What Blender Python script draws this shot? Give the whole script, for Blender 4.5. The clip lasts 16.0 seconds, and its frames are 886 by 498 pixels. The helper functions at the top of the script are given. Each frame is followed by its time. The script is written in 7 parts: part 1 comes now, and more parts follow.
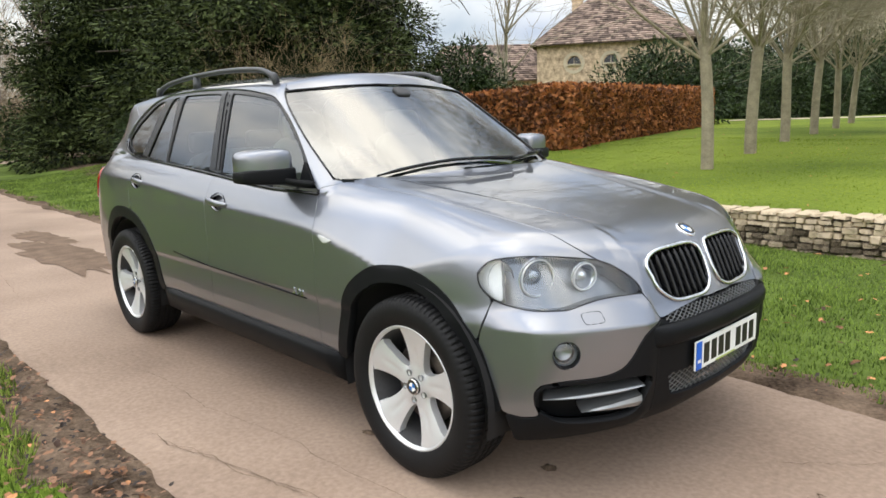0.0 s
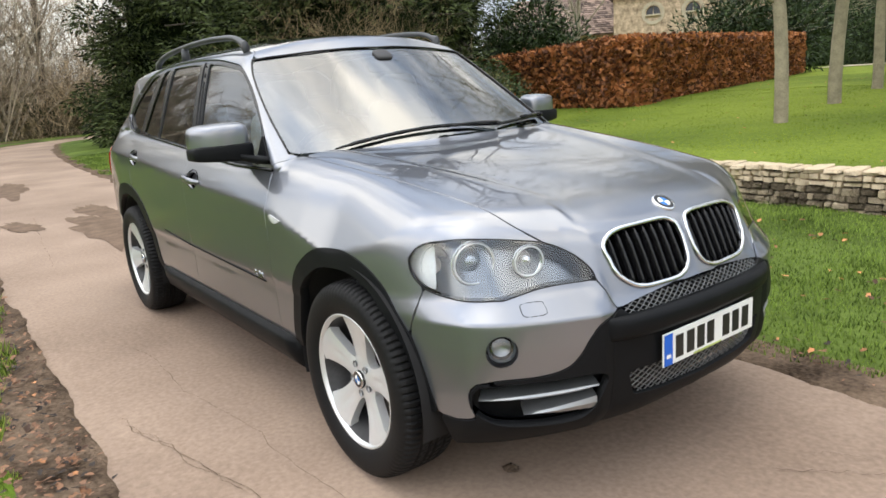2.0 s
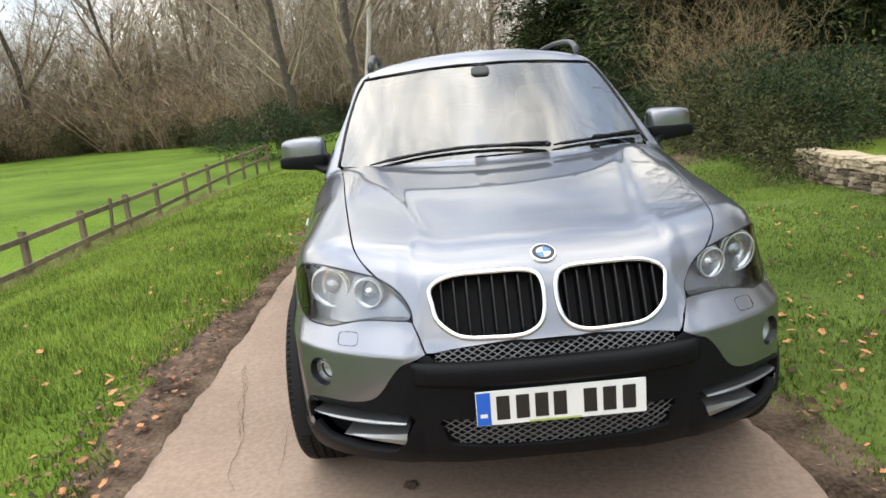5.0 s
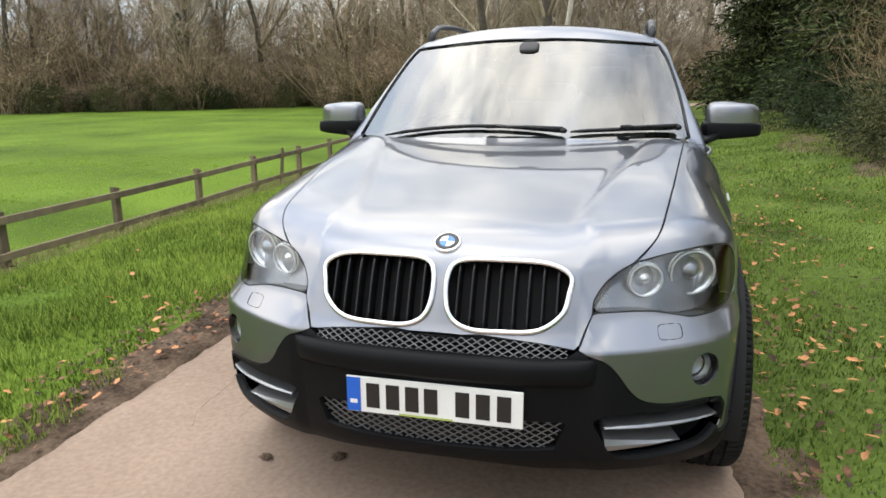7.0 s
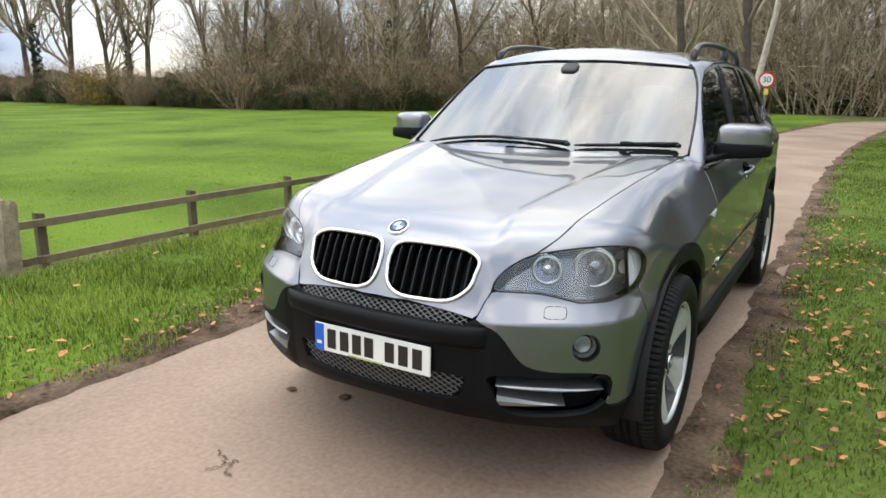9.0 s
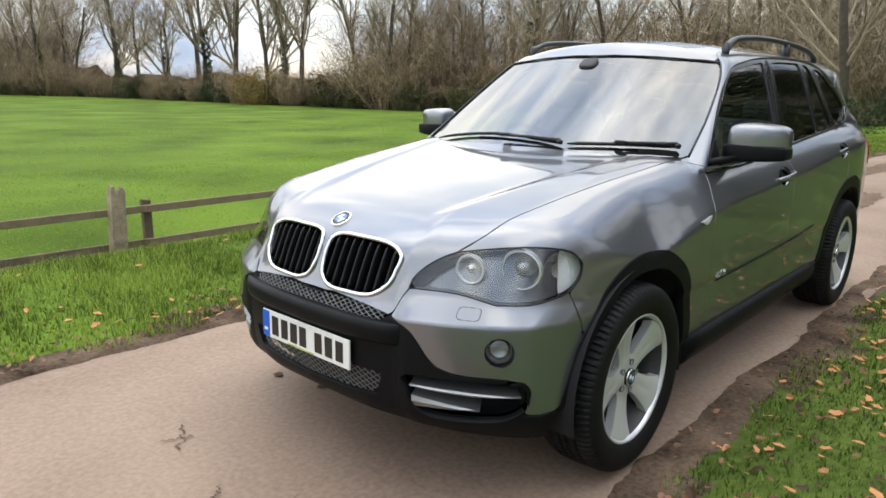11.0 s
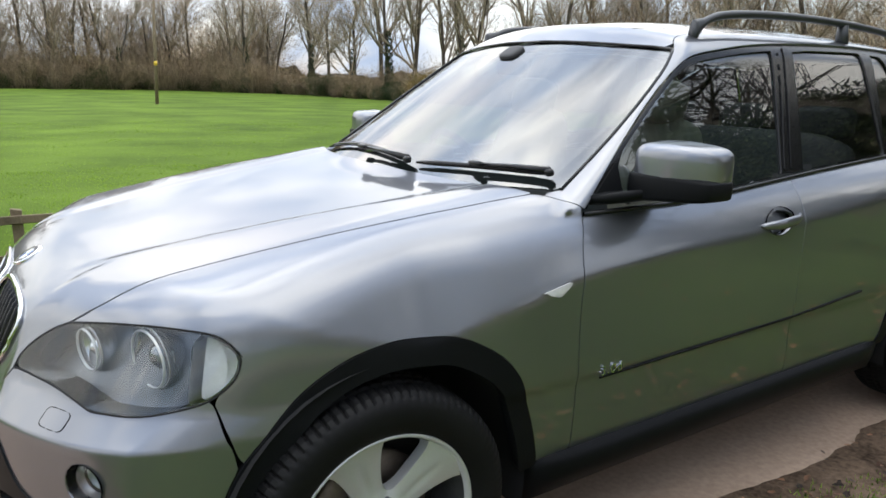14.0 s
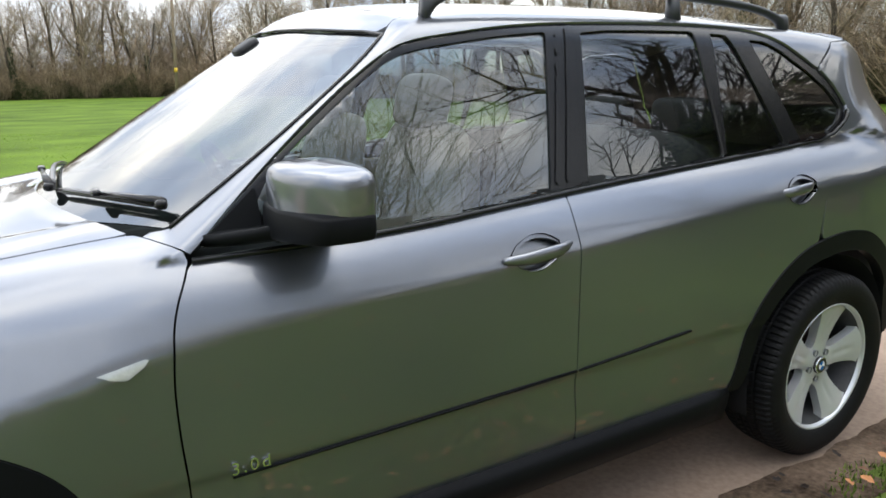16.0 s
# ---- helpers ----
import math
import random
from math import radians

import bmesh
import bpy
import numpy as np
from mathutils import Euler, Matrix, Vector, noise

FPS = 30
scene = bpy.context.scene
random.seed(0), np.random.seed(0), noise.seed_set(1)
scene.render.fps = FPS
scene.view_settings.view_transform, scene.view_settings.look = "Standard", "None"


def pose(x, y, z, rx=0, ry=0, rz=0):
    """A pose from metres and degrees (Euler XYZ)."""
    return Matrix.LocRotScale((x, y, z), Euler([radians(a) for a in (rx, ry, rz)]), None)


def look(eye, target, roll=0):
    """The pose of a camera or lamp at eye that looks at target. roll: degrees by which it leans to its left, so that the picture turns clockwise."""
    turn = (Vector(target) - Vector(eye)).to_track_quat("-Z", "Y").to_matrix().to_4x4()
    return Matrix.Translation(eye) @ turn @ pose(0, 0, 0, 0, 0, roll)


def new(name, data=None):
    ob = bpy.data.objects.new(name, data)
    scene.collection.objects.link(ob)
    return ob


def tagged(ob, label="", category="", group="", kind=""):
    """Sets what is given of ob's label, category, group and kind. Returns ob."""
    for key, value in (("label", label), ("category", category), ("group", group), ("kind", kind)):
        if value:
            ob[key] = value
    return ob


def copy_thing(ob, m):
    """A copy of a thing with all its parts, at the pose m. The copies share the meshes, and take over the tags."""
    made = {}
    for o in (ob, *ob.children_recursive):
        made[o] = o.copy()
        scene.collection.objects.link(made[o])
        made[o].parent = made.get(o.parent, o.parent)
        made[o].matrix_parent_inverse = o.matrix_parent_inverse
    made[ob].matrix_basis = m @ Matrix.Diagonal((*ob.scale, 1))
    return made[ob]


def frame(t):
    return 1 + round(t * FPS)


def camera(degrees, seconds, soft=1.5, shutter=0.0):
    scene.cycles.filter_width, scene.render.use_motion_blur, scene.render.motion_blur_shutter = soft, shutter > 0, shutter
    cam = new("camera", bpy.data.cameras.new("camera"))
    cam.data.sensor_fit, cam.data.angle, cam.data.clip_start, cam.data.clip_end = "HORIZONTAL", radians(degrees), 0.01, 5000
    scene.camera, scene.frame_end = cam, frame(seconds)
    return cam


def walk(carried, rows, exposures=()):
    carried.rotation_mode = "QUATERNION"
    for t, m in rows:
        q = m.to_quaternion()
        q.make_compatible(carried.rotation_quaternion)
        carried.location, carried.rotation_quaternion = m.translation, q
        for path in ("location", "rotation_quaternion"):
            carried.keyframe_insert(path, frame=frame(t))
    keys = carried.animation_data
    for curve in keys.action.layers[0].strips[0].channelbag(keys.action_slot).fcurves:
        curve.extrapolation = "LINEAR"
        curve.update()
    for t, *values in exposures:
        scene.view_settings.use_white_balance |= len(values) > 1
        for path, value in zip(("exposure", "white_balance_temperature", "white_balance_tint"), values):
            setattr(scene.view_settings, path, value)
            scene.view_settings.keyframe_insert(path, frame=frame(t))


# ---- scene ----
cam = camera(64.7, 16.0, soft=1.6)
PATH = [
    (0, (2.005, -2.587, 1.399), (0.57, -1.242, 1.036), -1.9),
    (0.5, (2.015, -2.521, 1.385), (0.567, -1.204, 0.973), -2.2),
    (1, (1.954, -2.42, 1.379), (0.514, -1.107, 0.93), -4.2),
    (1.5, (1.984, -2.179, 1.387), (0.442, -0.972, 0.982), -0.3),
    (2, (2.124, -2.025, 1.389), (0.552, -0.875, 0.932), -4.2),
    (2.5, (2.209, -1.783, 1.411), (0.494, -0.843, 0.995), -3.3),
    (3, (2.338, -1.462, 1.421), (0.533, -0.736, 0.958), -0.4),
    (3.5, (2.632, -1.196, 1.424), (0.76, -0.665, 0.962), 1.7),
    (4, (2.812, -0.856, 1.442), (0.888, -0.578, 0.972), -1.0),
    (6.5, (2.753, 0.223, 1.454), (0.806, 0.001, 1.054), -3.0),
    (7, (2.614, 0.496, 1.407), (0.733, 0.005, 0.936), -0.5),
    (7.5, (2.704, 0.726, 1.409), (0.883, 0.094, 0.875), -1.5),
    (8, (2.683, 0.943, 1.454), (0.92, 0.114, 1.005), -2.0),
    (8.5, (2.658, 1.224, 1.465), (0.957, 0.25, 1.063), -1.6),
    (9, (2.801, 1.451, 1.462), (1.122, 0.465, 1.004), 0.8),
    (11.5, (2.095, 2.119, 1.437), (0.774, 0.698, 0.95), 0.5),
    (12, (1.835, 2.181, 1.444), (0.639, 0.669, 0.913), -0.2),
    (12.5, (1.576, 2.152, 1.454), (0.42, 0.612, 0.916), -1.3),
    (13, (1.302, 2.262, 1.45), (0.307, 0.632, 0.854), -0.8),
    (13.5, (1.021, 2.286, 1.448), (0.018, 0.631, 0.946), 1.2),
    (14, (0.734, 2.25, 1.447), (-0.336, 0.626, 0.98), 1.4),
    (14.5, (0.415, 2.317, 1.445), (-0.731, 0.74, 0.996), 0.5),
    (15, (0.14, 2.354, 1.46), (-0.918, 0.722, 0.994), -2.1),
    (15.5, (-0.124, 2.297, 1.46), (-1.232, 0.681, 1.059), 1.9),
    (16, (-0.406, 2.328, 1.458), (-1.393, 0.654, 0.982), -0.6),
]
walk(cam, [(t, look(eye, target, roll)) for t, eye, target, roll in PATH], [(0.0, 0.60, 6500, 10), (4.0, 0.66, 6500, 10), (6.5, 0.58, 6500, 10), (9.0, 0.54, 6450, 10), (12.5, 0.42, 6300, 10), (14.0, 0.42, 6200, 10), (15.0, 0.56, 6200, 10), (16.0, 0.58, 6250, 10)])

# ---- light ----
world = bpy.data.worlds.new("sky")
scene.world = world
world.use_nodes = True
wn, wl = world.node_tree.nodes, world.node_tree.links
wn.clear()
SUN_AZ, SUN_EL = radians(-97), radians(24)
sky = wn.new("ShaderNodeTexSky")
sky.sky_type = "NISHITA"
sky.sun_disc = False
sky.sun_elevation = SUN_EL
sky.sun_rotation = radians(90) - SUN_AZ
sky.dust_density = 0.7
wco = wn.new("ShaderNodeTexCoord")
wmap = wn.new("ShaderNodeMapping")
wmap.inputs["Scale"].default_value = (1.0, 1.0, 1.7)
wl.new(wco.outputs["Generated"], wmap.inputs["Vector"])
cloud = wn.new("ShaderNodeTexNoise")
cloud.inputs["Scale"].default_value = 3.2
cloud.inputs["Detail"].default_value = 7.0
cloud.inputs["Roughness"].default_value = 0.56
cloud.inputs["Distortion"].default_value = 0.35
wl.new(wmap.outputs["Vector"], cloud.inputs["Vector"])
cover = wn.new("ShaderNodeValToRGB")
cover.color_ramp.elements[0].color = (0.38, 0.38, 0.38, 1)
cover.color_ramp.elements[0].position = 0.32
cover.color_ramp.elements[1].position = 0.56
wl.new(cloud.outputs["Fac"], cover.inputs["Fac"])
cloud2 = wn.new("ShaderNodeTexNoise")
cloud2.inputs["Scale"].default_value = 2.1
cloud2.inputs["Detail"].default_value = 4.0
wl.new(wmap.outputs["Vector"], cloud2.inputs["Vector"])
tone = wn.new("ShaderNodeValToRGB")
tone.color_ramp.elements[0].position = 0.41
tone.color_ramp.elements[0].color = (5.2, 6.2, 7.9, 1)
tone.color_ramp.elements[1].position = 0.61
tone.color_ramp.elements[1].color = (15.5, 14.8, 13.3, 1)
wl.new(cloud2.outputs["Fac"], tone.inputs["Fac"])
wmix = wn.new("ShaderNodeMixRGB")
wl.new(cover.outputs["Color"], wmix.inputs["Fac"])
wl.new(sky.outputs["Color"], wmix.inputs["Color1"])
wl.new(tone.outputs["Color"], wmix.inputs["Color2"])
wbg = wn.new("ShaderNodeBackground")
wbg.inputs["Strength"].default_value = 0.094
# an overcast sky is brightest overhead
wsep = wn.new("ShaderNodeSeparateXYZ")
wl.new(wco.outputs["Generated"], wsep.inputs[0])
wrange = wn.new("ShaderNodeMapRange")
wrange.inputs["To Min"].default_value, wrange.inputs["To Max"].default_value = 0.60, 2.2
wl.new(wsep.outputs["Z"], wrange.inputs["Value"])
wmul = wn.new("ShaderNodeVectorMath")
wmul.operation = "SCALE"
wl.new(wmix.outputs["Color"], wmul.inputs[0])
wl.new(wrange.outputs["Result"], wmul.inputs["Scale"])
# and brighter on the side where the low sun stands behind the cloud
wdot = wn.new("ShaderNodeVectorMath")
wdot.operation = "DOT_PRODUCT"
wdot.inputs[1].default_value = (math.cos(SUN_AZ) * math.cos(SUN_EL), math.sin(SUN_AZ) * math.cos(SUN_EL), math.sin(SUN_EL))
wl.new(wco.outputs["Generated"], wdot.inputs[0])
wglow = wn.new("ShaderNodeMapRange")
wglow.interpolation_type = "SMOOTHSTEP"
wglow.inputs["From Min"].default_value, wglow.inputs["From Max"].default_value = -0.5, 1.0
wglow.inputs["To Min"].default_value, wglow.inputs["To Max"].default_value = 0.92, 1.25
wl.new(wdot.outputs["Value"], wglow.inputs["Value"])
wside = wn.new("ShaderNodeVectorMath")
wside.operation = "SCALE"
wl.new(wmul.outputs["Vector"], wside.inputs[0])
wl.new(wglow.outputs["Result"], wside.inputs["Scale"])
wl.new(wside.outputs["Vector"], wbg.inputs["Color"])
wout = wn.new("ShaderNodeOutputWorld")
wl.new(wbg.outputs["Background"], wout.inputs["Surface"])

sun = new("sun", bpy.data.lights.new("sun", "SUN"))
sun.data.energy, sun.data.angle, sun.data.color = 0.5, radians(95), (1.0, 0.96, 0.90)
sun.matrix_world = look((0, 0, 0), (-math.cos(SUN_AZ) * math.cos(SUN_EL), -math.sin(SUN_AZ) * math.cos(SUN_EL), -math.sin(SUN_EL)))
scene.view_settings.exposure = 0.62

# ---- materials ----
def material(name, base, rough=0.6, metal=0.0, vary=0.25, scale=8.0, fine=120.0, bump=0.0, bump_scale=60.0, coat=0.0, tint=None, island=0.0, objects=0.0, spec=0.5, edge=1.0, thin=0.0):
    """Principled surface with variation at two scales, and relief."""
    m = bpy.data.materials.new(name)
    m.use_nodes = True
    n, l = m.node_tree.nodes, m.node_tree.links
    b = n["Principled BSDF"]
    b.inputs["Roughness"].default_value, b.inputs["Metallic"].default_value = rough, metal
    b.inputs["Coat Weight"].default_value, b.inputs["Coat Roughness"].default_value = coat, 0.03
    b.inputs["Specular IOR Level"].default_value = spec
    b.inputs["Specular Tint"].default_value = (edge, edge, edge, 1)
    co = n.new("ShaderNodeTexCoord")
    t1, t2 = n.new("ShaderNodeTexNoise"), n.new("ShaderNodeTexNoise")
    t1.inputs["Scale"].default_value, t1.inputs["Detail"].default_value = scale, 5
    t2.inputs["Scale"].default_value, t2.inputs["Detail"].default_value = fine, 3
    for t in (t1, t2):
        l.new(co.outputs["Object"], t.inputs["Vector"])
    mix = n.new("ShaderNodeMath"); mix.operation = "ADD"
    half = n.new("ShaderNodeMath"); half.operation = "MULTIPLY"; half.inputs[1].default_value = 0.5
    l.new(t2.outputs["Fac"], half.inputs[0])
    l.new(t1.outputs["Fac"], mix.inputs[0]); l.new(half.outputs[0], mix.inputs[1])
    fac = mix.outputs[0]
    if island or objects:
        src = n.new("ShaderNodeNewGeometry").outputs["Random Per Island"] if island else n.new("ShaderNodeObjectInfo").outputs["Random"]
        k = n.new("ShaderNodeMath"); k.operation = "MULTIPLY_ADD"
        k.inputs[1].default_value = island or objects
        l.new(src, k.inputs[0]); l.new(fac, k.inputs[2])
        c = n.new("ShaderNodeMath"); c.operation = "SUBTRACT"; c.inputs[1].default_value = (island or objects) / 2
        l.new(k.outputs[0], c.inputs[0]); fac = c.outputs[0]
    ramp = n.new("ShaderNodeValToRGB")
    ramp.color_ramp.elements[0].position, ramp.color_ramp.elements[1].position = 0.5, 1.0
    lo = [c * (1 - vary) for c in base]
    hi = [min(1, c * (1 + vary)) for c in (tint or base)]
    ramp.color_ramp.elements[0].color, ramp.color_ramp.elements[1].color = (*lo, 1), (*hi, 1)
    l.new(fac, ramp.inputs["Fac"]); l.new(ramp.outputs["Color"], b.inputs["Base Color"])
    if thin:
        # leaves let some light through
        tr, mx = n.new("ShaderNodeBsdfTranslucent"), n.new("ShaderNodeMixShader")
        mx.inputs[0].default_value = thin
        l.new(ramp.outputs["Color"], tr.inputs["Color"])
        l.new(b.outputs[0], mx.inputs[1]); l.new(tr.outputs[0], mx.inputs[2])
        l.new(mx.outputs[0], n["Material Output"].inputs["Surface"])
    if bump:
        t3 = n.new("ShaderNodeTexNoise")
        t3.inputs["Scale"].default_value, t3.inputs["Detail"].default_value = bump_scale, 6
        l.new(co.outputs["Object"], t3.inputs["Vector"])
        bp = n.new("ShaderNodeBump"); bp.inputs["Strength"].default_value, bp.inputs["Distance"].default_value = bump, 0.02
        l.new(t3.outputs["Fac"], bp.inputs["Height"]); l.new(bp.outputs["Normal"], b.inputs["Normal"])
    return m


def glass_material(name, tint, facing=0.08, rough=0.0):
    """A tinted pane: clear through, mirroring more at a slant."""
    m = bpy.data.materials.new(name)
    m.use_nodes = True
    n, l = m.node_tree.nodes, m.node_tree.links
    n.clear()
    out, mix = n.new("ShaderNodeOutputMaterial"), n.new("ShaderNodeMixShader")
    see, gl, lw = n.new("ShaderNodeBsdfTransparent"), n.new("ShaderNodeBsdfGlossy"), n.new("ShaderNodeLayerWeight")
    see.inputs["Color"].default_value = (*tint, 1)
    gl.inputs["Roughness"].default_value = rough
    lw.inputs["Blend"].default_value = 0.5
    p, k = n.new("ShaderNodeMath"), n.new("ShaderNodeMath")
    p.operation, k.operation = "POWER", "MULTIPLY_ADD"
    p.inputs[1].default_value = 5.0
    k.inputs[1].default_value, k.inputs[2].default_value = 1 - facing, facing
    l.new(lw.outputs["Facing"], p.inputs[0]); l.new(p.outputs[0], k.inputs[0])
    l.new(k.outputs[0], mix.inputs[0]); l.new(see.outputs[0], mix.inputs[1]); l.new(gl.outputs[0], mix.inputs[2])
    l.new(mix.outputs[0], out.inputs["Surface"])
    return m


PAINT = material("grey_metallic_paint", (0.218, 0.228, 0.256), 0.32, 0.85, 0.05, 1.5, 900.0, coat=1.0, edge=0.45)
PAINT.node_tree.nodes["Principled BSDF"].inputs["Coat IOR"].default_value = 1.60
PLASTIC = material("black_bumper_plastic", (0.0065, 0.007, 0.008), 0.46, 0.0, 0.2, 5, 300, 0.04, 500, spec=0.10)
# black parts, and the shade put in behind gaps, grilles and spokes
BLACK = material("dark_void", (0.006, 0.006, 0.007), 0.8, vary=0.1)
TRIM = material("gloss_black_trim", (0.007, 0.007, 0.008), 0.22, vary=0.1, spec=0.35)
RUBBER = material("tyre_rubber", (0.006, 0.006, 0.0065), 0.6, 0.0, 0.3, 9, 140, 0.08, 200, spec=0.2)
CHROME = material("chrome", (0.75, 0.76, 0.78), 0.10, 1.0, 0.03)
ALLOY = material("silver_alloy", (0.66, 0.67, 0.68), 0.34, 0.5, 0.06, 6, 300, coat=0.4)
MESHWIRE = material("dark_grille_wire", (0.16, 0.165, 0.17), 0.4, 0.6, 0.06)
SATIN = material("satin_grey_metal", (0.30, 0.31, 0.32), 0.34, 0.85, 0.06)
RAILM = material("dark_satin_rail", (0.045, 0.047, 0.05), 0.42, 0.3, 0.1)
WHITE = material("white_plate", (0.75, 0.76, 0.74), 0.35, vary=0.05)
BLUE = material("blue_plate_band", (0.01, 0.11, 0.55), 0.35, vary=0.05)
INK = material("black_ink", (0.012, 0.012, 0.012), 0.4, vary=0.1)
SKYBLUE = material("blue_enamel", (0.03, 0.17, 0.5), 0.2, vary=0.05, coat=0.6)
RED = material("red_lens", (0.42, 0.015, 0.012), 0.12, vary=0.15, coat=0.8)
LENSWHITE = material("clear_white_lens", (0.62, 0.63, 0.63), 0.16, 0.2, 0.12, 30, 200, coat=0.6)
REFLECTOR = material("lamp_reflector", (0.78, 0.79, 0.80), 0.24, 0.85, 0.2, 20, 90)
LAMPGREY = material("smoked_lamp_housing", (0.20, 0.208, 0.22), 0.26, 0.7, 0.35, 12, 90)
BARREL = material("dark_rim_barrel", (0.05, 0.05, 0.052), 0.55, 0.3, 0.3, 9, 80)
LEATHER = material("beige_leather", (0.27, 0.24, 0.19), 0.5, vary=0.12, scale=7, bump=0.1, bump_scale=120)
DASH = material("dark_dash_plastic", (0.03, 0.03, 0.032), 0.6, vary=0.15)
LINING = material("pale_headlining", (0.5, 0.47, 0.41), 0.85, vary=0.08)
WINDSCREEN = glass_material("windscreen_glass", (0.24, 0.28, 0.28), 0.25)
SIDEGLASS = glass_material("side_glass", (0.48, 0.57, 0.56), 0.20)
PRIVACY = glass_material("privacy_glass", (0.60, 0.64, 0.64), 0.16)
LENS = glass_material("lamp_lens", (0.93, 0.95, 0.97), 0.09, 0.0)

ASPHALT = material("worn_pinkish_tarmac", (0.225, 0.158, 0.116), 0.85, 0, 0.22, 0.55, 42, 0.10, 130, tint=(0.285, 0.212, 0.162), spec=0.25)
STAIN = material("damp_dark_stain", (0.14, 0.098, 0.07), 0.9, 0, 0.3, 5, 60, spec=0.1)
VERGEBLADE = material("verge_grass_blades", (0.095, 0.156, 0.025), 0.75, 0, 0.45, 0.9, 7, island=0.6, tint=(0.18, 0.25, 0.05), spec=0.2, thin=0.35)
VERGE = material("verge_turf", (0.054, 0.086, 0.017), 0.95, 0, 0.4, 0.6, 22, 0.8, 25, tint=(0.094, 0.132, 0.027), spec=0.1)
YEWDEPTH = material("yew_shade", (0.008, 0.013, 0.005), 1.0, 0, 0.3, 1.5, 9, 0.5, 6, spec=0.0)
SOIL = material("dark_leaf_soil", (0.075, 0.052, 0.036), 1.0, 0, 0.6, 3.5, 45, 0.9, 30, tint=(0.125, 0.09, 0.064), spec=0.05)
GROUND = material("grass_turf", (0.062, 0.108, 0.013), 0.95, 0, 0.28, 0.28, 22, 0.8, 25, tint=(0.108, 0.168, 0.02), spec=0.1)
LAWN = material("lawn_turf", (0.075, 0.125, 0.016), 0.95, 0, 0.36, 0.22, 18, 0.8, 25, tint=(0.155, 0.195, 0.026), spec=0.1)
BLADE = material("grass_blades", (0.105, 0.175, 0.023), 0.75, 0, 0.4, 0.7, 6, island=0.6, tint=(0.24, 0.31, 0.06), spec=0.2, thin=0.35)
LAWNBLADE = material("short_lawn_grass", (0.14, 0.21, 0.026), 0.8, 0, 0.2, 0.5, 6, island=0.3, tint=(0.24, 0.30, 0.045), spec=0.1, thin=0.5)
FIELDBLADE = material("short_field_grass", (0.16, 0.27, 0.032), 0.8, 0, 0.2, 0.5, 6, island=0.3, tint=(0.25, 0.37, 0.05), spec=0.1, thin=0.55)
DRYBLADE = material("dry_grass", (0.26, 0.22, 0.10), 0.8, 0, 0.35, 1.2, 9, island=0.5)
LEAF = material("fallen_leaves", (0.17, 0.068, 0.026), 0.7, 0, 0.7, 3, 40, island=1.0, tint=(0.36, 0.16, 0.065), thin=0.2)
ROTLEAF = material("rotting_leaves", (0.05, 0.03, 0.019), 0.75, 0, 0.6, 3, 40, island=1.1, tint=(0.15, 0.075, 0.04), thin=0.1)
STONE = material("rubble_limestone", (0.20, 0.155, 0.105), 0.95, 0, 0.5, 9, 45, 0.9, 30, objects=0.6, tint=(0.33, 0.27, 0.19), spec=0.2)
MORTAR = material("wall_core", (0.10, 0.085, 0.06), 0.95, 0, 0.4, 6, 50, 0.6, 40)
YEW = material("yew_needles", (0.013, 0.024, 0.007), 0.75, 0, 0.6, 0.9, 8, island=0.9, tint=(0.05, 0.064, 0.021), spec=0.15)
IVY = material("ivy_leaves", (0.016, 0.032, 0.011), 0.6, 0, 0.5, 2, 12, island=0.7, tint=(0.036, 0.056, 0.018), spec=0.2)
BEECH = material("russet_beech_leaves", (0.20, 0.066, 0.020), 0.7, 0, 0.5, 1.2, 10, island=0.8, tint=(0.33, 0.13, 0.042), thin=0.25)
OCHRE = material("yellow_autumn_leaves", (0.22, 0.15, 0.03), 0.7, 0, 0.4, 2, 12, island=0.7)
BARK = material("grey_bark", (0.085, 0.07, 0.055), 0.9, 0, 0.35, 6, 40, 0.6, 30)
TWIG = material("brown_twigs", (0.34, 0.28, 0.21), 0.9, 0, 0.4, 0.25, 10, island=0.6, spec=0.1)
SCRUB = material("brown_scrub_twigs", (0.235, 0.18, 0.125), 0.9, 0, 0.5, 0.12, 10, island=0.8, tint=(0.36, 0.275, 0.18), spec=0.1)
PALEBARK = material("pale_lime_bark", (0.25, 0.215, 0.145), 0.85, 0, 0.3, 5, 30, 0.5, 25)
DARKBARK = material("dark_bark", (0.06, 0.048, 0.036), 0.95, 0, 0.3, 5, 30, 0.6, 25)
WOOD = material("weathered_fence_wood", (0.165, 0.125, 0.08), 0.85, 0, 0.35, 5, 50, 0.5, 60, objects=0.4)
HOUSESTONE = material("house_limestone", (0.33, 0.235, 0.15), 0.9, 0, 0.4, 3.2, 9, 0.9, 7, tint=(0.52, 0.40, 0.275))
DRESSED = material("dressed_stone", (0.50, 0.43, 0.31), 0.85, 0, 0.12, 3, 20)
ROOFTILE = material("clay_tiles", (0.12, 0.078, 0.06), 0.85, 0, 0.5, 0.9, 12, 0.3, 20, island=0.7, tint=(0.20, 0.145, 0.115))
SIGNRED = material("sign_red", (0.55, 0.02, 0.02), 0.4, vary=0.06)
SIGNYELLOW = material("yellow_plate", (0.75, 0.5, 0.04), 0.45, vary=0.06)
GRAVEL = material("pale_gravel", (0.42, 0.36, 0.26), 0.9, 0, 0.25, 4, 60)

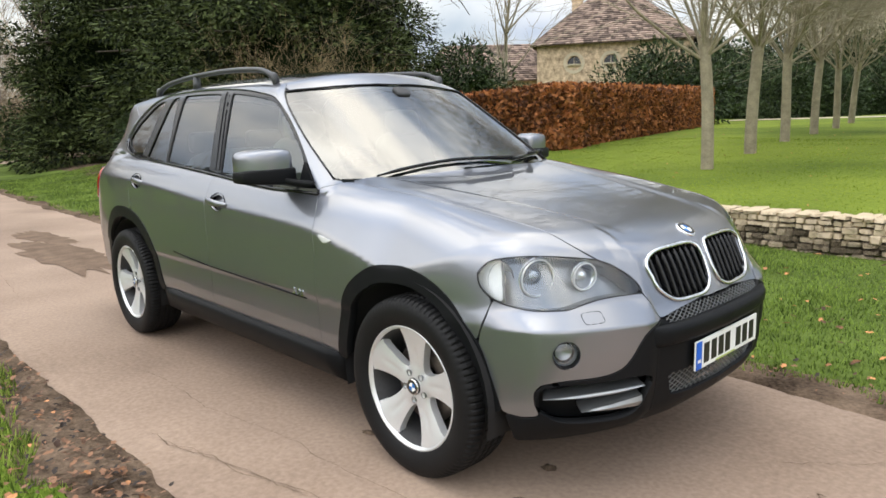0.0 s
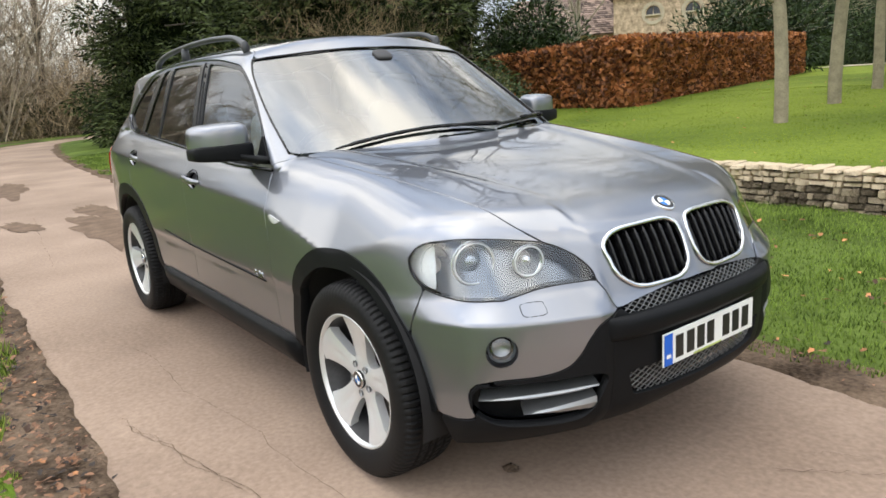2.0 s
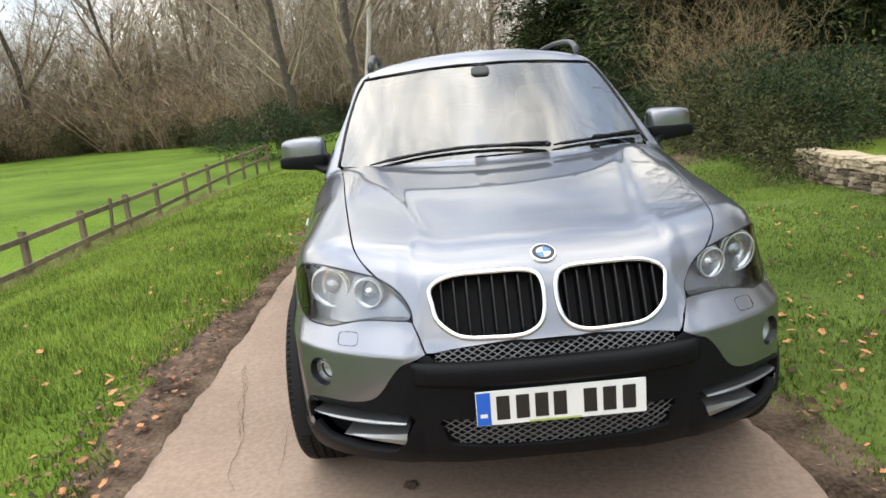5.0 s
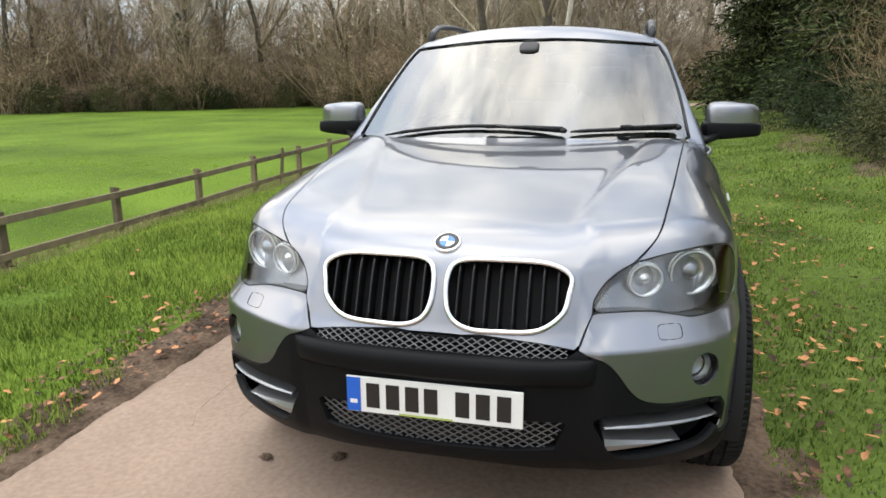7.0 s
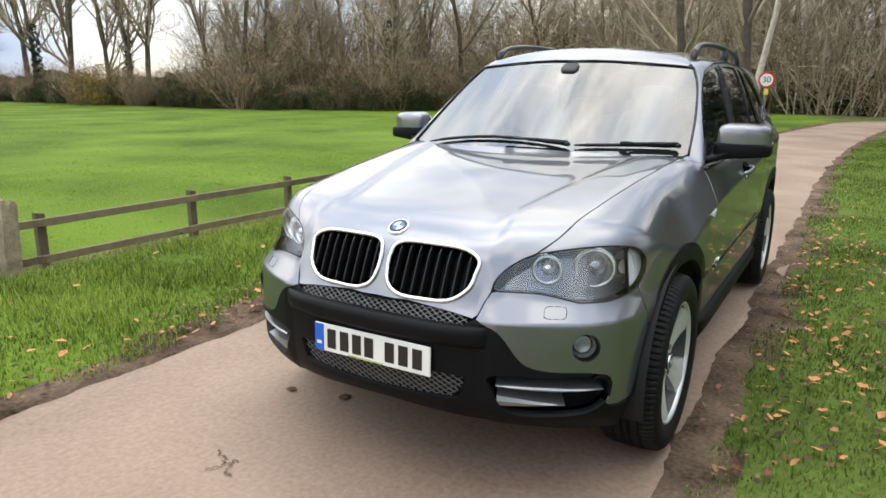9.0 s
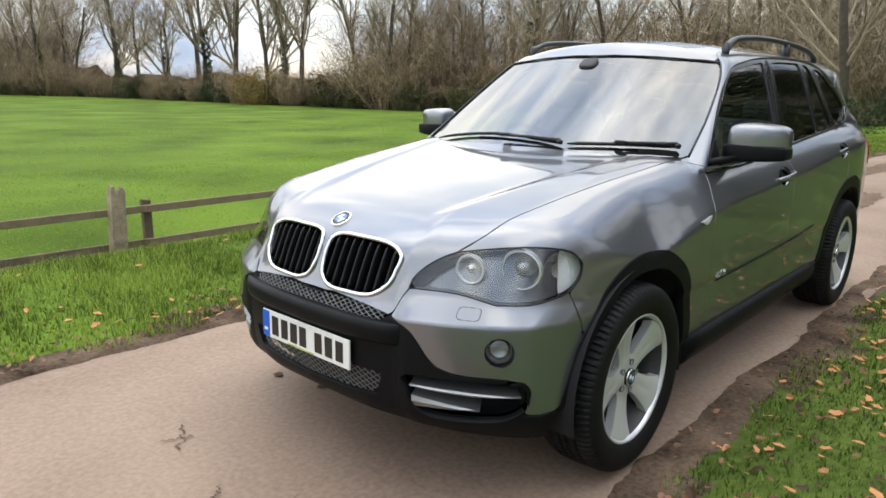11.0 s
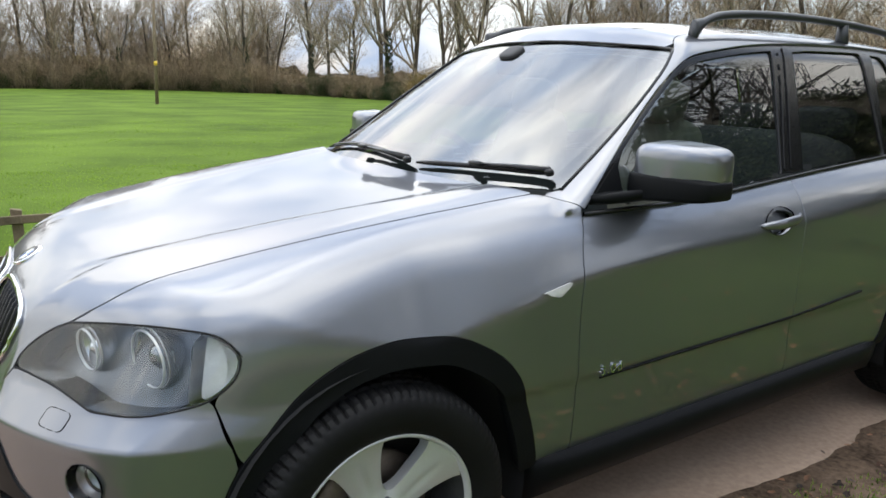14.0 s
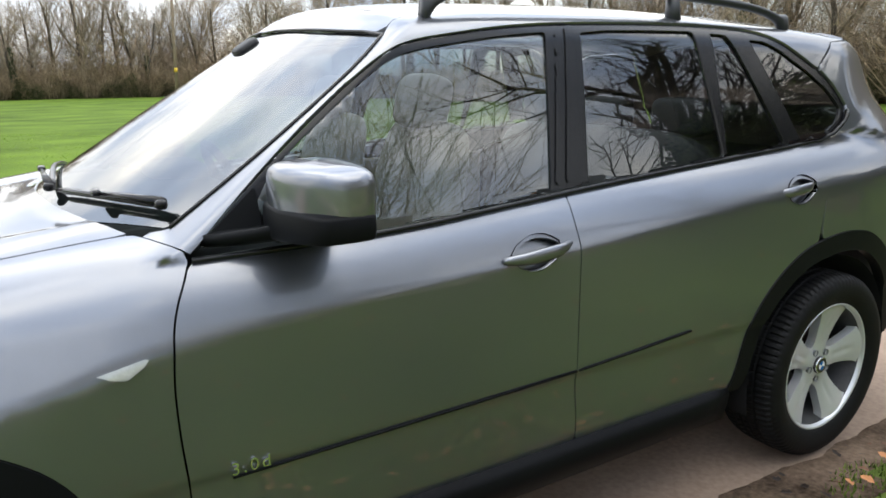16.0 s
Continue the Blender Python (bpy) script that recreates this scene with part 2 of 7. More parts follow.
# ---- mesh helpers ----
def mesh_of(name, verts, faces, mat, smooth=False):
    me = bpy.data.meshes.new(name)
    me.from_pydata([tuple(v) for v in verts], [], [tuple(f) for f in faces])
    for m in (mat if isinstance(mat, (list, tuple)) else [mat]):
        me.materials.append(m)
    if smooth:
        me.polygons.foreach_set("use_smooth", [True] * len(me.polygons))
    me.update()
    return me


def thing(name, label, category, at=(0, 0, 0), group="", kind=""):
    e = tagged(new(name), label, category, group, kind)
    e.location = at
    return e


def child(name, me, parent, label="", at=None):
    o = new(name, me)
    o.parent = parent
    if at is not None:
        o.matrix_basis = at
    if label:
        o["label"] = label
    return o


def part(name, bm, mat, parent, label="", smooth=True, at=None):
    """Links a bmesh as one mesh object under a thing or a part."""
    me = bpy.data.meshes.new(name)
    bm.to_mesh(me)
    bm.free()
    for m in (mat if isinstance(mat, (list, tuple)) else [mat]):
        me.materials.append(m)
    if smooth:
        me.polygons.foreach_set("use_smooth", [True] * len(me.polygons))
    return child(name, me, parent, label, at)


def box_bm(sx, sy, sz, at=(0, 0, 0), bevel=0.0, seg=2):
    bm = bmesh.new()
    bmesh.ops.create_cube(bm, size=1.0, matrix=Matrix.Translation(at) @ Matrix.Diagonal((sx, sy, sz, 1)))
    if bevel:
        bmesh.ops.bevel(bm, geom=bm.edges[:], offset=bevel, segments=seg, affect="EDGES", profile=0.5)
    return bm


def tube(V, F, pts, radii, sides=6, cap=True):
    """A tapered tube through points, added to vertex and face lists."""
    base, prev = len(V), None
    n = len(pts)
    for i, p in enumerate(pts):
        p = Vector(p)
        d = (Vector(pts[min(i + 1, n - 1)]) - Vector(pts[max(i - 1, 0)])).normalized()
        a = d.orthogonal().normalized() if prev is None else (prev - d * prev.dot(d)).normalized()
        prev = a
        b = d.cross(a)
        for k in range(sides):
            t = 2 * math.pi * k / sides
            V.append(p + (a * math.cos(t) + b * math.sin(t)) * radii[i])
    for i in range(n - 1):
        for k in range(sides):
            q, r = base + i * sides + k, base + i * sides + (k + 1) % sides
            F.append((q, r, r + sides, q + sides))
    if cap:
        F.append(tuple(range(base + sides - 1, base - 1, -1)))
        F.append(tuple(range(base + (n - 1) * sides, base + n * sides)))


# ---- ground ----
def lane_centre(x):
    """The middle of the drive: straight by the car, bending away behind it."""
    return -0.32 + 0.0045 * max(0.0, -9.0 - x) ** 1.9 + 0.12 * max(0.0, -34.0 - x) ** 2


def lane_half(x):
    """Half the drive's width along y, more where it runs aslant."""
    return 1.37 * math.hypot(1, (lane_centre(x - 0.05) - lane_centre(x + 0.05)) / 0.1)


def smooth(a, b, v):
    t = min(1.0, max(0.0, (v - a) / (b - a)))
    return t * t * (3 - 2 * t)


def ground_z(x, y):
    c = lane_centre(x)
    s = y - c
    half = lane_half(x)
    bump = 0.02 * noise.noise((x * 0.8, y * 0.8, 0)) + 0.035 * noise.noise((x * 0.25, y * 0.25, 5))
    z = 0.0
    if s < -half:
        d = -s - half
        level = 1 - smooth(-24, -34, x) * smooth(-9, -3, y)
        z = 0.035 * smooth(0, 0.5, d) + level * (-0.60 * smooth(1.6, 4.4, d) - 0.42 * smooth(4.3, 5.6, d) + 0.22 * smooth(6.2, 8.5, d) - 0.35 * smooth(12, 70, d))
        z += bump * smooth(0.1, 0.8, d)
    elif s > half:
        d = s - half
        lawn = 0.33 + 0.30 * smooth(4.0, 16, d) + 0.25 * smooth(14, 45, d)
        wall = smooth(3.50, 3.60, d)
        bank = smooth(0.8, 4.0, d)
        k = smooth(-5.5, -8.5, x)
        z = lawn * (wall * (1 - k) + bank * k) + 0.03 * smooth(0, 0.5, d) * (1 - wall)
        z += bump * smooth(0.1, 0.8, d)
    else:
        z = -0.03
    return z


def spaced(a, b, fine0, fine1, step, grow=1.16):
    v = list(np.arange(fine0, fine1 + step / 2, step))
    s = step
    while v[-1] < b:
        s *= grow
        v.append(v[-1] + s)
    s = step
    while v[0] > a:
        s *= grow
        v.insert(0, v[0] - s)
    return v


gx = spaced(-2200, 2200, -32, 5, 0.22)
gy = spaced(-2200, 2200, -10, 7, 0.11)
gv = [(x, y + (lane_centre(max(x, -46)) + 0.32) * (1 - smooth(15, 95, abs(y))), 0) for x in gx for y in gy]
gv = [(x, y, ground_z(max(-46, x), y)) for x, y, _ in gv]
ny = len(gy)
gf = [(i * ny + j, (i + 1) * ny + j, (i + 1) * ny + j + 1, i * ny + j + 1) for i in range(len(gx) - 1) for j in range(ny - 1)]
ground = tagged(new("ground", mesh_of("ground", gv, gf, (GROUND, VERGE, SOIL, LAWN), True)), "short green turf of verges, lawn and field", "grass", kind="structure")

for p_ in ground.data.polygons:
    d_ = abs(p_.center.y - lane_centre(max(-46, p_.center.x))) - lane_half(max(-46, p_.center.x))
    if p_.center.x > -46 and d_ < 0.16 + (0.20 * math.exp(-((p_.center.x + 1.2) / 1.0) ** 2) if p_.center.y < 0 else 0) + 0.22 * noise.noise((p_.center.x * 0.8, p_.center.y, 3)):
        p_.material_index = 2
    elif -42 < p_.center.x < -7.3 + 0.8 * noise.noise((p_.center.y * 0.6, 1, 1)) and d_ > 2.4 + noise.noise((p_.center.x * 0.4, 3, 1)) and 0 < p_.center.y < 6.5 - 0.35 * (p_.center.x + 7):
        p_.material_index = 2
    elif p_.center.x > -60 and 0 < d_ < 3.55 and p_.center.y > 0:
        p_.material_index = 1
    elif p_.center.y > 3:
        p_.material_index = 3

# the drive, slightly proud of the turf bed, with a ragged edge
rv, rf = [], []
rx = list(np.arange(-47, 14, 0.12))
cols = [-1, -0.985, -0.9, -0.7, -0.4, 0, 0.4, 0.7, 0.9, 0.985, 1]
for x in rx:
    c = lane_centre(x)
    for u in cols:
        e = 0.05 * noise.noise((x * 1.3, u * 7, 3)) + 0.07 * noise.noise((x * 0.35, u * 3, 9)) + 0.03 * noise.noise((x * 5, u * 9, 1))
        y = c + u * lane_half(x) + e * abs(u) ** 6
        z = 0.012 * (1 - u * u) - 0.012 + 0.006 * noise.noise((x * 0.6, u * 2, 2)) - (0.03 if abs(u) == 1 else 0)
        rv.append((x, y, z))
k = len(cols)
rf = [(i * k + j, (i + 1) * k + j, (i + 1) * k + j + 1, i * k + j + 1) for i in range(len(rx) - 1) for j in range(k - 1)]
road = tagged(new("road", mesh_of("road", rv, rf, ASPHALT, True)), "narrow worn pinkish tarmac drive with cracks", "road", kind="structure")


def patch(name, mat, label, cx, cy, a, b, seed, lift, turn=0.0, cat="stain"):
    """A flat irregular patch on the ground."""
    V, F, n = [], [], 40
    for r in (0.0, 0.5, 1.0):
        for i in range(n if r else 1):
            t = 2 * math.pi * i / n
            w = r * (1 + 0.55 * noise.noise((math.cos(t) * 1.6, math.sin(t) * 1.6, seed)) + 0.5 * noise.noise((math.cos(t) * 5, math.sin(t) * 5, seed + 4)))
            u, v = a * w * math.cos(t), b * w * math.sin(t)
            x, y = cx + u * math.cos(turn) - v * math.sin(turn), cy + u * math.sin(turn) + v * math.cos(turn)
            V.append((x, y, max(0, ground_z(x, y)) + lift - (0.006 if r == 1 else 0)))
    F += [(0, 1 + i, 1 + (i + 1) % n) for i in range(n)]
    F += [(1 + i, 1 + n + i, 1 + n + (i + 1) % n, 1 + (i + 1) % n) for i in range(n)]
    return tagged(new(name, mesh_of(name, V, F, mat, True)), label, cat, kind="structure")


# bare earth along both edges of the drive
def verge_strip(name, side, x0, x1, width, seed):
    V, F = [], []
    xs = list(np.arange(x0, x1, 0.035))
    for x in xs:
        c = lane_centre(x) + side * 1.37
        w = (0.18 * math.exp(-((x + 1.2) / 1.0) ** 2) if side < 0 else 0.17) + width * (0.62 + 1.3 * noise.noise((x * 0.7, seed, 0)) + 0.4 * noise.noise((x * 3, seed, 2)))
        o = 0.010 * noise.noise((x * 24, seed, 9)) + 0.03 * noise.noise((x * 6, seed, 7)) + 0.09 * noise.noise((x * 1.3, seed, 5)) - (0.03 if side < 0 else 0.11)
        for u in (-0.12, 0.0, 0.5, 1.0):
            y = c + side * (u * max(0.05, w) + o)
            zz = ground_z(x, y)
            V.append((x, y, (0.004 if u > -0.1 else -0.03) + max(zz, -0.004) + 0.006 * noise.noise((x * 9, y * 9, 1)) - (0.03 if u == 1 else 0)))
    for i in range(len(xs) - 1):
        for j in range(3):
            q = (i * 4 + j, (i + 1) * 4 + j, (i + 1) * 4 + j + 1, i * 4 + j + 1)
            F.append(q if side > 0 else q[::-1])
    return tagged(new(name, mesh_of(name, V, F, SOIL, True)), "dark bare earth with rotting leaves beside the drive", "soil", kind="structure")


verge_strip("soil_strip", -1, -33, 9, 0.24, 1.0)
verge_strip("soil_strip", 1, -30, 9, 0.17, 6.0)
for a in ((-6.7, -0.32, 1.5, 0.34, 1, 0.05), (-8.6, -0.12, 1.1, 0.2, 8, 0.1), (-13.5, -0.75, 1.6, 0.3, 2, -0.1), (-8.2, -1.1, 0.6, 0.15, 3, 0.2)):
    patch("damp_patch", STAIN, "dark damp patch on the tarmac", *a[:5], 0.010, a[5])
for a in ((0.37, -0.51, 0.035, 0.025, 5, 0), (0.44, -0.78, 0.03, 0.02, 6, 1), (-0.42, -0.80, 0.045, 0.022, 7, 0.4)):
    patch("leaf_scrap", SOIL, "dark sodden leaf scrap lying on the tarmac", *a[:5], 0.012, a[5])


# cracks
def crack(x0, y0, x1, y1, seed, width=0.0013):
    V, F, n = [], [], 40
    for i in range(n + 1):
        t = i / n
        x, y = x0 + (x1 - x0) * t, y0 + (y1 - y0) * t
        o = 0.05 * noise.noise((t * 4, seed, 0)) + 0.02 * noise.noise((t * 17, seed, 3))
        d = Vector((x1 - x0, y1 - y0, 0)).normalized()
        q = Vector((x, y, 0.012)) + Vector((-d.y, d.x, 0)) * o
        w = width * (0.4 + abs(noise.noise((t * 9, seed, 8))) * 1.6)
        V += [q + Vector((-d.y, d.x, 0)) * w, q - Vector((-d.y, d.x, 0)) * w]
    for v in V:
        v.z = 0.012 * (1 - ((v.y + 0.32) / 1.37) ** 2) - 0.006
    F = [(2 * i, 2 * i + 1, 2 * i + 3, 2 * i + 2) for i in range(n)]
    return tagged(new("crack", mesh_of("crack", V, F, SOIL)), "thin dark crack in the worn tarmac", "crack", kind="structure")


crack(-2.2, -1.22, 0.2, -1.05, 1.0)
crack(-1.1, -1.5, -0.2, -1.3, 2.0, 0.002)
crack(1.05, 0.35, 1.4, 0.62, 3.0)
crack(-9.0, -0.9, -5.0, -1.2, 5.0)
crack(1.0, 0.15, 1.5, 0.55, 6.0, 0.002)
crack(-1.2, -1.5, 0.3, -1.2, 8.0, 0.0016)
crack(1.03, -0.63, 1.15, -0.44, 9.0, 0.007)
crack(1.05, -0.50, 1.17, -0.56, 10.0, 0.006)
crack(1.17, -0.10, 1.24, 0.0, 11.0, 0.006)


# ---- grass and leaves ----
def grass(name, label, mat, count, x0, x1, y0, y1, hmin, hmax, ok=lambda x, y: True, seed=1, wide=0.006):
    rnd = random.Random(seed)
    V, F = [], []
    while len(F) < count:
        x, y = rnd.uniform(x0, x1), rnd.uniform(y0, y1)
        y += lane_centre(x) + 0.32
        if not ok(x, y):
            continue
        z = ground_z(x, y)
        clump = 0.6 + 0.6 * noise.noise((x * 1.7, y * 1.7, 4))
        h = rnd.uniform(hmin, hmax) * clump
        t, lean = rnd.uniform(0, 6.283), rnd.uniform(0.1, 0.9) * h
        a = rnd.uniform(0, 6.283)
        w = wide * rnd.uniform(0.6, 1.3)
        i = len(V)
        V += [(x - w * math.cos(a), y - w * math.sin(a), z - 0.01), (x + w * math.cos(a), y + w * math.sin(a), z - 0.01), (x + lean * math.cos(t), y + lean * math.sin(t), z + h)]
        F.append((i, i + 1, i + 2))
    return tagged(new(name, mesh_of(name, V, F, mat)), label, "grass", kind="stuff")


def edge_left(x, y):
    d = -(y - lane_centre(x)) - 1.37
    return d > 0.10 + 0.20 * math.exp(-((x + 1.2) / 1.0) ** 2) + 0.34 * noise.noise((x * 0.9, 1.0, 2)) + 0.15 * noise.noise((x * 4, y * 4, 2))


def edge_right(x, y):
    d = (y - lane_centre(x)) - 1.37
    return d > 0.06 + 0.20 * noise.noise((x * 0.9, 4.0, 2)) + 0.15 * noise.noise((x * 4, y * 4, 5)) and d < 3.46


grass("grass", "lush green verge grass sloping to the fence", BLADE, 180000, -7, 9, -5.6, -1.72, 0.03, 0.12, edge_left, 1)
grass("grass", "lush green verge grass sloping to the fence", BLADE, 50000, -24, -7, -5.6, -1.72, 0.05, 0.11, edge_left, 2, 0.010)
grass("grass", "short green verge grass with fallen leaves", VERGEBLADE, 155000, -7, 9, 1.05, 4.5, 0.02, 0.06, edge_right, 3)
grass("grass", "short green verge grass with fallen leaves", VERGEBLADE, 40000, -22, -7, 1.05, 5.0, 0.03, 0.08, edge_right, 4, 0.010)
grass("grass", "clumpy mown lawn grass", LAWNBLADE, 45000, -13, 5, 4.9, 17, 0.012, 0.035, lambda x, y: y > 4.9, 5, 0.012)
grass("grass", "rough field grass beyond the fence", FIELDBLADE, 45000, -16, 6, -16, -6.9, 0.02, 0.055, lambda x, y: True, 6, 0.011)
grass("grass", "field grass beyond the fence", FIELDBLADE, 40000, -40, 6, -36, -15, 0.012, 0.035, lambda x, y: True, 8, 0.02)
grass("dry_grass", "dry straw-coloured grass along the fence", DRYBLADE, 14000, -16, 4.5, -7.0, -5.5, 0.08, 0.26, lambda x, y: True, 7, 0.005)


def leaves(name, label, count, spots, seed, mat=LEAF):
    rnd = random.Random(seed)
    V, F = [], []
    for _ in range(count):
        x0, x1, y0, y1, p = rnd.choice(spots)
        x, y = rnd.uniform(x0, x1), y0 + (y1 - y0) * rnd.random() ** p
        y += lane_centre(x) + 0.32
        z = max(ground_z(x, y), 0.0) + rnd.uniform(0.015, 0.05)
        s, t = rnd.uniform(0.012, 0.030) * (0.75 if mat is ROTLEAF else 1.1), rnd.uniform(0, 6.283)
        m = pose(x, y, z, rnd.uniform(-25, 25), rnd.uniform(-25, 25), math.degrees(t))
        i = len(V)
        fold = rnd.uniform(0.0, 0.4)
        for u, v in ((-1, 0), (-0.5, -0.62), (0.15, -0.38), (0.55, -0.55), (1.05, 0), (0.5, 0.42), (0.1, 0.62), (-0.5, 0.35)):
            V.append(m @ Vector((u * s, v * s, abs(v) * s * fold)))
        F += [(i, i + 1, i + 2, i + 4), (i + 2, i + 3, i + 4), (i, i + 4, i + 5, i + 6), (i, i + 6, i + 7)]
    return tagged(new(name, mesh_of(name, V, F, mat)), label, "leaves", kind="stuff")


leaves("fallen_leaves", "scattered orange-brown fallen beech leaves", 420, [(-9, 4, -1.75, -2.3, 1.5), (-9, 4, -1.75, -4.0, 1.5)], 21)
leaves("fallen_leaves", "scattered orange-brown fallen beech leaves", 850, [(-9, 4, 1.15, 3.4, 1.2), (-7, 4, 1.2, 4.4, 1.0), (-5, 0, 1.1, 1.9, 1.0)], 22)
leaves("leaf_litter", "dark rotting leaves and twigs along the edge of the drive", 1900, [(-10, 4, -1.66, -2.05, 1.0), (-10, 4, -1.66, -1.9, 1.0), (-2.4, 0.2, -1.72, -2.15, 1.0), (-8, 4, 0.97, 1.35, 1.0)], 24, ROTLEAF)
leaves("fallen_leaves", "pale fallen leaves on the lawn", 350, [(-14, 3, 5, 26, 1.0)], 23)


# ---- fence ----
FENCE_Y = -6.05
fence = thing("fence", "weathered wooden post and rail fence along a ditch", "fence", (0, FENCE_Y, 0))


def post_mesh(name, h, w, seed):
    bm = box_bm(w, w * 0.8, h, (0, 0, h / 2), 0.006, 1)
    for v in bm.verts:
        v.co.x += 0.006 * noise.noise(v.co * 9 + Vector((seed, 0, 0)))
        if v.co.z > h * 0.9:
            v.co.z += 0.02 * v.co.x / w
    me = bpy.data.meshes.new(name)
    bm.to_mesh(me); bm.free()
    me.materials.append(WOOD)
    return me


pm = post_mesh("post", 1.25, 0.10, 1)
posts = [4.2, 2.4, 0.52, -1.38, -3.4, -5.22, -7.1, -8.85, -10.7, -12.3, -14.2, -16.1, -18.0, -19.9, -21.8, -23.7]
tops = {}
for i, x in enumerate(posts):
    top = 0.055 + 0.02 * noise.noise((x, 0, 0)) + 0.012 * max(0, -x - 6)
    tops[x] = top
    child("post", pm, fence, at=pose(x, 0, top - 1.25, 0, 1.5 * noise.noise((x, 3, 0)), 4 * noise.noise((x, 9, 0))))
bm = bmesh.new()
bmesh.ops.create_grid(bm, x_segments=5, y_segments=3, size=0.5)
r_split = random.Random(3)
ring = [v for v in bm.verts]
for v in ring:
    v.co = Vector((v.co.x * 0.155, v.co.y * 0.12, 1.29 + r_split.uniform(0.0, 0.14) + 0.25 * v.co.x * 0.155))
ex = bmesh.ops.extrude_edge_only(bm, edges=[e_ for e_ in bm.edges if e_.is_boundary])
for v in [g_ for g_ in ex["geom"] if isinstance(g_, bmesh.types.BMVert)]:
    v.co.z = 0.0
    v.co.x *= 1.12
bmesh.ops.recalc_face_normals(bm, faces=bm.faces[:])
split_post = bpy.data.meshes.new("post")
bm.to_mesh(split_post); bm.free()
split_post.materials.append(material("split_pale_wood", (0.30, 0.24, 0.165), 0.85, 0, 0.4, 7, 45, 0.6, 50))
child("post", split_post, fence, "broad splintered post standing taller than the rest", at=pose(-0.93, 0.14, 0.27 - 1.4, 0, -2, 0))
child("post", post_mesh("post", 1.2, 0.06, 7), fence, "thin leaning post", at=pose(-9.6, 0.1, 0.16 - 1.2, 0, -10, 0))
for i in range(len(posts) - 1):
    a, b = posts[i], posts[i + 1]
    for drop in (0.10, 0.50):
        za, zb = tops[a] - drop, tops[b] - drop
        ln = math.hypot(b - a, zb - za) + 0.06
        bm = box_bm(ln, 0.035, 0.085, (0, 0, 0), 0.005, 1)
        for v in bm.verts:
            v.co.z += 0.008 * noise.noise(v.co * 2 + Vector((i, drop * 9, 0)))
        part("rail", bm, WOOD, fence, smooth=False, at=pose((a + b) / 2, 0.062 + 0.005 * (i % 2), (za + zb) / 2 + 0.01 * noise.noise((i, drop, 3)), 0, -math.degrees(math.atan2(zb - za, b - a)) + 180, 0))

# the pole in the field
pole = thing("telegraph_pole", "tall wooden pole with a yellow band in the field", "pole", (-12.1, -62.1, -1.05))
V, F = [], []
tube(V, F, [(0, 0, 0), (-0.12, 0, 4.5), (-0.3, 0, 9.5)], [0.15, 0.135, 0.11], 10)
child("shaft", mesh_of("shaft", V, F, WOOD, True), pole)
V, F = [], []
tube(V, F, [(-0.085, 0, 3.2), (-0.095, 0, 3.55)], [0.152, 0.151], 10)
child("band", mesh_of("band", V, F, SIGNYELLOW, True), pole, "yellow warning band")


# ---- stone wall ----
def stone_mesh(seed):
    rnd = random.Random(seed)
    bm = bmesh.new()
    bmesh.ops.create_cube(bm, size=1.0)
    bmesh.ops.bevel(bm, geom=bm.edges[:], offset=0.14, segments=1, affect="EDGES")
    for v in bm.verts:
        v.co += Vector((rnd.uniform(-1, 1), rnd.uniform(-1, 1), rnd.uniform(-1, 1))) * 0.06
    me = bpy.data.meshes.new("stone")
    bm.to_mesh(me); bm.free()
    me.materials.append(STONE)
    return me


stones = [stone_mesh(i) for i in range(7)]


# ---- trees ----
def grow(V, F, p, d, length, r, level, rnd, P):
    """One limb and all that springs from it."""
    steps = 4 if level < 2 else 3
    pts, rad, q, dd = [p.copy()], [r], p.copy(), d.copy()
    end = r * (P["keep"] if level == 0 else 0.35)
    for i in range(steps):
        dd = (dd + Vector((rnd.uniform(-1, 1), rnd.uniform(-1, 1), rnd.uniform(-0.6, 1))) * P["wander"] * (P["wild"] if level == 0 else 1) + Vector((0, 0, P["up"]))).normalized()
        q = q + dd * (length / steps)
        pts.append(q.copy()); rad.append(r + (end - r) * (i + 1) / steps)
    tube(V, F, pts, rad, (8, 5, 3, 3, 3)[min(level, 4)], cap=False)
    if level >= P["levels"]:
        return
    n = P["kids"][level]
    for j in range(n):
        t = rnd.uniform(P["first"] if level == 0 else 0.25, 1.0)
        k = min(int(t * steps), steps - 1)
        base = pts[k].lerp(pts[k + 1], t * steps - k)
        ax = (pts[k + 1] - pts[k]).normalized()
        side = ax.orthogonal().normalized()
        side.rotate(Matrix.Rotation(rnd.uniform(0, 6.283), 3, ax))
        ang = radians(rnd.uniform(*P["angle"]))
        nd = (ax * math.cos(ang) + side * math.sin(ang)).normalized()
        grow(V, F, base, nd, length * rnd.uniform(*P["len"]) * (1 - 0.35 * t if level == 0 else 0.75 if P["keep"] > 0.5 else 1), max(P["rmin"], rad[k] * rnd.uniform(0.35, 0.6) * (P["thin"] if level == 0 else 1)), level + 1, rnd, P)


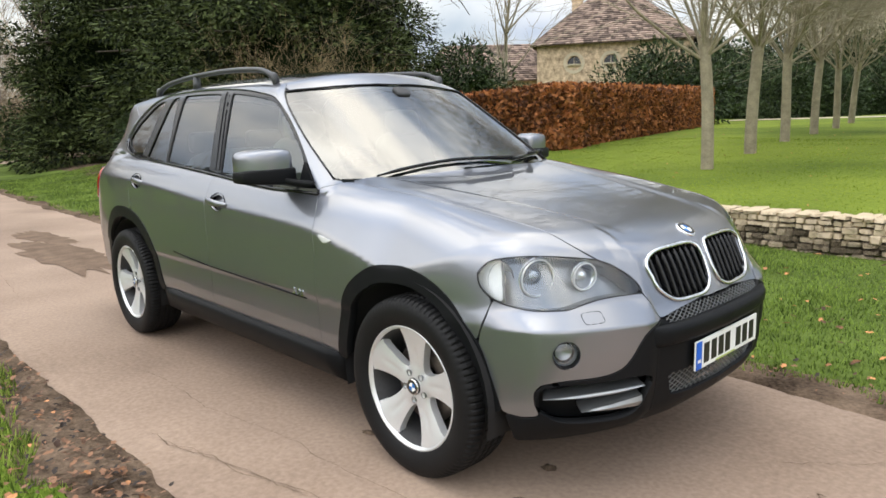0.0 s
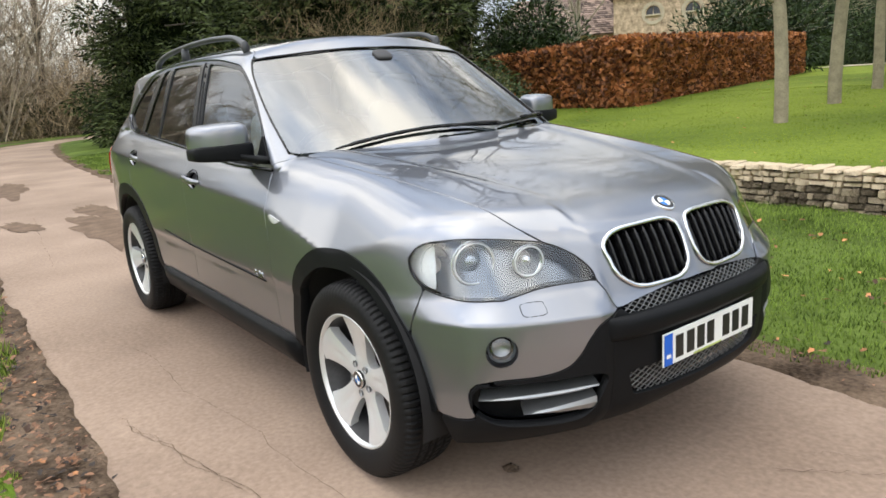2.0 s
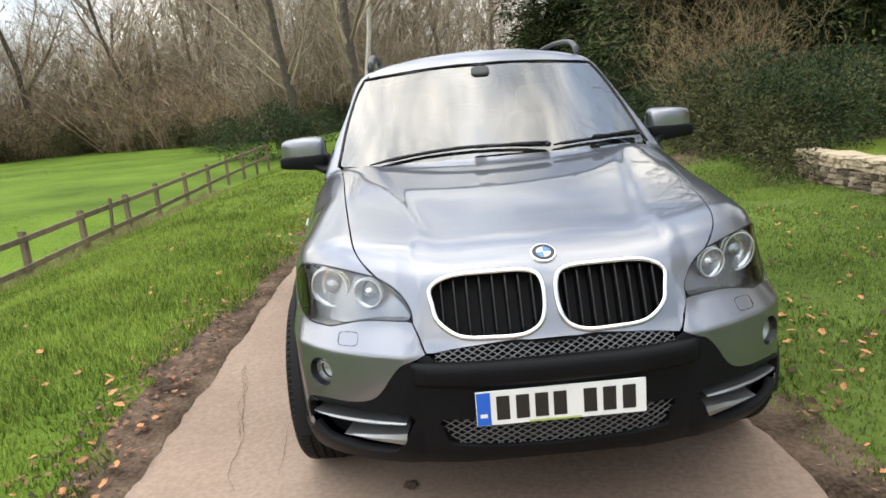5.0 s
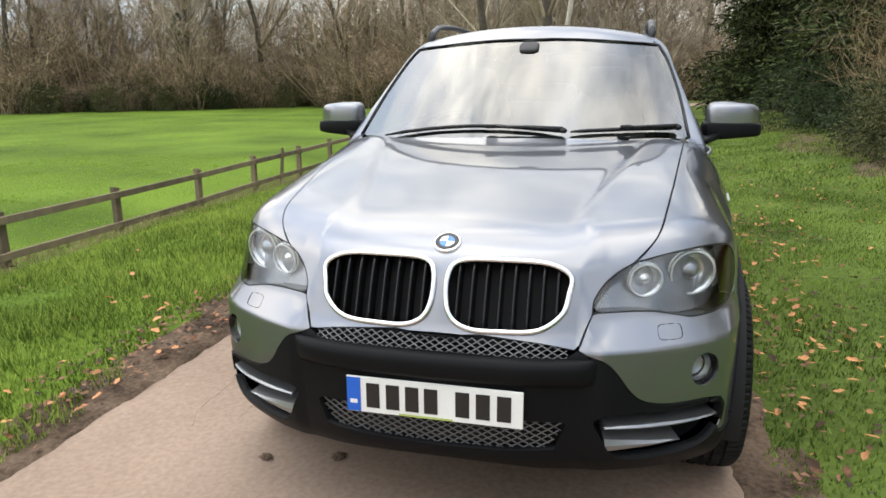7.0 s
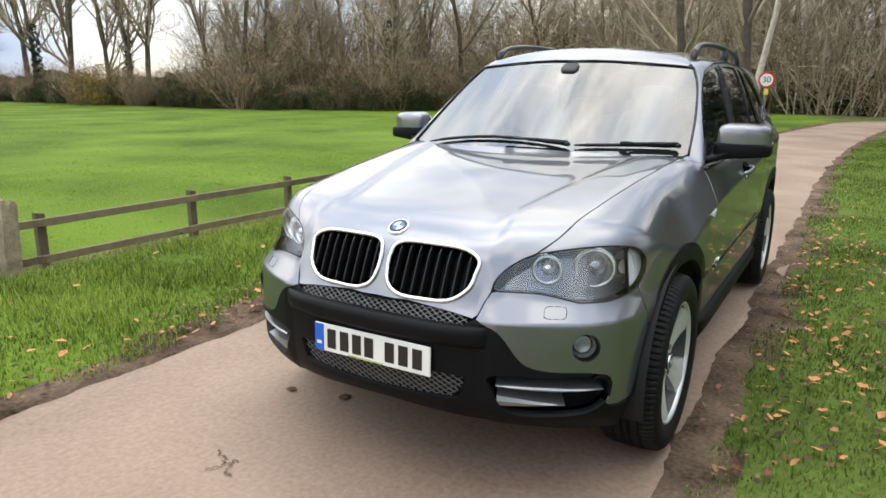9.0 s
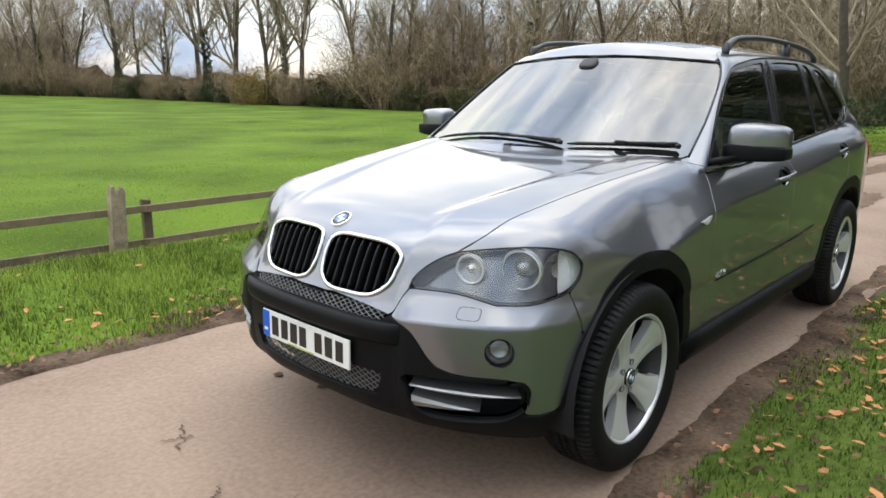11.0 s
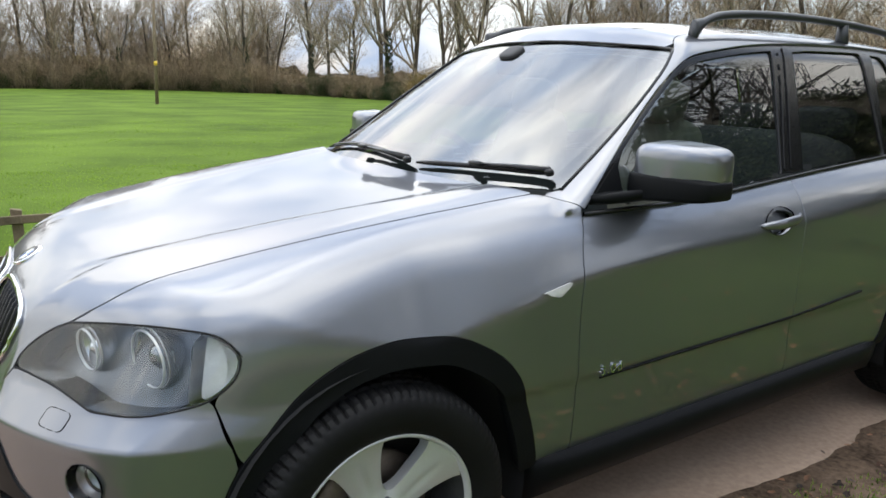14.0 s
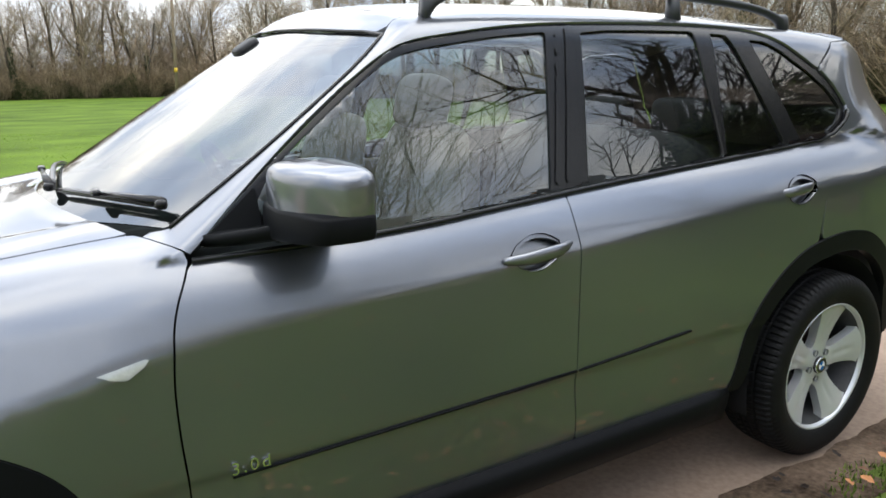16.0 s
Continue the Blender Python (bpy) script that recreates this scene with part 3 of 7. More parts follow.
def bare_tree_mesh(seed, height, radius, mat, **kw):
    P = dict(wander=0.16, up=0.05, levels=3, kids=(13, 6, 5), first=0.3, angle=(25, 60), len=(0.4, 0.62), rmin=0.012, keep=0.45, wild=1.0, thin=1.0)
    P.update(kw)
    V, F = [], []
    grow(V, F, Vector((0, 0, -0.2)), Vector((0, 0, 1)), height, radius, 0, random.Random(seed), P)
    # trunk and crown apart
    nt = 5 * 8
    tv, tf = V[:nt], [f for f in F if max(f) < nt]
    cv, cf = V[nt:], [tuple(i - nt for i in f) for f in F if min(f) >= nt]
    return mesh_of("trunk", tv, tf, mat[0], True), mesh_of("crown", cv, cf, mat[1], True)


def tree_thing(meshes, name, label, x, y, s=1.0, turn=0.0, group="", z=None, cat="tree"):
    e = thing(name, label, cat, (x, y, ground_z(max(x, -46), y) if z is None else z), group)
    e.scale = (s, s, s)
    e.rotation_euler = (0, 0, turn)
    for me in meshes:
        child(me.name.split(".")[0], me, e)
    return e


def leaf_cloud(name, centres, count, size, mat, seed, squash=(1, 1, 1), inner=0.55, droop=0.0):
    """A crown of many small leaf sprays spread over lumpy clumps."""
    rnd = random.Random(seed)
    V, F = [], []
    tot = sum(c[3] ** 2 for c in centres)
    for cx, cy, cz, cr in centres:
        for _ in range(int(count * cr * cr / tot)):
            d = Vector((rnd.gauss(0, 1), rnd.gauss(0, 1), rnd.gauss(0, 1))).normalized()
            lump = 1 + 0.30 * noise.noise(d * 2.3 + Vector((cx, cy, cz))) + 0.16 * noise.noise(d * 6 + Vector((cz, cx, cy)))
            r = cr * lump * (inner + (1 - inner) * rnd.random() ** 0.5)
            p = Vector((cx + d.x * r * squash[0], cy + d.y * r * squash[1], cz + d.z * r * squash[2]))
            out = (d + Vector((rnd.uniform(-0.7, 0.7), rnd.uniform(-0.7, 0.7), rnd.uniform(-0.7, 0.7) - droop))).normalized()
            sd = out.orthogonal().normalized()
            sd.rotate(Matrix.Rotation(rnd.uniform(0, 6.283), 3, out))
            s = size * rnd.uniform(0.6, 1.5)
            i = len(V)
            V += [p - sd * s * 0.25, p + out * s * 0.9 - sd * s * 0.14, p + out * s * 1.5 + sd * s * 0.05, p + sd * s * 0.25]
            F.append((i, i + 1, i + 2, i + 3))
    return mesh_of(name, V, F, mat)


# dark yews along the far side of the drive
def yew_meshes(h, r, seed, count, leaf):
    rnd = random.Random(seed)
    cs = []
    for k in range(120):
        t = rnd.random() ** 1.15
        z = 0.35 + t * (h - 0.9)
        w = r * (1 - 0.55 * t ** 1.7)
        a = rnd.uniform(0, 6.283)
        q = w * rnd.uniform(0.5, 0.95)
        cs.append((q * math.cos(a), q * math.sin(a), z, rnd.uniform(0.6, 1.35) * r / 4.5))
    V, F = [], []
    tube(V, F, [(0, 0, -0.2), (0.1, 0, h * 0.4), (0, 0.1, h * 0.9)], [0.45, 0.32, 0.08], 8)
    for k in range(16):
        a, z = k * 2.4, 0.8 + k * h * 0.04
        tube(V, F, [(0, 0, z), (math.cos(a) * r * 0.5, math.sin(a) * r * 0.5, z + 0.5), (math.cos(a) * r * 0.85, math.sin(a) * r * 0.85, z + 0.3)], [0.14, 0.08, 0.03], 5)
    trunk = mesh_of("trunk", V, F, DARKBARK, True)
    crown = leaf_cloud("crown", cs, count, leaf, YEW, seed, inner=0.3, droop=0.45)
    # a near-black inner mass keeps the crown dense and paints its inner shade
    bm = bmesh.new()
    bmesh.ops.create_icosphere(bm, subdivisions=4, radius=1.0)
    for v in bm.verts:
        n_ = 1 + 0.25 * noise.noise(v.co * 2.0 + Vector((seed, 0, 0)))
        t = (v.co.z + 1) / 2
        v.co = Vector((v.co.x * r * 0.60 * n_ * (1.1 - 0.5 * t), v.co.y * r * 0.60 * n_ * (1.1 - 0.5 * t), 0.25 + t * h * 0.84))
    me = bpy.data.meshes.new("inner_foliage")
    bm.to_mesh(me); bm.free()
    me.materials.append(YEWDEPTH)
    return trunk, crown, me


yews = [yew_meshes(12, 4.8, 31, 100000, 0.125), yew_meshes(12, 4.8, 32, 100000, 0.125)]
for i, (x, y, s_) in enumerate(((-14.8, 8.1, 0.84), (-20.8, 8.9, 0.98), (-26.8, 7.6, 1.0), (-26.5, 17.5, 1.1), (-33.0, 13.5, 1.0))):
    e = thing("yew_tree", "dense dark green yew with branches sweeping the ground", "tree", (x, y, ground_z(x, y)), "dark yews beside the drive")
    e.scale, e.rotation_euler = (s_, s_, s_ * 0.64), (0, 0, i * 1.9)
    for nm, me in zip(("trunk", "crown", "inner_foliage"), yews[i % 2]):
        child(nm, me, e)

# ---- russet beech hedge ----
def hedge(name, label, pts, height, depth, mat, count, size, seed):
    """A clipped hedge along points: twiggy core and a skin of small leaves."""
    rnd = random.Random(seed)
    e = thing(name, label, "hedge", (pts[0][0], pts[0][1], 0))
    o = Vector((pts[0][0], pts[0][1], 0))
    V, F, CV, CF = [], [], [], []
    total = sum((Vector(b) - Vector(a)).length for a, b in zip(pts, pts[1:]))
    for a, b in zip(pts, pts[1:]):
        a, b = Vector(a), Vector(b)
        d = (b - a); ln = d.length; d.normalize()
        nrm = Vector((d.y, -d.x, 0)).normalized()
        up = Vector((0, 0, 1))
        i = len(CV)
        q = depth / 2 - 0.07
        for s in (a - d * 0.0, b + d * 0.0):
            for u, z in ((-q, 0), (q, 0), (q, height - 0.08), (-q, height - 0.08)):
                CV.append(s + nrm * u + up * z - o)
        CF += [(i, i + 1, i + 5, i + 4), (i + 1, i + 2, i + 6, i + 5), (i + 2, i + 3, i + 7, i + 6), (i + 3, i, i + 4, i + 7), (i, i + 3, i + 2, i + 1), (i + 4, i + 5, i + 6, i + 7)]
        for _ in range(int(count * ln / total)):
            t = rnd.uniform(-depth / 2 / ln, 1 + depth / 2 / ln)
            face = rnd.random()
            if face < 0.38:
                u, z = -depth / 2, rnd.uniform(0.02, height)
            elif face < 0.76:
                u, z = depth / 2, rnd.uniform(0.02, height)
            else:
                u, z = rnd.uniform(-depth / 2, depth / 2), height
            p = a + d * (t * ln) + nrm * u + up * z
            p += Vector((rnd.gauss(0, 1), rnd.gauss(0, 1), rnd.gauss(0, 1))) * 0.045 + nrm * 0.06 * noise.noise(p * 1.5)
            w = Vector((rnd.gauss(0, 1), rnd.gauss(0, 1), rnd.gauss(0, 1))).normalized()
            w2 = w.orthogonal().normalized(); w2.rotate(Matrix.Rotation(rnd.uniform(0, 6.28), 3, w))
            s = size * rnd.uniform(0.6, 1.4)
            i = len(V)
            V += [p - w * s - o, p + w2 * s * 0.6 - o, p + w * s - o, p - w2 * s * 0.6 - o]
            F.append((i, i + 1, i + 2, i + 3))
    for c in pts:
        for _ in range(int(count * 0.05)):
            t, z = rnd.uniform(0, 6.283), rnd.uniform(0.02, height)
            p = Vector(c) + Vector((math.cos(t), math.sin(t), 0)) * depth * rnd.uniform(0.5, 0.62) + Vector((0, 0, z))
            w = Vector((rnd.gauss(0, 1), rnd.gauss(0, 1), rnd.gauss(0, 1))).normalized()
            w2 = w.orthogonal().normalized()
            s = size * rnd.uniform(0.6, 1.4)
            i = len(V)
            V += [p - w * s - o, p + w2 * s * 0.6 - o, p + w * s - o, p - w2 * s * 0.6 - o]
            F.append((i, i + 1, i + 2, i + 3))
    child("twigs", mesh_of("twigs", CV, CF, DARKBARK), e)
    child("foliage", mesh_of("foliage", V, F, mat), e)
    return e


hedge("beech_hedge", "clipped beech hedge in russet winter leaf", [(-17.0, 13.4, 0.35), (-9.6, 12.6, 0.52), (-14.2, 29.5, 0.78)], 1.62, 1.1, BEECH, 60000, 0.075, 41)

# ---- lime trees in a row on the lawn ----
lime_meshes = [bare_tree_mesh(50 + i, 2.9, 0.140, (PALEBARK, PALEBARK), levels=3, kids=(16, 8, 6), first=0.80, angle=(15, 66), len=(1.15, 1.8), wander=0.13, up=0.10, rmin=0.007, keep=0.85, wild=0.4, thin=0.6) for i in range(3)]
for i, (x, y) in enumerate(((-3.75, 9.2), (-4.2, 12.0), (-4.75, 15.2), (-5.5, 19.3), (-6.35, 23.8), (-7.4, 28.8))):
    tree_thing(lime_meshes[i % 3], "lime_tree", "bare lime tree with a pale trunk, standing on the lawn", x, y, 0.82 + 0.05 * (i % 2), i * 1.3, "row of lime trees on the lawn")
# trees on the lawn beyond the clip's first view, mirrored in the windows
for i, (x, y) in enumerate(((0.5, 17.0), (4.5, 22.0), (-2.0, 27.0), (9, 19))):
    tree_thing(lime_meshes[(i + 1) % 3], "lime_tree", "bare lime tree with a pale trunk, standing on the lawn", x, y, 1.15, i * 2.1, "row of lime trees on the lawn")

# ---- woods ----
WMATS = (BARK, TWIG)
wood_meshes = [bare_tree_mesh(60 + i, h, r, WMATS, levels=3, kids=k, first=0.22, angle=(18, 55), rmin=0.022, up=0.07) for i, (h, r, k) in enumerate(((13, 0.30, (15, 8, 5)), (15, 0.34, (16, 8, 5)), (11, 0.24, (14, 8, 6)), (14, 0.27, (12, 9, 5))))]


def shrub_mesh(seed, h, r, n, mat, w=0.02):
    """A leafless bush: curving stems, and apart from them side shoots and fine twigs."""
    rnd = random.Random(seed)
    stems, twigs = ([], []), ([], [])

    def strand(p, d, ln, wide, lists):
        V, F = lists
        j = lambda k: Vector((rnd.gauss(0, k), rnd.gauss(0, k), rnd.gauss(0, k))) * ln
        m, e = p + d * ln * 0.5 + j(0.06), p + d * ln + j(0.11)
        s = d.orthogonal().normalized(); s.rotate(Matrix.Rotation(rnd.uniform(0, 6.28), 3, d)); s = s * wide
        i = len(V)
        V.extend((p - s, p + s, m + s * 0.7, m - s * 0.7, e))
        F.extend(((i, i + 1, i + 2, i + 3), (i + 3, i + 2, i + 4)))
        return m, e

    def turned(d, lo, hi, lift):
        s = d.orthogonal().normalized(); s.rotate(Matrix.Rotation(rnd.uniform(0, 6.28), 3, d))
        a = radians(rnd.uniform(lo, hi))
        return (d * math.cos(a) + s * math.sin(a) + Vector((0, 0, lift))).normalized()

    for _ in range(max(6, n // 34)):
        a, q = rnd.uniform(0, 6.283), r * 0.62 * rnd.random() ** 0.6
        p = Vector((q * math.cos(a), q * math.sin(a), -0.1))
        lean = rnd.uniform(0.05, 0.65)
        d = Vector((lean * math.cos(a) + rnd.gauss(0, 0.22), lean * math.sin(a) + rnd.gauss(0, 0.22), 1)).normalized()
        ln = h * rnd.uniform(0.4, 0.92)
        m, e = strand(p, d, ln, w * 1.3, stems)
        for _ in range(9):
            t = rnd.uniform(0.15, 1.0)
            b = p.lerp(m, t * 2) if t < 0.5 else m.lerp(e, t * 2 - 1)
            d2, l2 = turned(d, 25, 75, 0.1), ln * rnd.uniform(0.18, 0.42)
            m2, e2 = strand(b, d2, l2, w * 0.65, twigs)
            for _ in range(3):
                t = rnd.uniform(0.2, 1.0)
                strand(b.lerp(m2, t * 2) if t < 0.5 else m2.lerp(e2, t * 2 - 1), turned(d2, 25, 70, 0.15), l2 * rnd.uniform(0.3, 0.65), w * 0.42, twigs)
    return mesh_of("trunk", *stems, mat), mesh_of("crown", *twigs, mat)


shrub_meshes = [shrub_mesh(70 + i, 5.2 + i * 1.3, 3.2, 4200, SCRUB, 0.030) for i in range(3)]
rnd = random.Random(7)
edge_pts = [(-47, 2), (-52, -8), (-56, -19), (-64, -29), (-58, -37), (-48, -52), (-45, -74), (-42, -105), (-30, -122), (-8, -124), (14, -120), (40, -116)]
dist = [0]
for a, b in zip(edge_pts, edge_pts[1:]):
    dist.append(dist[-1] + math.dist(a, b))


def along(s):
    return float(np.interp(s, dist, [p[0] for p in edge_pts])), float(np.interp(s, dist, [p[1] for p in edge_pts]))


n_trees = 92
open_sky = lambda s: 66 < s < 124
for i in range(n_trees):
    s = dist[-1] * (i + rnd.random()) / n_trees
    x, y = along(s)
    x2, y2 = along(min(dist[-1], s + 1))
    nx, ny = -(y2 - y), (x2 - x)
    ln = math.hypot(nx, ny) or 1
    if open_sky(s) and i % 3:
        continue
    back = rnd.uniform(1.0, 14.0) * (1 if i % 3 else 0.3)
    sgn = 1 if (nx * -x + ny * -y) < 0 else -1
    far = s / dist[-1]
    tree_thing(wood_meshes[rnd.randrange(4)], "woodland_tree", "bare winter tree at the edge of the wood", x + sgn * nx / ln * back, y + sgn * ny / ln * back, rnd.uniform(0.75, 1.2) * (1.0 if far < 0.62 else 0.95), rnd.uniform(0, 6.28), "woodland edge", -1.2)
for i in range(200):
    s = dist[-1] * (i + rnd.random()) / 200
    x, y = along(s)
    tree_thing(shrub_meshes[rnd.randrange(3)], "shrub", "dense brown leafless scrub at the edge of the wood", x + rnd.uniform(-2.5, 2.5), y + rnd.uniform(-2.5, 2.5), rnd.uniform(0.45, 0.95) * (0.72 if open_sky(s) else 1.0), rnd.uniform(0, 6.28), "woodland scrub", -1.1, "shrub")


round_meshes = [shrub_mesh(180 + i, 11.0 + 1.5 * i, 5.5, 6000, SCRUB, 0.030) for i in range(3)]
airy_meshes = [shrub_mesh(170 + i, 12.0 + i, 4.2, 3200, TWIG, 0.030) for i in range(2)]
for i in range(26):
    s = dist[-1] * (i + rnd.random()) / 26
    x, y = along(s)
    if open_sky(s):
        continue
    k = 1 + rnd.uniform(2, 9) / math.hypot(x, y)
    tree_thing(airy_meshes[i % 2], "young_tree", "slender leafless young tree at the edge of the wood", x * k, y * k, rnd.uniform(0.75, 1.15), rnd.uniform(0, 6.28), "woodland young growth", -1.2)

for i, s in enumerate((12, 18, 25, 30, 38, 44, 50, 57, 60, 64, 126, 131, 136, 143, 147, 155, 165, 170, 176, 188, 196, 203)):
    x, y = along(s)
    k = 1 + (2.0 + 3.0 * (i % 3)) / math.hypot(x, y)
    tree_thing(round_meshes[i % 3], "young_tree", "round-headed leafless tree at the edge of the wood", x * k, y * k, 0.8 + 0.12 * ((i * 5) % 4), i * 2.3, "woodland young growth", -1.2)

for i, (x, y) in enumerate(((-44, 0), (-47, -5), (-52, 7), (-54, 14), (-49, -9), (-55, -2))):
    tree_thing(airy_meshes[i % 2], "young_tree", "slender leafless young tree at the edge of the wood", x, y, 1.0 + 0.06 * (i % 3), i * 1.9, "woodland young growth", -0.3)


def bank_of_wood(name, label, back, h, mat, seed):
    """A lumpy sheet for trunks and twigs deep in the wood, coloured dim as shade."""
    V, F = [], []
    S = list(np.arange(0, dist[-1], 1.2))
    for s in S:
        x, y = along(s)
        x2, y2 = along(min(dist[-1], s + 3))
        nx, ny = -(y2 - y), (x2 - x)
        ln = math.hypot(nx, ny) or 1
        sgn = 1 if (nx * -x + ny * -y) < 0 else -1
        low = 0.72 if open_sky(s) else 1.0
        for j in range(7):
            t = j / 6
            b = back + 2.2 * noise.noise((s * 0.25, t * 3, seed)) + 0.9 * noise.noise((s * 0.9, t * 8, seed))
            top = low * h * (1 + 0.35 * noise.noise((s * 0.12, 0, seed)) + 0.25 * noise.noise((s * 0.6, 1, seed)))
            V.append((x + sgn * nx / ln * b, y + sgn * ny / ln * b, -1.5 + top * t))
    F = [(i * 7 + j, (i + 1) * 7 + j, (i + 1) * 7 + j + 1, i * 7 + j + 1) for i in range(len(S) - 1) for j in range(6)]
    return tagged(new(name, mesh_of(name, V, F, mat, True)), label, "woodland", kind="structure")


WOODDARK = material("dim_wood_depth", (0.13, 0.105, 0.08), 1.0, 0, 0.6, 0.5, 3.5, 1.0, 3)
bank_of_wood("backdrop", "lumpy brown sheet coloured dim as the shaded depth of the leafless wood", 11, 5.0, WOODDARK, 3)

# evergreen and ivy clumps in the wood's edge
bush_mesh = leaf_cloud("foliage", [(0, 0, 0.8, 1.2), (1.3, 0.3, 0.7, 1.0), (-1.2, -0.3, 0.7, 1.0), (0.4, -0.6, 1.3, 0.8)], 9000, 0.055, IVY, 81, inner=0.35)
for i, s in enumerate((8, 14, 27, 33, 42, 55, 60, 71, 90, 96, 120, 140)):
    x, y = along(s)
    tree_thing((bush_mesh,), "bush", "low dark evergreen bush at the edge of the wood", x * 0.985, y * 0.985, 0.8 + 0.15 * (i % 4), i, "evergreen bushes", -1.0, "bush")
OLIVE = material("olive_bramble_leaves", (0.04, 0.05, 0.018), 0.7, 0, 0.5, 2, 12, island=0.7, tint=(0.085, 0.085, 0.032), spec=0.2)
bramble_mesh = leaf_cloud("foliage", [(0, 0, 0.7, 1.1), (1.6, 0.3, 0.5, 0.9), (-1.5, -0.3, 0.6, 1.0), (0.4, -0.6, 1.5, 0.7), (-0.6, 0.5, 1.9, 0.5)], 7000, 0.06, OLIVE, 85, inner=0.4)
for i in range(110):
    s = dist[-1] * (i + rnd.random()) / 110
    x, y = along(s)
    k = 1 - rnd.uniform(0.5, 3.0) / math.hypot(x, y)
    tree_thing((bramble_mesh if i % 3 else bush_mesh,), "bush", "olive-green bramble bush at the edge of the wood" if i % 3 else "low dark evergreen bush at the edge of the wood", x * k, y * k, rnd.uniform(0.6, 1.5), i * 1.1, "bushes along the wood", -1.0, "bush")
ochre_mesh = leaf_cloud("foliage", [(0, 0, 1.6, 1.7), (1.8, 0.3, 1.3, 1.4), (-1.5, 0, 1.8, 1.2)], 5000, 0.10, OCHRE, 82, inner=0.5)
tree_thing((ochre_mesh,), "bush", "tall bush with yellow autumn leaves at the field edge", -43.0, -66.0, 1.25, 0, "", -1.0, "bush")

# ivy-clad trunks standing out of the wood's edge
ivy_column = leaf_cloud("foliage", [(0.1 * math.sin(k * 2.1), 0.1 * math.cos(k * 1.7), 0.6 + k * 0.75, 0.62 - 0.035 * k) for k in range(10)], 5200, 0.11, IVY, 88, inner=0.45)
for i, s in enumerate((6, 31, 49, 63, 78, 92, 101, 113, 127, 149, 168, 190, 207)):
    x, y = along(s)
    e = tree_thing((*wood_meshes[(i * 3) % 4], ivy_column), "ivy_clad_tree", "bare tree with dark ivy climbing its trunk", x * 0.99, y * 0.99, 0.85 + 0.13 * (i % 3), i * 1.3, "ivy-clad trees along the wood", -1.1)
# trees standing nearer, by the bend of the drive
near_meshes = [bare_tree_mesh(90 + i, 10.5, 0.26, (BARK, TWIG), levels=3, kids=(16, 8, 6), first=0.25, angle=(18, 48), rmin=0.010, wander=0.11, thin=0.75) for i in range(2)]
birch = bare_tree_mesh(95, 9, 0.15, (material("white_birch_bark", (0.55, 0.5, 0.43), 0.8, 0, 0.3, 6, 30), TWIG), levels=3, kids=(13, 6, 5), first=0.4, angle=(20, 45), rmin=0.010)
for x, y, s, t, m in ((-27.5, -2.55, 1.0, 0.4, near_meshes[0]), (-29.5, -2.6, 1.0, 1, birch), (-37, -7, 1.1, 2.2, near_meshes[1]), (-50, 5, 1.0, 4, near_meshes[1]), (-54, -13, 1.0, 5, near_meshes[1]), (-46, -4, 1.2, 1.2, near_meshes[0]), (-50, 12, 1.3, 2.0, near_meshes[1]), (-52, 17, 1.2, 0.3, near_meshes[0])):
    tree_thing(m, "roadside_tree", "bare tree on the grass by the bend of the drive", x, y, s, t, "trees by the bend")
for x, y, s in ((-46, 3.4, 1.1), (-48, 4.7, 1.4), (-47, 8.2, 1.2), (-47, 1.0, 1.3), (-30, -6.8, 1.25), (-31.5, -6.2, 1.0), (-50, 9, 1.3), (-49, 12, 1.1), (-45, -1.8, 0.9), (-52, 3, 1.2), (-36, 13, 1.3), (-44.5, -5.5, 1.0), (-40, -12, 1.0)):
    tree_thing((bush_mesh,), "bush", "dark ivy-clad bush by the bend of the drive", x, y, s, x, "bushes by the bend", None, "bush")
for i in range(26):
    x, y = rnd.uniform(-56, -45), rnd.uniform(-14, 20)
    if y < lane_centre(x) - 8:
        tree_thing(shrub_meshes[i % 3], "shrub", "brown leafless scrub by the bend of the drive", x, y, rnd.uniform(0.5, 0.85), i, "scrub by the bend", None, "shrub")
# spreading bare tree among the yews
spread = bare_tree_mesh(99, 7.5, 0.34, (DARKBARK, DARKBARK), levels=3, kids=(15, 9, 8), first=0.38, angle=(30, 75), len=(0.55, 0.85), wander=0.2, up=0.03, rmin=0.012, keep=0.6)
tree_thing(spread, "spreading_tree", "wide-limbed bare tree with dark branches behind the yews", -16.0, 12.6, 1.5, 0.6, "")
for x, y, sc in ((-6.45, 4.40, 0.46), (-7.3, 4.35, 0.52), (-8.4, 4.1, 0.5), (-6.8, 5.3, 0.5)):
    tree_thing((bramble_mesh,), "bush", "low olive-green bramble at the end of the garden wall", x, y, sc, x * 3, "undergrowth by the yews", None, "bush")
# bare twiggy thicket leaning out of the yews
thicket = shrub_mesh(77, 3.6, 1.3, 5200, material("pale_dry_twigs", (0.23, 0.17, 0.09), 0.9, 0, 0.3, 1, 9, island=0.5), 0.006)
tree_thing(thicket, "thicket", "tangle of pale dry twigs before the yews", -9.9, 5.2, 0.85, 0, "", None, "shrub")
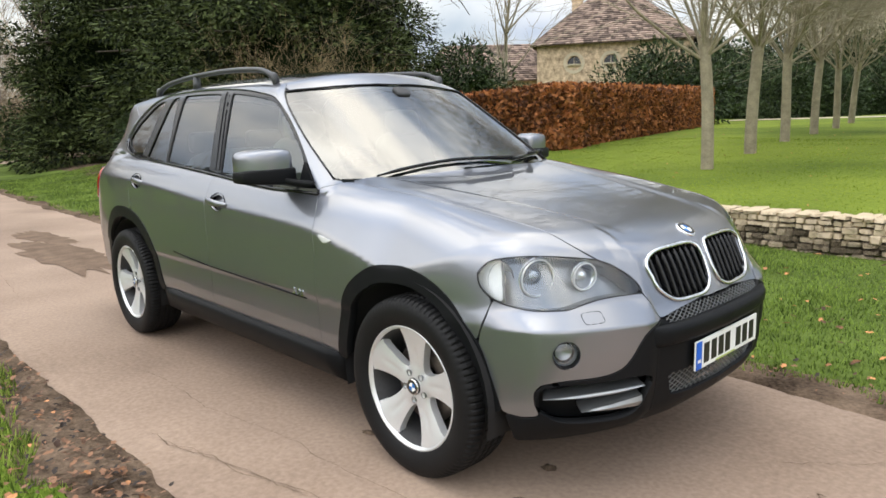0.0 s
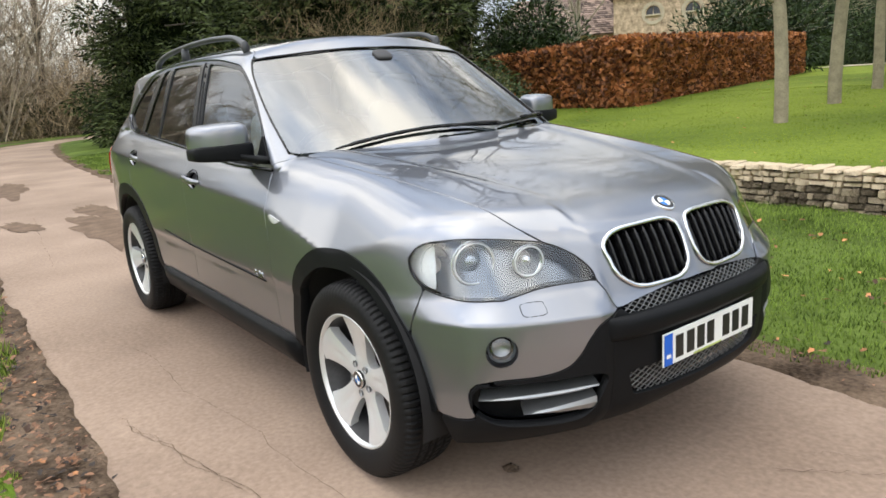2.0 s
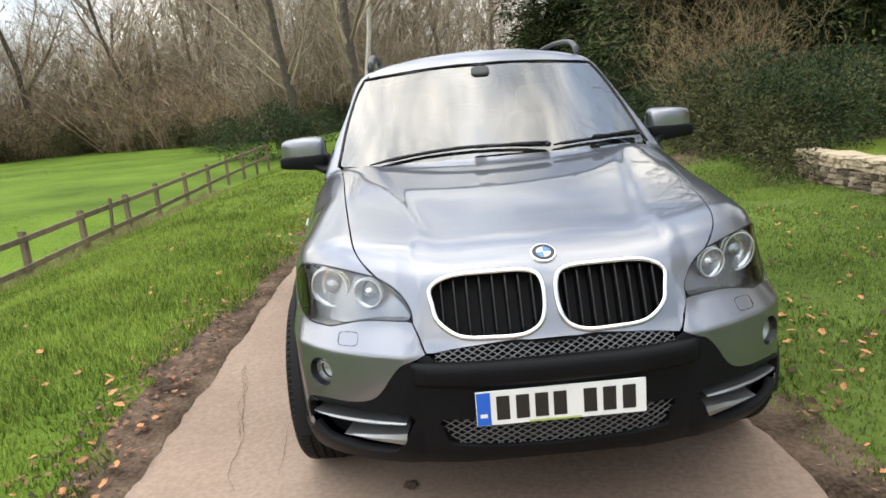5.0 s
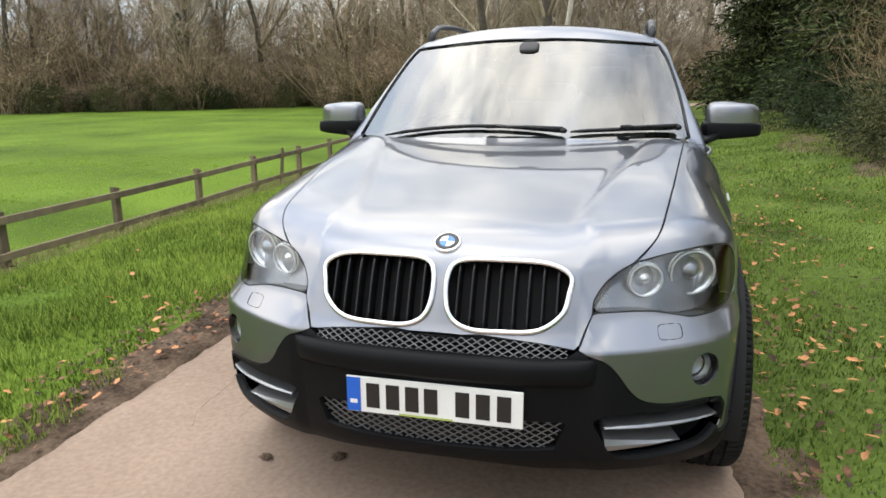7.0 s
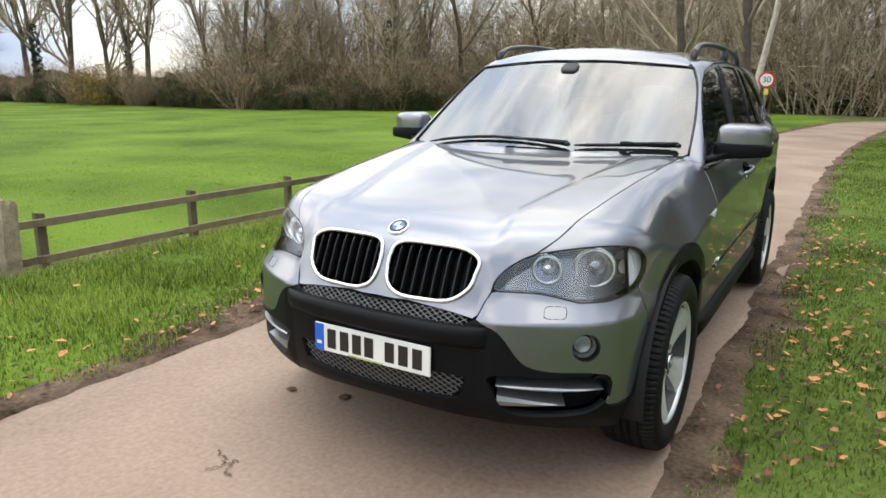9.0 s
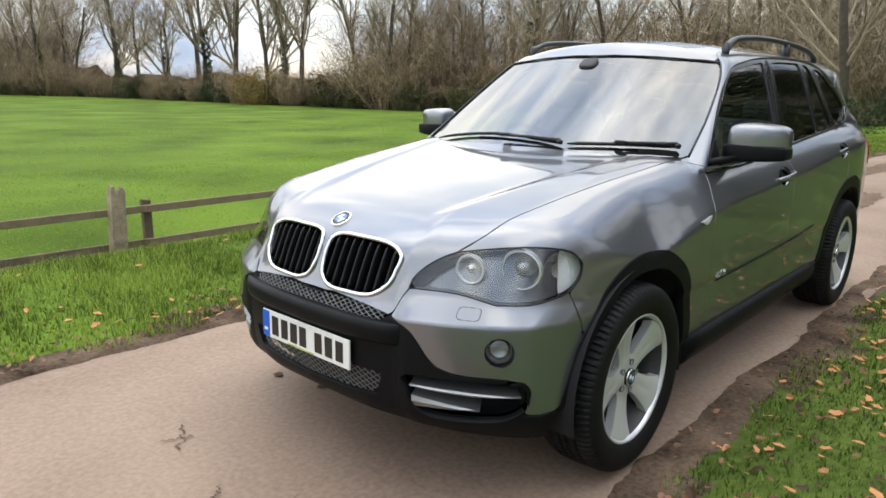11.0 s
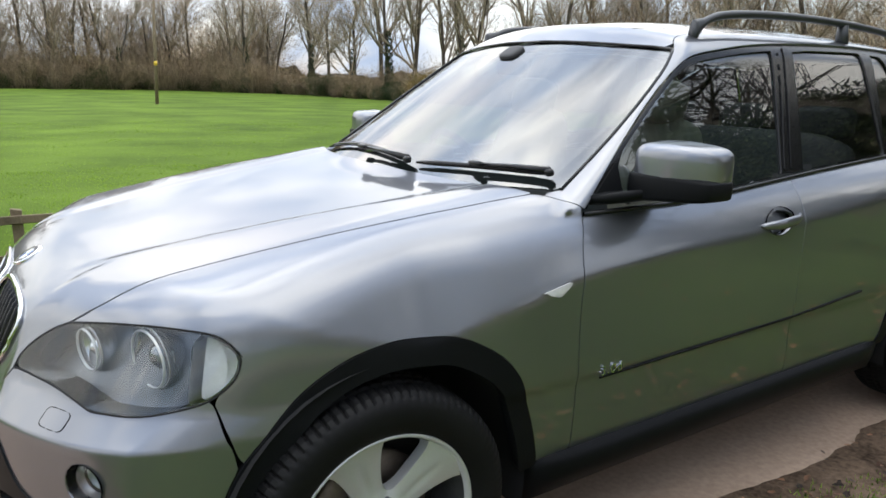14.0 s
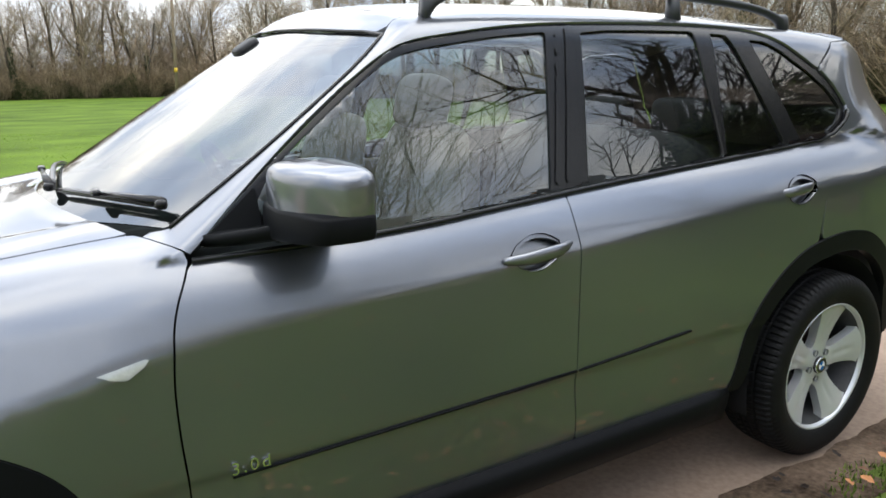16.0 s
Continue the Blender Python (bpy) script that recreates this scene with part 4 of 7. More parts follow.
for i, (x, y) in enumerate(((-6.95, 4.85), (-7.7, 5.5), (-8.5, 4.9), (-9.4, 5.6), (-10.4, 4.9), (-11.6, 5.2), (-13.0, 4.9), (-8.2, 6.8), (-14.6, 4.7), (-16.4, 4.9), (-9.6, 7.2), (-18.4, 5.3))):
    tree_thing((bush_mesh,), "bush", "low dark ivy and bramble under the yews", x, y, 0.56 + 0.09 * (i % 3), i * 1.7, "undergrowth by the yews", None, "bush")
# evergreen shapes behind the hedge and by the house
garden_bush = leaf_cloud("foliage", [(0, 0, 0.9, 1.15), (0.9, 0.3, 0.7, 0.9), (-0.9, -0.2, 0.75, 0.95), (0.2, -0.5, 1.4, 0.75), (0, 0, 0.4, 1.2)], 11000, 0.075, IVY, 84, inner=0.12)
for i, (x, y, s) in enumerate(((-16.7, 30.5, 2.0), (-25.0, 24.0, 2.2), (-17, 33, 1.3), (-21, 36, 1.5), (-14, 40, 1.7), (-12.5, 43, 1.5), (-11, 46, 1.6), (-17, 44, 1.8), (-26, 30, 1.2), (-30, 27, 1.4), (-10, 50, 1.5), (-14.5, 52, 1.9), (-21, 44, 2.6), (-19, 50, 3.0), (-15, 56, 3.0), (-12, 58, 2.6), (-24, 50, 3.2), (-8, 54, 2.4))):
    tree_thing((garden_bush,), "bush", "clipped dark evergreen bush in the garden", x, y, s, i, "garden evergreens", 0.8, "bush")
garden_tree = bare_tree_mesh(97, 8.0, 0.17, (PALEBARK, PALEBARK), levels=3, kids=(12, 6, 5), first=0.3, angle=(20, 55), rmin=0.010)
tree_thing(garden_tree, "garden_tree", "slender pale bare tree behind the hedge", -24.5, 27.5, 0.95, 0.5, "", 0.6)

# ---- 30 sign ----
sign = thing("speed_sign", "round red-bordered 30 speed sign on a grey post", "sign", (-27.6, -1.95, ground_z(-27.6, -1.95)))
V, F = [], []
tube(V, F, [(0, 0, -0.1), (0, 0, 2.05)], [0.035, 0.035], 10)
child("post", mesh_of("post", V, F, SATIN, True), sign)


def disc(name, r, mat, parent, x, z, t=0.006, label=""):
    bm = bmesh.new()
    bmesh.ops.create_cone(bm, cap_ends=True, segments=40, radius1=r, radius2=r, depth=t, matrix=Matrix.Translation((x, 0, z)) @ Matrix.Rotation(radians(90), 4, "Y"))
    return part(name, bm, mat, parent, label, smooth=False)


disc("red_ring", 0.30, SIGNRED, sign, 0.05, 1.78, 0.008, "red border disc")
disc("white_face", 0.235, WHITE, sign, 0.056, 1.78, 0.006, "white face")
fc = bpy.data.curves.new("number", "FONT")
fc.body, fc.size, fc.align_x, fc.align_y, fc.extrude = "30", 0.32, "CENTER", "CENTER", 0.002
number = new("number", fc)
number.data.materials.append(INK)
number.parent = sign
number.matrix_basis = Matrix.Translation((0.063, 0, 1.78)) @ Matrix.Rotation(radians(90), 4, "Z") @ Matrix.Rotation(radians(90), 4, "X")
plate = box_bm(0.02, 0.16, 0.22, (0.05, 0.02, 1.33), 0.004)
part("yellow_plate", plate, SIGNYELLOW, sign, "small yellow plate", smooth=False)
sign_2 = thing("marker_post", "small red-topped marker post on the verge", "post", (-33.0, 5.4, ground_z(-33, 5.4)))
V, F = [], []
tube(V, F, [(0, 0, -0.1), (0, 0, 1.2)], [0.05, 0.05], 8)
child("post", mesh_of("post", V, F, WOOD, True), sign_2)
disc("red_disc", 0.2, SIGNRED, sign_2, 0.07, 1.35, 0.02, "red disc")

# ---- the stone house and its outbuilding ----
def house_axes(px, py, yaw):
    return Matrix.Translation((px, py, 0.7)) @ Matrix.Rotation(yaw, 4, "Z")


def slab(V, F, a, b, c, d):
    i = len(V); V += [a, b, c, d]; F.append((i, i + 1, i + 2, i + 3))


def wall_bm(w, h, t, holes):
    """A wall w wide and h high, thickness t, with rectangular or round-headed openings cut right through."""
    bm = bmesh.new()
    xs = sorted({-w / 2, w / 2, *[v for x, z, hw, hh, _ in holes for v in (x - hw, x + hw)]})
    zs = sorted({0.0, h, *[v for x, z, hw, hh, _ in holes for v in (z, z + hh)]})
    for x0, x1 in zip(xs, xs[1:]):
        for z0, z1 in zip(zs, zs[1:]):
            cx, cz = (x0 + x1) / 2, (z0 + z1) / 2
            if any(abs(cx - x) < hw and z < cz < z + hh for x, z, hw, hh, _ in holes):
                continue
            bmesh.ops.create_cube(bm, size=1, matrix=Matrix.Translation((cx, t / 2, cz)) @ Matrix.Diagonal((x1 - x0, t, z1 - z0, 1)))
    # stone heads of the round openings
    for x, z, hw, hh, rnd_ in holes:
        if not rnd_:
            continue
        n = 10
        for s in (-1, 1):
            for i in range(n):
                a0, a1 = math.pi / 2 * i / n, math.pi / 2 * (i + 1) / n
                p = [(x + s * hw * math.cos(a0), z + hh * math.sin(a0)), (x + s * hw * math.cos(a1), z + hh * math.sin(a1)), (x + s * hw, z + hh * math.sin(a1)), (x + s * hw, z + hh * math.sin(a0))]
                lo = [bm.verts.new((u, 0, v)) for u, v in p]
                hi = [bm.verts.new((u, t, v)) for u, v in p]
                q = lo if s < 0 else lo[::-1]
                r_ = hi[::-1] if s < 0 else hi
                try:
                    bm.faces.new(q); bm.faces.new(r_)
                    bm.faces.new((lo[0], lo[1], hi[1], hi[0]) if s > 0 else (hi[0], hi[1], lo[1], lo[0]))
                except ValueError:
                    pass
    return bm


def tile_roof(parent, A, B, C, D, rows, name="roof", label=""):
    """A pitched slope from eaves A-B to ridge D-C, with overlapping courses of tiles."""
    A, B, C, D = map(Vector, (A, B, C, D))
    rr = random.Random(len(parent.name) + rows)
    V, F = [], []
    nrm = (B - A).cross(D - A).normalized()
    for r in range(rows):
        t0, t1 = r / rows, min(1.0, (r + 1.25) / rows)
        a, b = A.lerp(D, t0), B.lerp(C, t0)
        c, d = B.lerp(C, t1), A.lerp(D, t1)
        ln = (b - a).length
        n = max(1, int(ln / 0.30))
        for k in range(n):
            u0, u1 = k / n, (k + 0.96) / n
            lift = 0.05 + rr.uniform(0, 0.02)
            p = [a.lerp(b, u0) + nrm * lift, a.lerp(b, u1) + nrm * lift, d.lerp(c, u1) + nrm * 0.01, d.lerp(c, u0) + nrm * 0.01]
            q = [a.lerp(b, u0), a.lerp(b, u1)]
            i = len(V)
            V += p + q
            F += [(i, i + 1, i + 2, i + 3), (i + 4, i + 5, i + 1, i)]
    i = len(V)
    V += [A - nrm * 0.06, B - nrm * 0.06, C - nrm * 0.06, D - nrm * 0.06]
    F.append((i, i + 1, i + 2, i + 3))
    return child(name, mesh_of(name, V, F, ROOFTILE), parent, label)


def window_part(parent, x, z, hw, hh, y=0.25, round_=False):
    bm = box_bm(hw * 2 + 0.02, 0.03, hh + 0.02, (x, y, z + hh / 2))
    w = part("window", bm, material_glassdark, parent, "dark window pane", smooth=False)
    for u in ((0.0,) if hw < 0.6 else (-hw / 2, 0, hw / 2)):
        part("glazing_bar", box_bm(0.04, 0.05, hh, (x + u, y - 0.03, z + hh / 2)), DRESSED, w, smooth=False)
    return w


material_glassdark = material("dark_old_glass", (0.02, 0.022, 0.025), 0.12, vary=0.2, coat=0.5)
D0 = 50.0
az = radians(123.1)
hx, hy = 2.0 + D0 * math.cos(az), -2.6 + D0 * math.sin(az)
house = thing("stone_house", "old limestone house with a hipped tiled roof and small round-headed windows", "house", (hx, hy, 0.7))
house.rotation_euler = (0, 0, az - radians(90))
W, H = 10.2, 5.5
ocs = (-2.45, 0.15, 2.6)
holes = [(-x, 4.15, 0.45, 0.52, True) for x in ocs] + [(-1.0, 0.0, 0.95, 2.2, True), (-3.2, 0.0, 0.9, 2.1, True)]
part("wall", wall_bm(W, H, 0.5, holes), HOUSESTONE, house, "coursed limestone front wall", smooth=False)
for s in (-1, 1):
    part("wall", box_bm(0.5, 8.0, H, (s * (W / 2 - 0.25), 4.5, H / 2)), HOUSESTONE, house, smooth=False)
part("wall", box_bm(W, 0.5, H, (0, 8.75, H / 2)), HOUSESTONE, house, smooth=False)
part("string_course", box_bm(W + 0.1, 0.12, 0.22, (0, -0.04, 2.75), 0.02), DRESSED, house, "projecting stone band", smooth=False)
for x in ocs:
    V, F = [], []
    n = 20
    for i in range(n + 1):
        a = 2 * math.pi * i / n
        for r, yy in ((0.5, -0.05), (0.72, -0.05), (0.72, 0.02)):
            V.append((-x + r * math.cos(a), yy, 4.22 + r * 1.0 * math.sin(a)))
    F = [(i * 3 + j, i * 3 + j + 1, i * 3 + j + 4, i * 3 + j + 3) for i in range(n) for j in range(2)]
    child("window_surround", mesh_of("window_surround", V, F, DRESSED), house, "round dressed stone surround")
    part("sill", box_bm(1.0, 0.3, 0.1, (-x, 0.0, 4.1), 0.01), DRESSED, house, smooth=False)
    window_part(house, -x, 4.15, 0.45, 0.52, 0.3)
for x, hw, hh in ((-1.0, 0.95, 2.2), (-3.2, 0.9, 2.1)):
    window_part(house, x, 0.0, hw, hh, 0.35)
e, rz, ez = 0.45, 9.4, H - 0.05
hw_ = W / 2 + e
R0, R1 = (-1.2, 4.5, rz), (1.2, 4.5, rz)
tile_roof(house, (-hw_, -e, ez), (hw_, -e, ez), R1, R0, 26, label="mossy brown clay tiles")
tile_roof(house, (hw_, -e, ez), (hw_, 9.0 + e, ez), R1, R1, 26)
tile_roof(house, (hw_, 9.0 + e, ez), (-hw_, 9.0 + e, ez), R0, R1, 14)
tile_roof(house, (-hw_, 9.0 + e, ez), (-hw_, -e, ez), R0, R0, 26)
chim = part("chimney", box_bm(0.8, 0.8, 3.2, (-2.6, 5.2, 7.6), 0.02), HOUSESTONE, house, "square stone chimney", smooth=False)
part("chimney_cap", box_bm(1.0, 1.0, 0.18, (-2.6, 5.2, 9.2), 0.03), DRESSED, chim, smooth=False)
V, F = [], []
tube(V, F, [(-2.6, 5.2, 9.25), (-2.6, 5.2, 9.75)], [0.16, 0.13], 10)
child("chimney_pot", mesh_of("chimney_pot", V, F, ROOFTILE, True), chim)

az2 = radians(131.5)
barn = thing("outbuilding", "lower stone outbuilding with a red clay tile roof", "house", (2.0 + 56 * math.cos(az2), -2.6 + 56 * math.sin(az2), 0.7))
barn.rotation_euler = (0, 0, az2 - radians(78))
part("wall", wall_bm(13, 3.6, 0.5, [(3.4, 1.2, 0.5, 1.3, False), (0.2, 1.2, 0.5, 1.3, False)]), HOUSESTONE, barn, "rubble stone wall", smooth=False)
window_part(barn, 3.4, 1.2, 0.5, 1.3)
window_part(barn, 0.2, 1.2, 0.5, 1.3)
for s in (-1, 1):
    part("wall", box_bm(0.5, 6.4, 3.6, (s * 6.25, 3.7, 1.8)), HOUSESTONE, barn, smooth=False)
part("wall", box_bm(13, 0.5, 3.6, (0, 7.0, 1.8)), HOUSESTONE, barn, smooth=False)
tile_roof(barn, (-6.9, -0.4, 3.5), (6.9, -0.4, 3.5), (4.2, 3.6, 6.6), (-4.2, 3.6, 6.6), 18, label="red-brown clay tiles")
tile_roof(barn, (6.9, -0.4, 3.5), (6.9, 7.6, 3.5), (4.2, 3.6, 6.6), (4.2, 3.6, 6.6), 18)
tile_roof(barn, (-6.9, 7.6, 3.5), (-6.9, -0.4, 3.5), (-4.2, 3.6, 6.6), (-4.2, 3.6, 6.6), 18)
tile_roof(barn, (6.9, 7.6, 3.5), (-6.9, 7.6, 3.5), (-4.2, 3.6, 6.6), (4.2, 3.6, 6.6), 12)

az3 = radians(104.2)
manor = thing("manor_house", "tall pale limestone house front with sash windows", "house", (2.0 + 62 * math.cos(az3), -2.6 + 62 * math.sin(az3), 0.8))
manor.rotation_euler = (0, 0, az3 - radians(96))
mh = [(x, z, 0.55, 1.7, False) for x in (-3.0, 0.0, 3.0, 6.0) for z in (0.9, 4.2)]
part("wall", wall_bm(15, 8.0, 0.6, mh), DRESSED, manor, "smooth pale ashlar wall", smooth=False)
for x, z, hw2, hh2, _ in mh:
    window_part(manor, x, z, hw2, hh2)
for s in (-1, 1):
    part("wall", box_bm(0.6, 8, 8.0, (s * 7.2, 4.6, 4.0)), DRESSED, manor, smooth=False)
part("cornice", box_bm(15.4, 0.7, 0.35, (0, 0.1, 8.1), 0.05), DRESSED, manor, smooth=False)
tile_roof(manor, (-7.9, -0.3, 8.2), (7.9, -0.3, 8.2), (5, 4.5, 11), (-5, 4.5, 11), 14)
V, F = [], []
tube(V, F, [(-6.6, -0.08, 0), (-6.6, -0.08, 8)], [0.06, 0.06], 8)
child("drainpipe", mesh_of("drainpipe", V, F, SATIN, True), manor)

# garden path in front of the house
V = [(x, y, ground_z(x, y) + 0.03) for x, y in ((-16, 35.5), (30, 40), (30, 42.5), (-16, 38))]
tagged(new("path", mesh_of("path", V, [(0, 1, 2, 3)], GRAVEL)), "pale gravel path across the lawn", "path", kind="structure")

# ---- the car: x forward from the front axle, y to its left, z up ----
def spl(xs, ys):
    """smooth curve through points (monotone cubic)"""
    x=np.array(xs,float); y=np.array(ys,float); h=np.diff(x); d=np.diff(y)/h
    m=np.zeros(len(x)); m[0]=d[0]; m[-1]=d[-1]
    for i in range(1,len(x)-1):
        if d[i-1]*d[i]>0:
            w1=2*h[i]+h[i-1]; w2=h[i]+2*h[i-1]; m[i]=(w1+w2)/(w1/d[i-1]+w2/d[i])
    def f(q):
        q=np.asarray(q,float); i=np.clip(np.searchsorted(x,q)-1,0,len(x)-2)
        t=(q-x[i])/h[i]; inside=(q>=x[0])&(q<=x[-1])
        v=(1+2*t)*(1-t)**2*y[i]+t*(1-t)**2*h[i]*m[i]+t*t*(3-2*t)*y[i+1]+t*t*(t-1)*h[i]*m[i+1]
        return np.where(inside,v,np.where(q<x[0],y[0]+(q-x[0])*m[0],y[-1]+(q-x[-1])*m[-1]))
    return f


def smax(a,b,k):
    h=np.clip(.5+.5*(a-b)/k,0,1)
    return b+(a-b)*h+k*h*(1-h)


def smin(a,b,k): return -smax(-a,-b,k)


nose=spl([.18,.27,.36,.5,.6,.66,.72,.80,.885,.92,.96,1.1],[.58,.74,.815,.835,.838,.832,.799,.765,.725,.702,.658,.40])
plan=spl([0,.26,.4,.55,.65,.73,.80,.855,.90,.94,1.0],[0,-.012,-.04,-.095,-.15,-.21,-.30,-.44,-.75,-1.3,-2.5])
bonnet=spl([-1.2,-.6,-.3,0,.3,.5,.66,.8],[1.19,1.165,1.13,1.09,1.04,1.0,.957,.90])
zcrease=spl([-4,-3.2,-2.63,-1.64,-.62,-.35,-.1,.4],[1.12,1.105,1.078,1.0,.94,.87,.785,.77])
flank=spl([.2,.28,.36,.44,.55,.61,.645,.70,.85,1.0],[.83,.86,.890,.909,.9145,.9165,.9245,.926,.9255,.924])
rear_x=spl([.3,.5,.7,.9,1.1,1.3,1.5,1.66],[-3.90,-3.97,-3.98,-3.95,-3.90,-3.80,-3.68,-3.55])
rearplan=spl([0,.4,.7,.85,.93,1.0],[0,.04,.14,.28,.55,1.2])
roof=spl([-4,-3.5,-2.9,-2.2,-1.6,-1.2,-.9],[1.60,1.65,1.695,1.715,1.705,1.668,1.60])
sidein=spl([-4,-3.6,-3,-1,0],[-.09,-.045,-.0,0,0])
belt=spl([-3.2,-2.9,-1.7,-1.1,-.6,-.3],[1.26,1.23,1.15,1.105,1.10,1.10])


def lip(y,z):
    """The front in profile: rounded nose between the lamps, a creased bumper outside them."""
    low=nose(np.minimum(z,.6))-.05*np.maximum(0,z-.6)
    corner=smin(low,.832-.56*(z-.682),.003)
    k=np.clip((y-.395)/.03,0,1); k=k*k*(3-2*k)
    return nose(z)*(1-k)+corner*k


upplan=spl([0,.4,.6,.7,.8,.9],[0,.06,.20,.40,.74,1.2])


def tailplan(y,z):
    """The tail in plan: full below, drawn in round the rear window."""
    k=np.clip((z-1.0)/.5,0,1); k=k*k*(3-2*k)
    return rearplan(y)*(1-k)+upplan(y)*k


def ledge(y,z):
    """The bumper stands proud under its crease, round to the arches."""
    p=(plan(y+.01)-plan(y-.01))/.02
    k=np.clip(np.sqrt(1+p*p)-1,0,1.3)*np.clip((y-.42)/.05,0,1)
    return k*.56*np.clip(.737-z,0,.055)+.28*np.clip((y-.42)/.05,0,1)*(np.clip(.752-z,0,.07)-.035)


def f_low(x,y,z):
    y=np.abs(y); zc=zcrease(x)
    w=smin(flank(z), flank(zc)-.001-.50*(z-zc), .006+.012*np.clip((x+.75)/.5,0,1))+sidein(x)
    side=y-w
    front=(x-lip(y,z)-plan(y)-ledge(y,z))*.8
    crown=np.interp(x,[-.6,.6],[.012,.035])
    ridge=.006*np.tanh((y-np.interp(x,[-.6,.66],[.59,.33]))/.022)*np.clip((.72-x)*3,0,1)
    top=z-(bonnet(x)+ridge-crown*(y/.74)**2-1.2*np.maximum(0,y-.62)**2)
    back=(rear_x(z)+tailplan(y,z)-x)*.8
    f=smax(side,front,.05); f=smax(f,top,.07); return smax(f,back,.08)


def f_up(x,y,z):
    y=np.abs(y)
    b=belt(x); w=np.interp(x,[-3.2,-2.6,-1.7,-.7],[.818,.829,.838,.843])-.35*(z-b)-.12*np.maximum(0,z-1.3)**2+sidein(x)*1.2
    side=(y-w)*.92
    top=z-(roof(x)-.075*(y/.62)**2.2)
    wind=(x+.42+.21*(y/.7)**2)*.534+(z-1.15)*.845-.012
    back=(rear_x(z)+tailplan(y,z)-x)*.8
    f=smax(side,top,.06); f=smax(f,wind,.02); return np.maximum(smax(f,back,.08),b-z)


def f_body(x,y,z):
    k=np.clip((-3.0-x)/.35,0,1)
    return smin(f_low(x,y,z),f_up(x,y,z),.02+.12*k*k*(3-2*k))


def gradient(f, P):
    h = 0.004
    g = np.stack([(f(P[:, 0] + h * (k == 0), P[:, 1] + h * (k == 1), P[:, 2] + h * (k == 2)) - f(P[:, 0] - h * (k == 0), P[:, 1] - h * (k == 1), P[:, 2] - h * (k == 2))) for k in range(3)], 1)
    return g / np.maximum(np.linalg.norm(g, axis=1, keepdims=True), 1e-9)


def curve(pts, n=7, closed=False):
    """A smooth line through points."""
    P = [np.array(p, float) for p in pts]
    m = len(P)
    out = []
    for i in range(m if closed else m - 1):
        p1, p2 = P[i], P[(i + 1) % m]
        p0 = P[i - 1] if closed or i else 2 * p1 - p2
        p3 = P[(i + 2) % m] if closed or i + 2 < m else 2 * p2 - p1
        for k in range(n):
            t = k / n
            out.append(0.5 * (2 * p1 + (p2 - p0) * t + (2 * p0 - 5 * p1 + 4 * p2 - p3) * t * t + (3 * p1 - p0 - 3 * p2 + p3) * t ** 3))
    if not closed:
        out.append(P[-1])
    return out


def loop(*curves):
    out = []
    for c in curves:
        out += c[:-1]
    return out


def back(c):
    return c[::-1]


def mirror(c):
    return [np.array((p[0], -p[1], p[2])) for p in c]


def polygon_sd(Q, poly):
    """Signed distance of points to a polygon, negative inside."""
    A = np.array(poly); B = np.roll(A, -1, 0)
    best, inside = np.full(len(Q), 1e9), np.zeros(len(Q), bool)
    for a, b in zip(A, B):
        e, w = b - a, Q - a
        t = np.clip((w @ e) / max(e @ e, 1e-12), 0, 1)
        best = np.minimum(best, ((w - t[:, None] * e) ** 2).sum(1))
        if a[1] != b[1]:
            c = ((a[1] > Q[:, 1]) != (b[1] > Q[:, 1])) & (Q[:, 0] < (b[0] - a[0]) * (Q[:, 1] - a[1]) / (b[1] - a[1]) + a[0])
            inside ^= c
    return np.sqrt(best) * np.where(inside, -1, 1)


def clipped_grid(poly, holes, step, gap):
    """Cells of a square grid, cut to a polygon with holes. Points, faces and the rim's edges."""
    A = np.array(poly)
    lo, hi = A.min(0) - step, A.max(0) + step
    nx, ny = int((hi[0] - lo[0]) / step) + 2, int((hi[1] - lo[1]) / step) + 2
    gx_, gy_ = np.meshgrid(lo[0] + step * np.arange(nx), lo[1] + step * np.arange(ny), indexing="ij")
    Q = np.stack([gx_.ravel(), gy_.ravel()], 1)
    sd = polygon_sd(Q, poly) + gap
    for h in holes:
        sd = np.maximum(sd, gap - polygon_sd(Q, h))
    sd = np.where(np.abs(sd) < step * 0.04, step * 0.04 * np.where(sd < 0, -1, 1), sd)
    pts, index, faces = [], {}, []

    def vert(key, p):
        if key not in index:
            index[key] = len(pts)
            pts.append(p)
        return index[key]

    S = sd.reshape(nx, ny)
    for i in range(nx - 1):
        for j in range(ny - 1):
            c = [(i, j), (i + 1, j), (i + 1, j + 1), (i, j + 1)]
            v = [S[a] for a in c]
            if min(v) >= 0:
                continue
            f = []
            for k in range(4):
                a, b = c[k], c[(k + 1) % 4]
                ia, ib = a[0] * ny + a[1], b[0] * ny + b[1]
                if v[k] < 0:
                    f.append(vert(ia, Q[ia]))
                if (v[k] < 0) != (v[(k + 1) % 4] < 0):
                    t = v[k] / (v[k] - v[(k + 1) % 4])
                    f.append(vert((min(ia, ib), max(ia, ib)), Q[ia] * (1 - t) + Q[ib] * t))
            if len(f) > 2:
                faces.append(tuple(f))
    count = {}
    for f in faces:
        for a, b in zip(f, f[1:] + f[:1]):
            count[(a, b)] = count.get((a, b), 0) + 1
    rim = [e for e in count if (e[1], e[0]) not in count]
    return np.array(pts), faces, rim


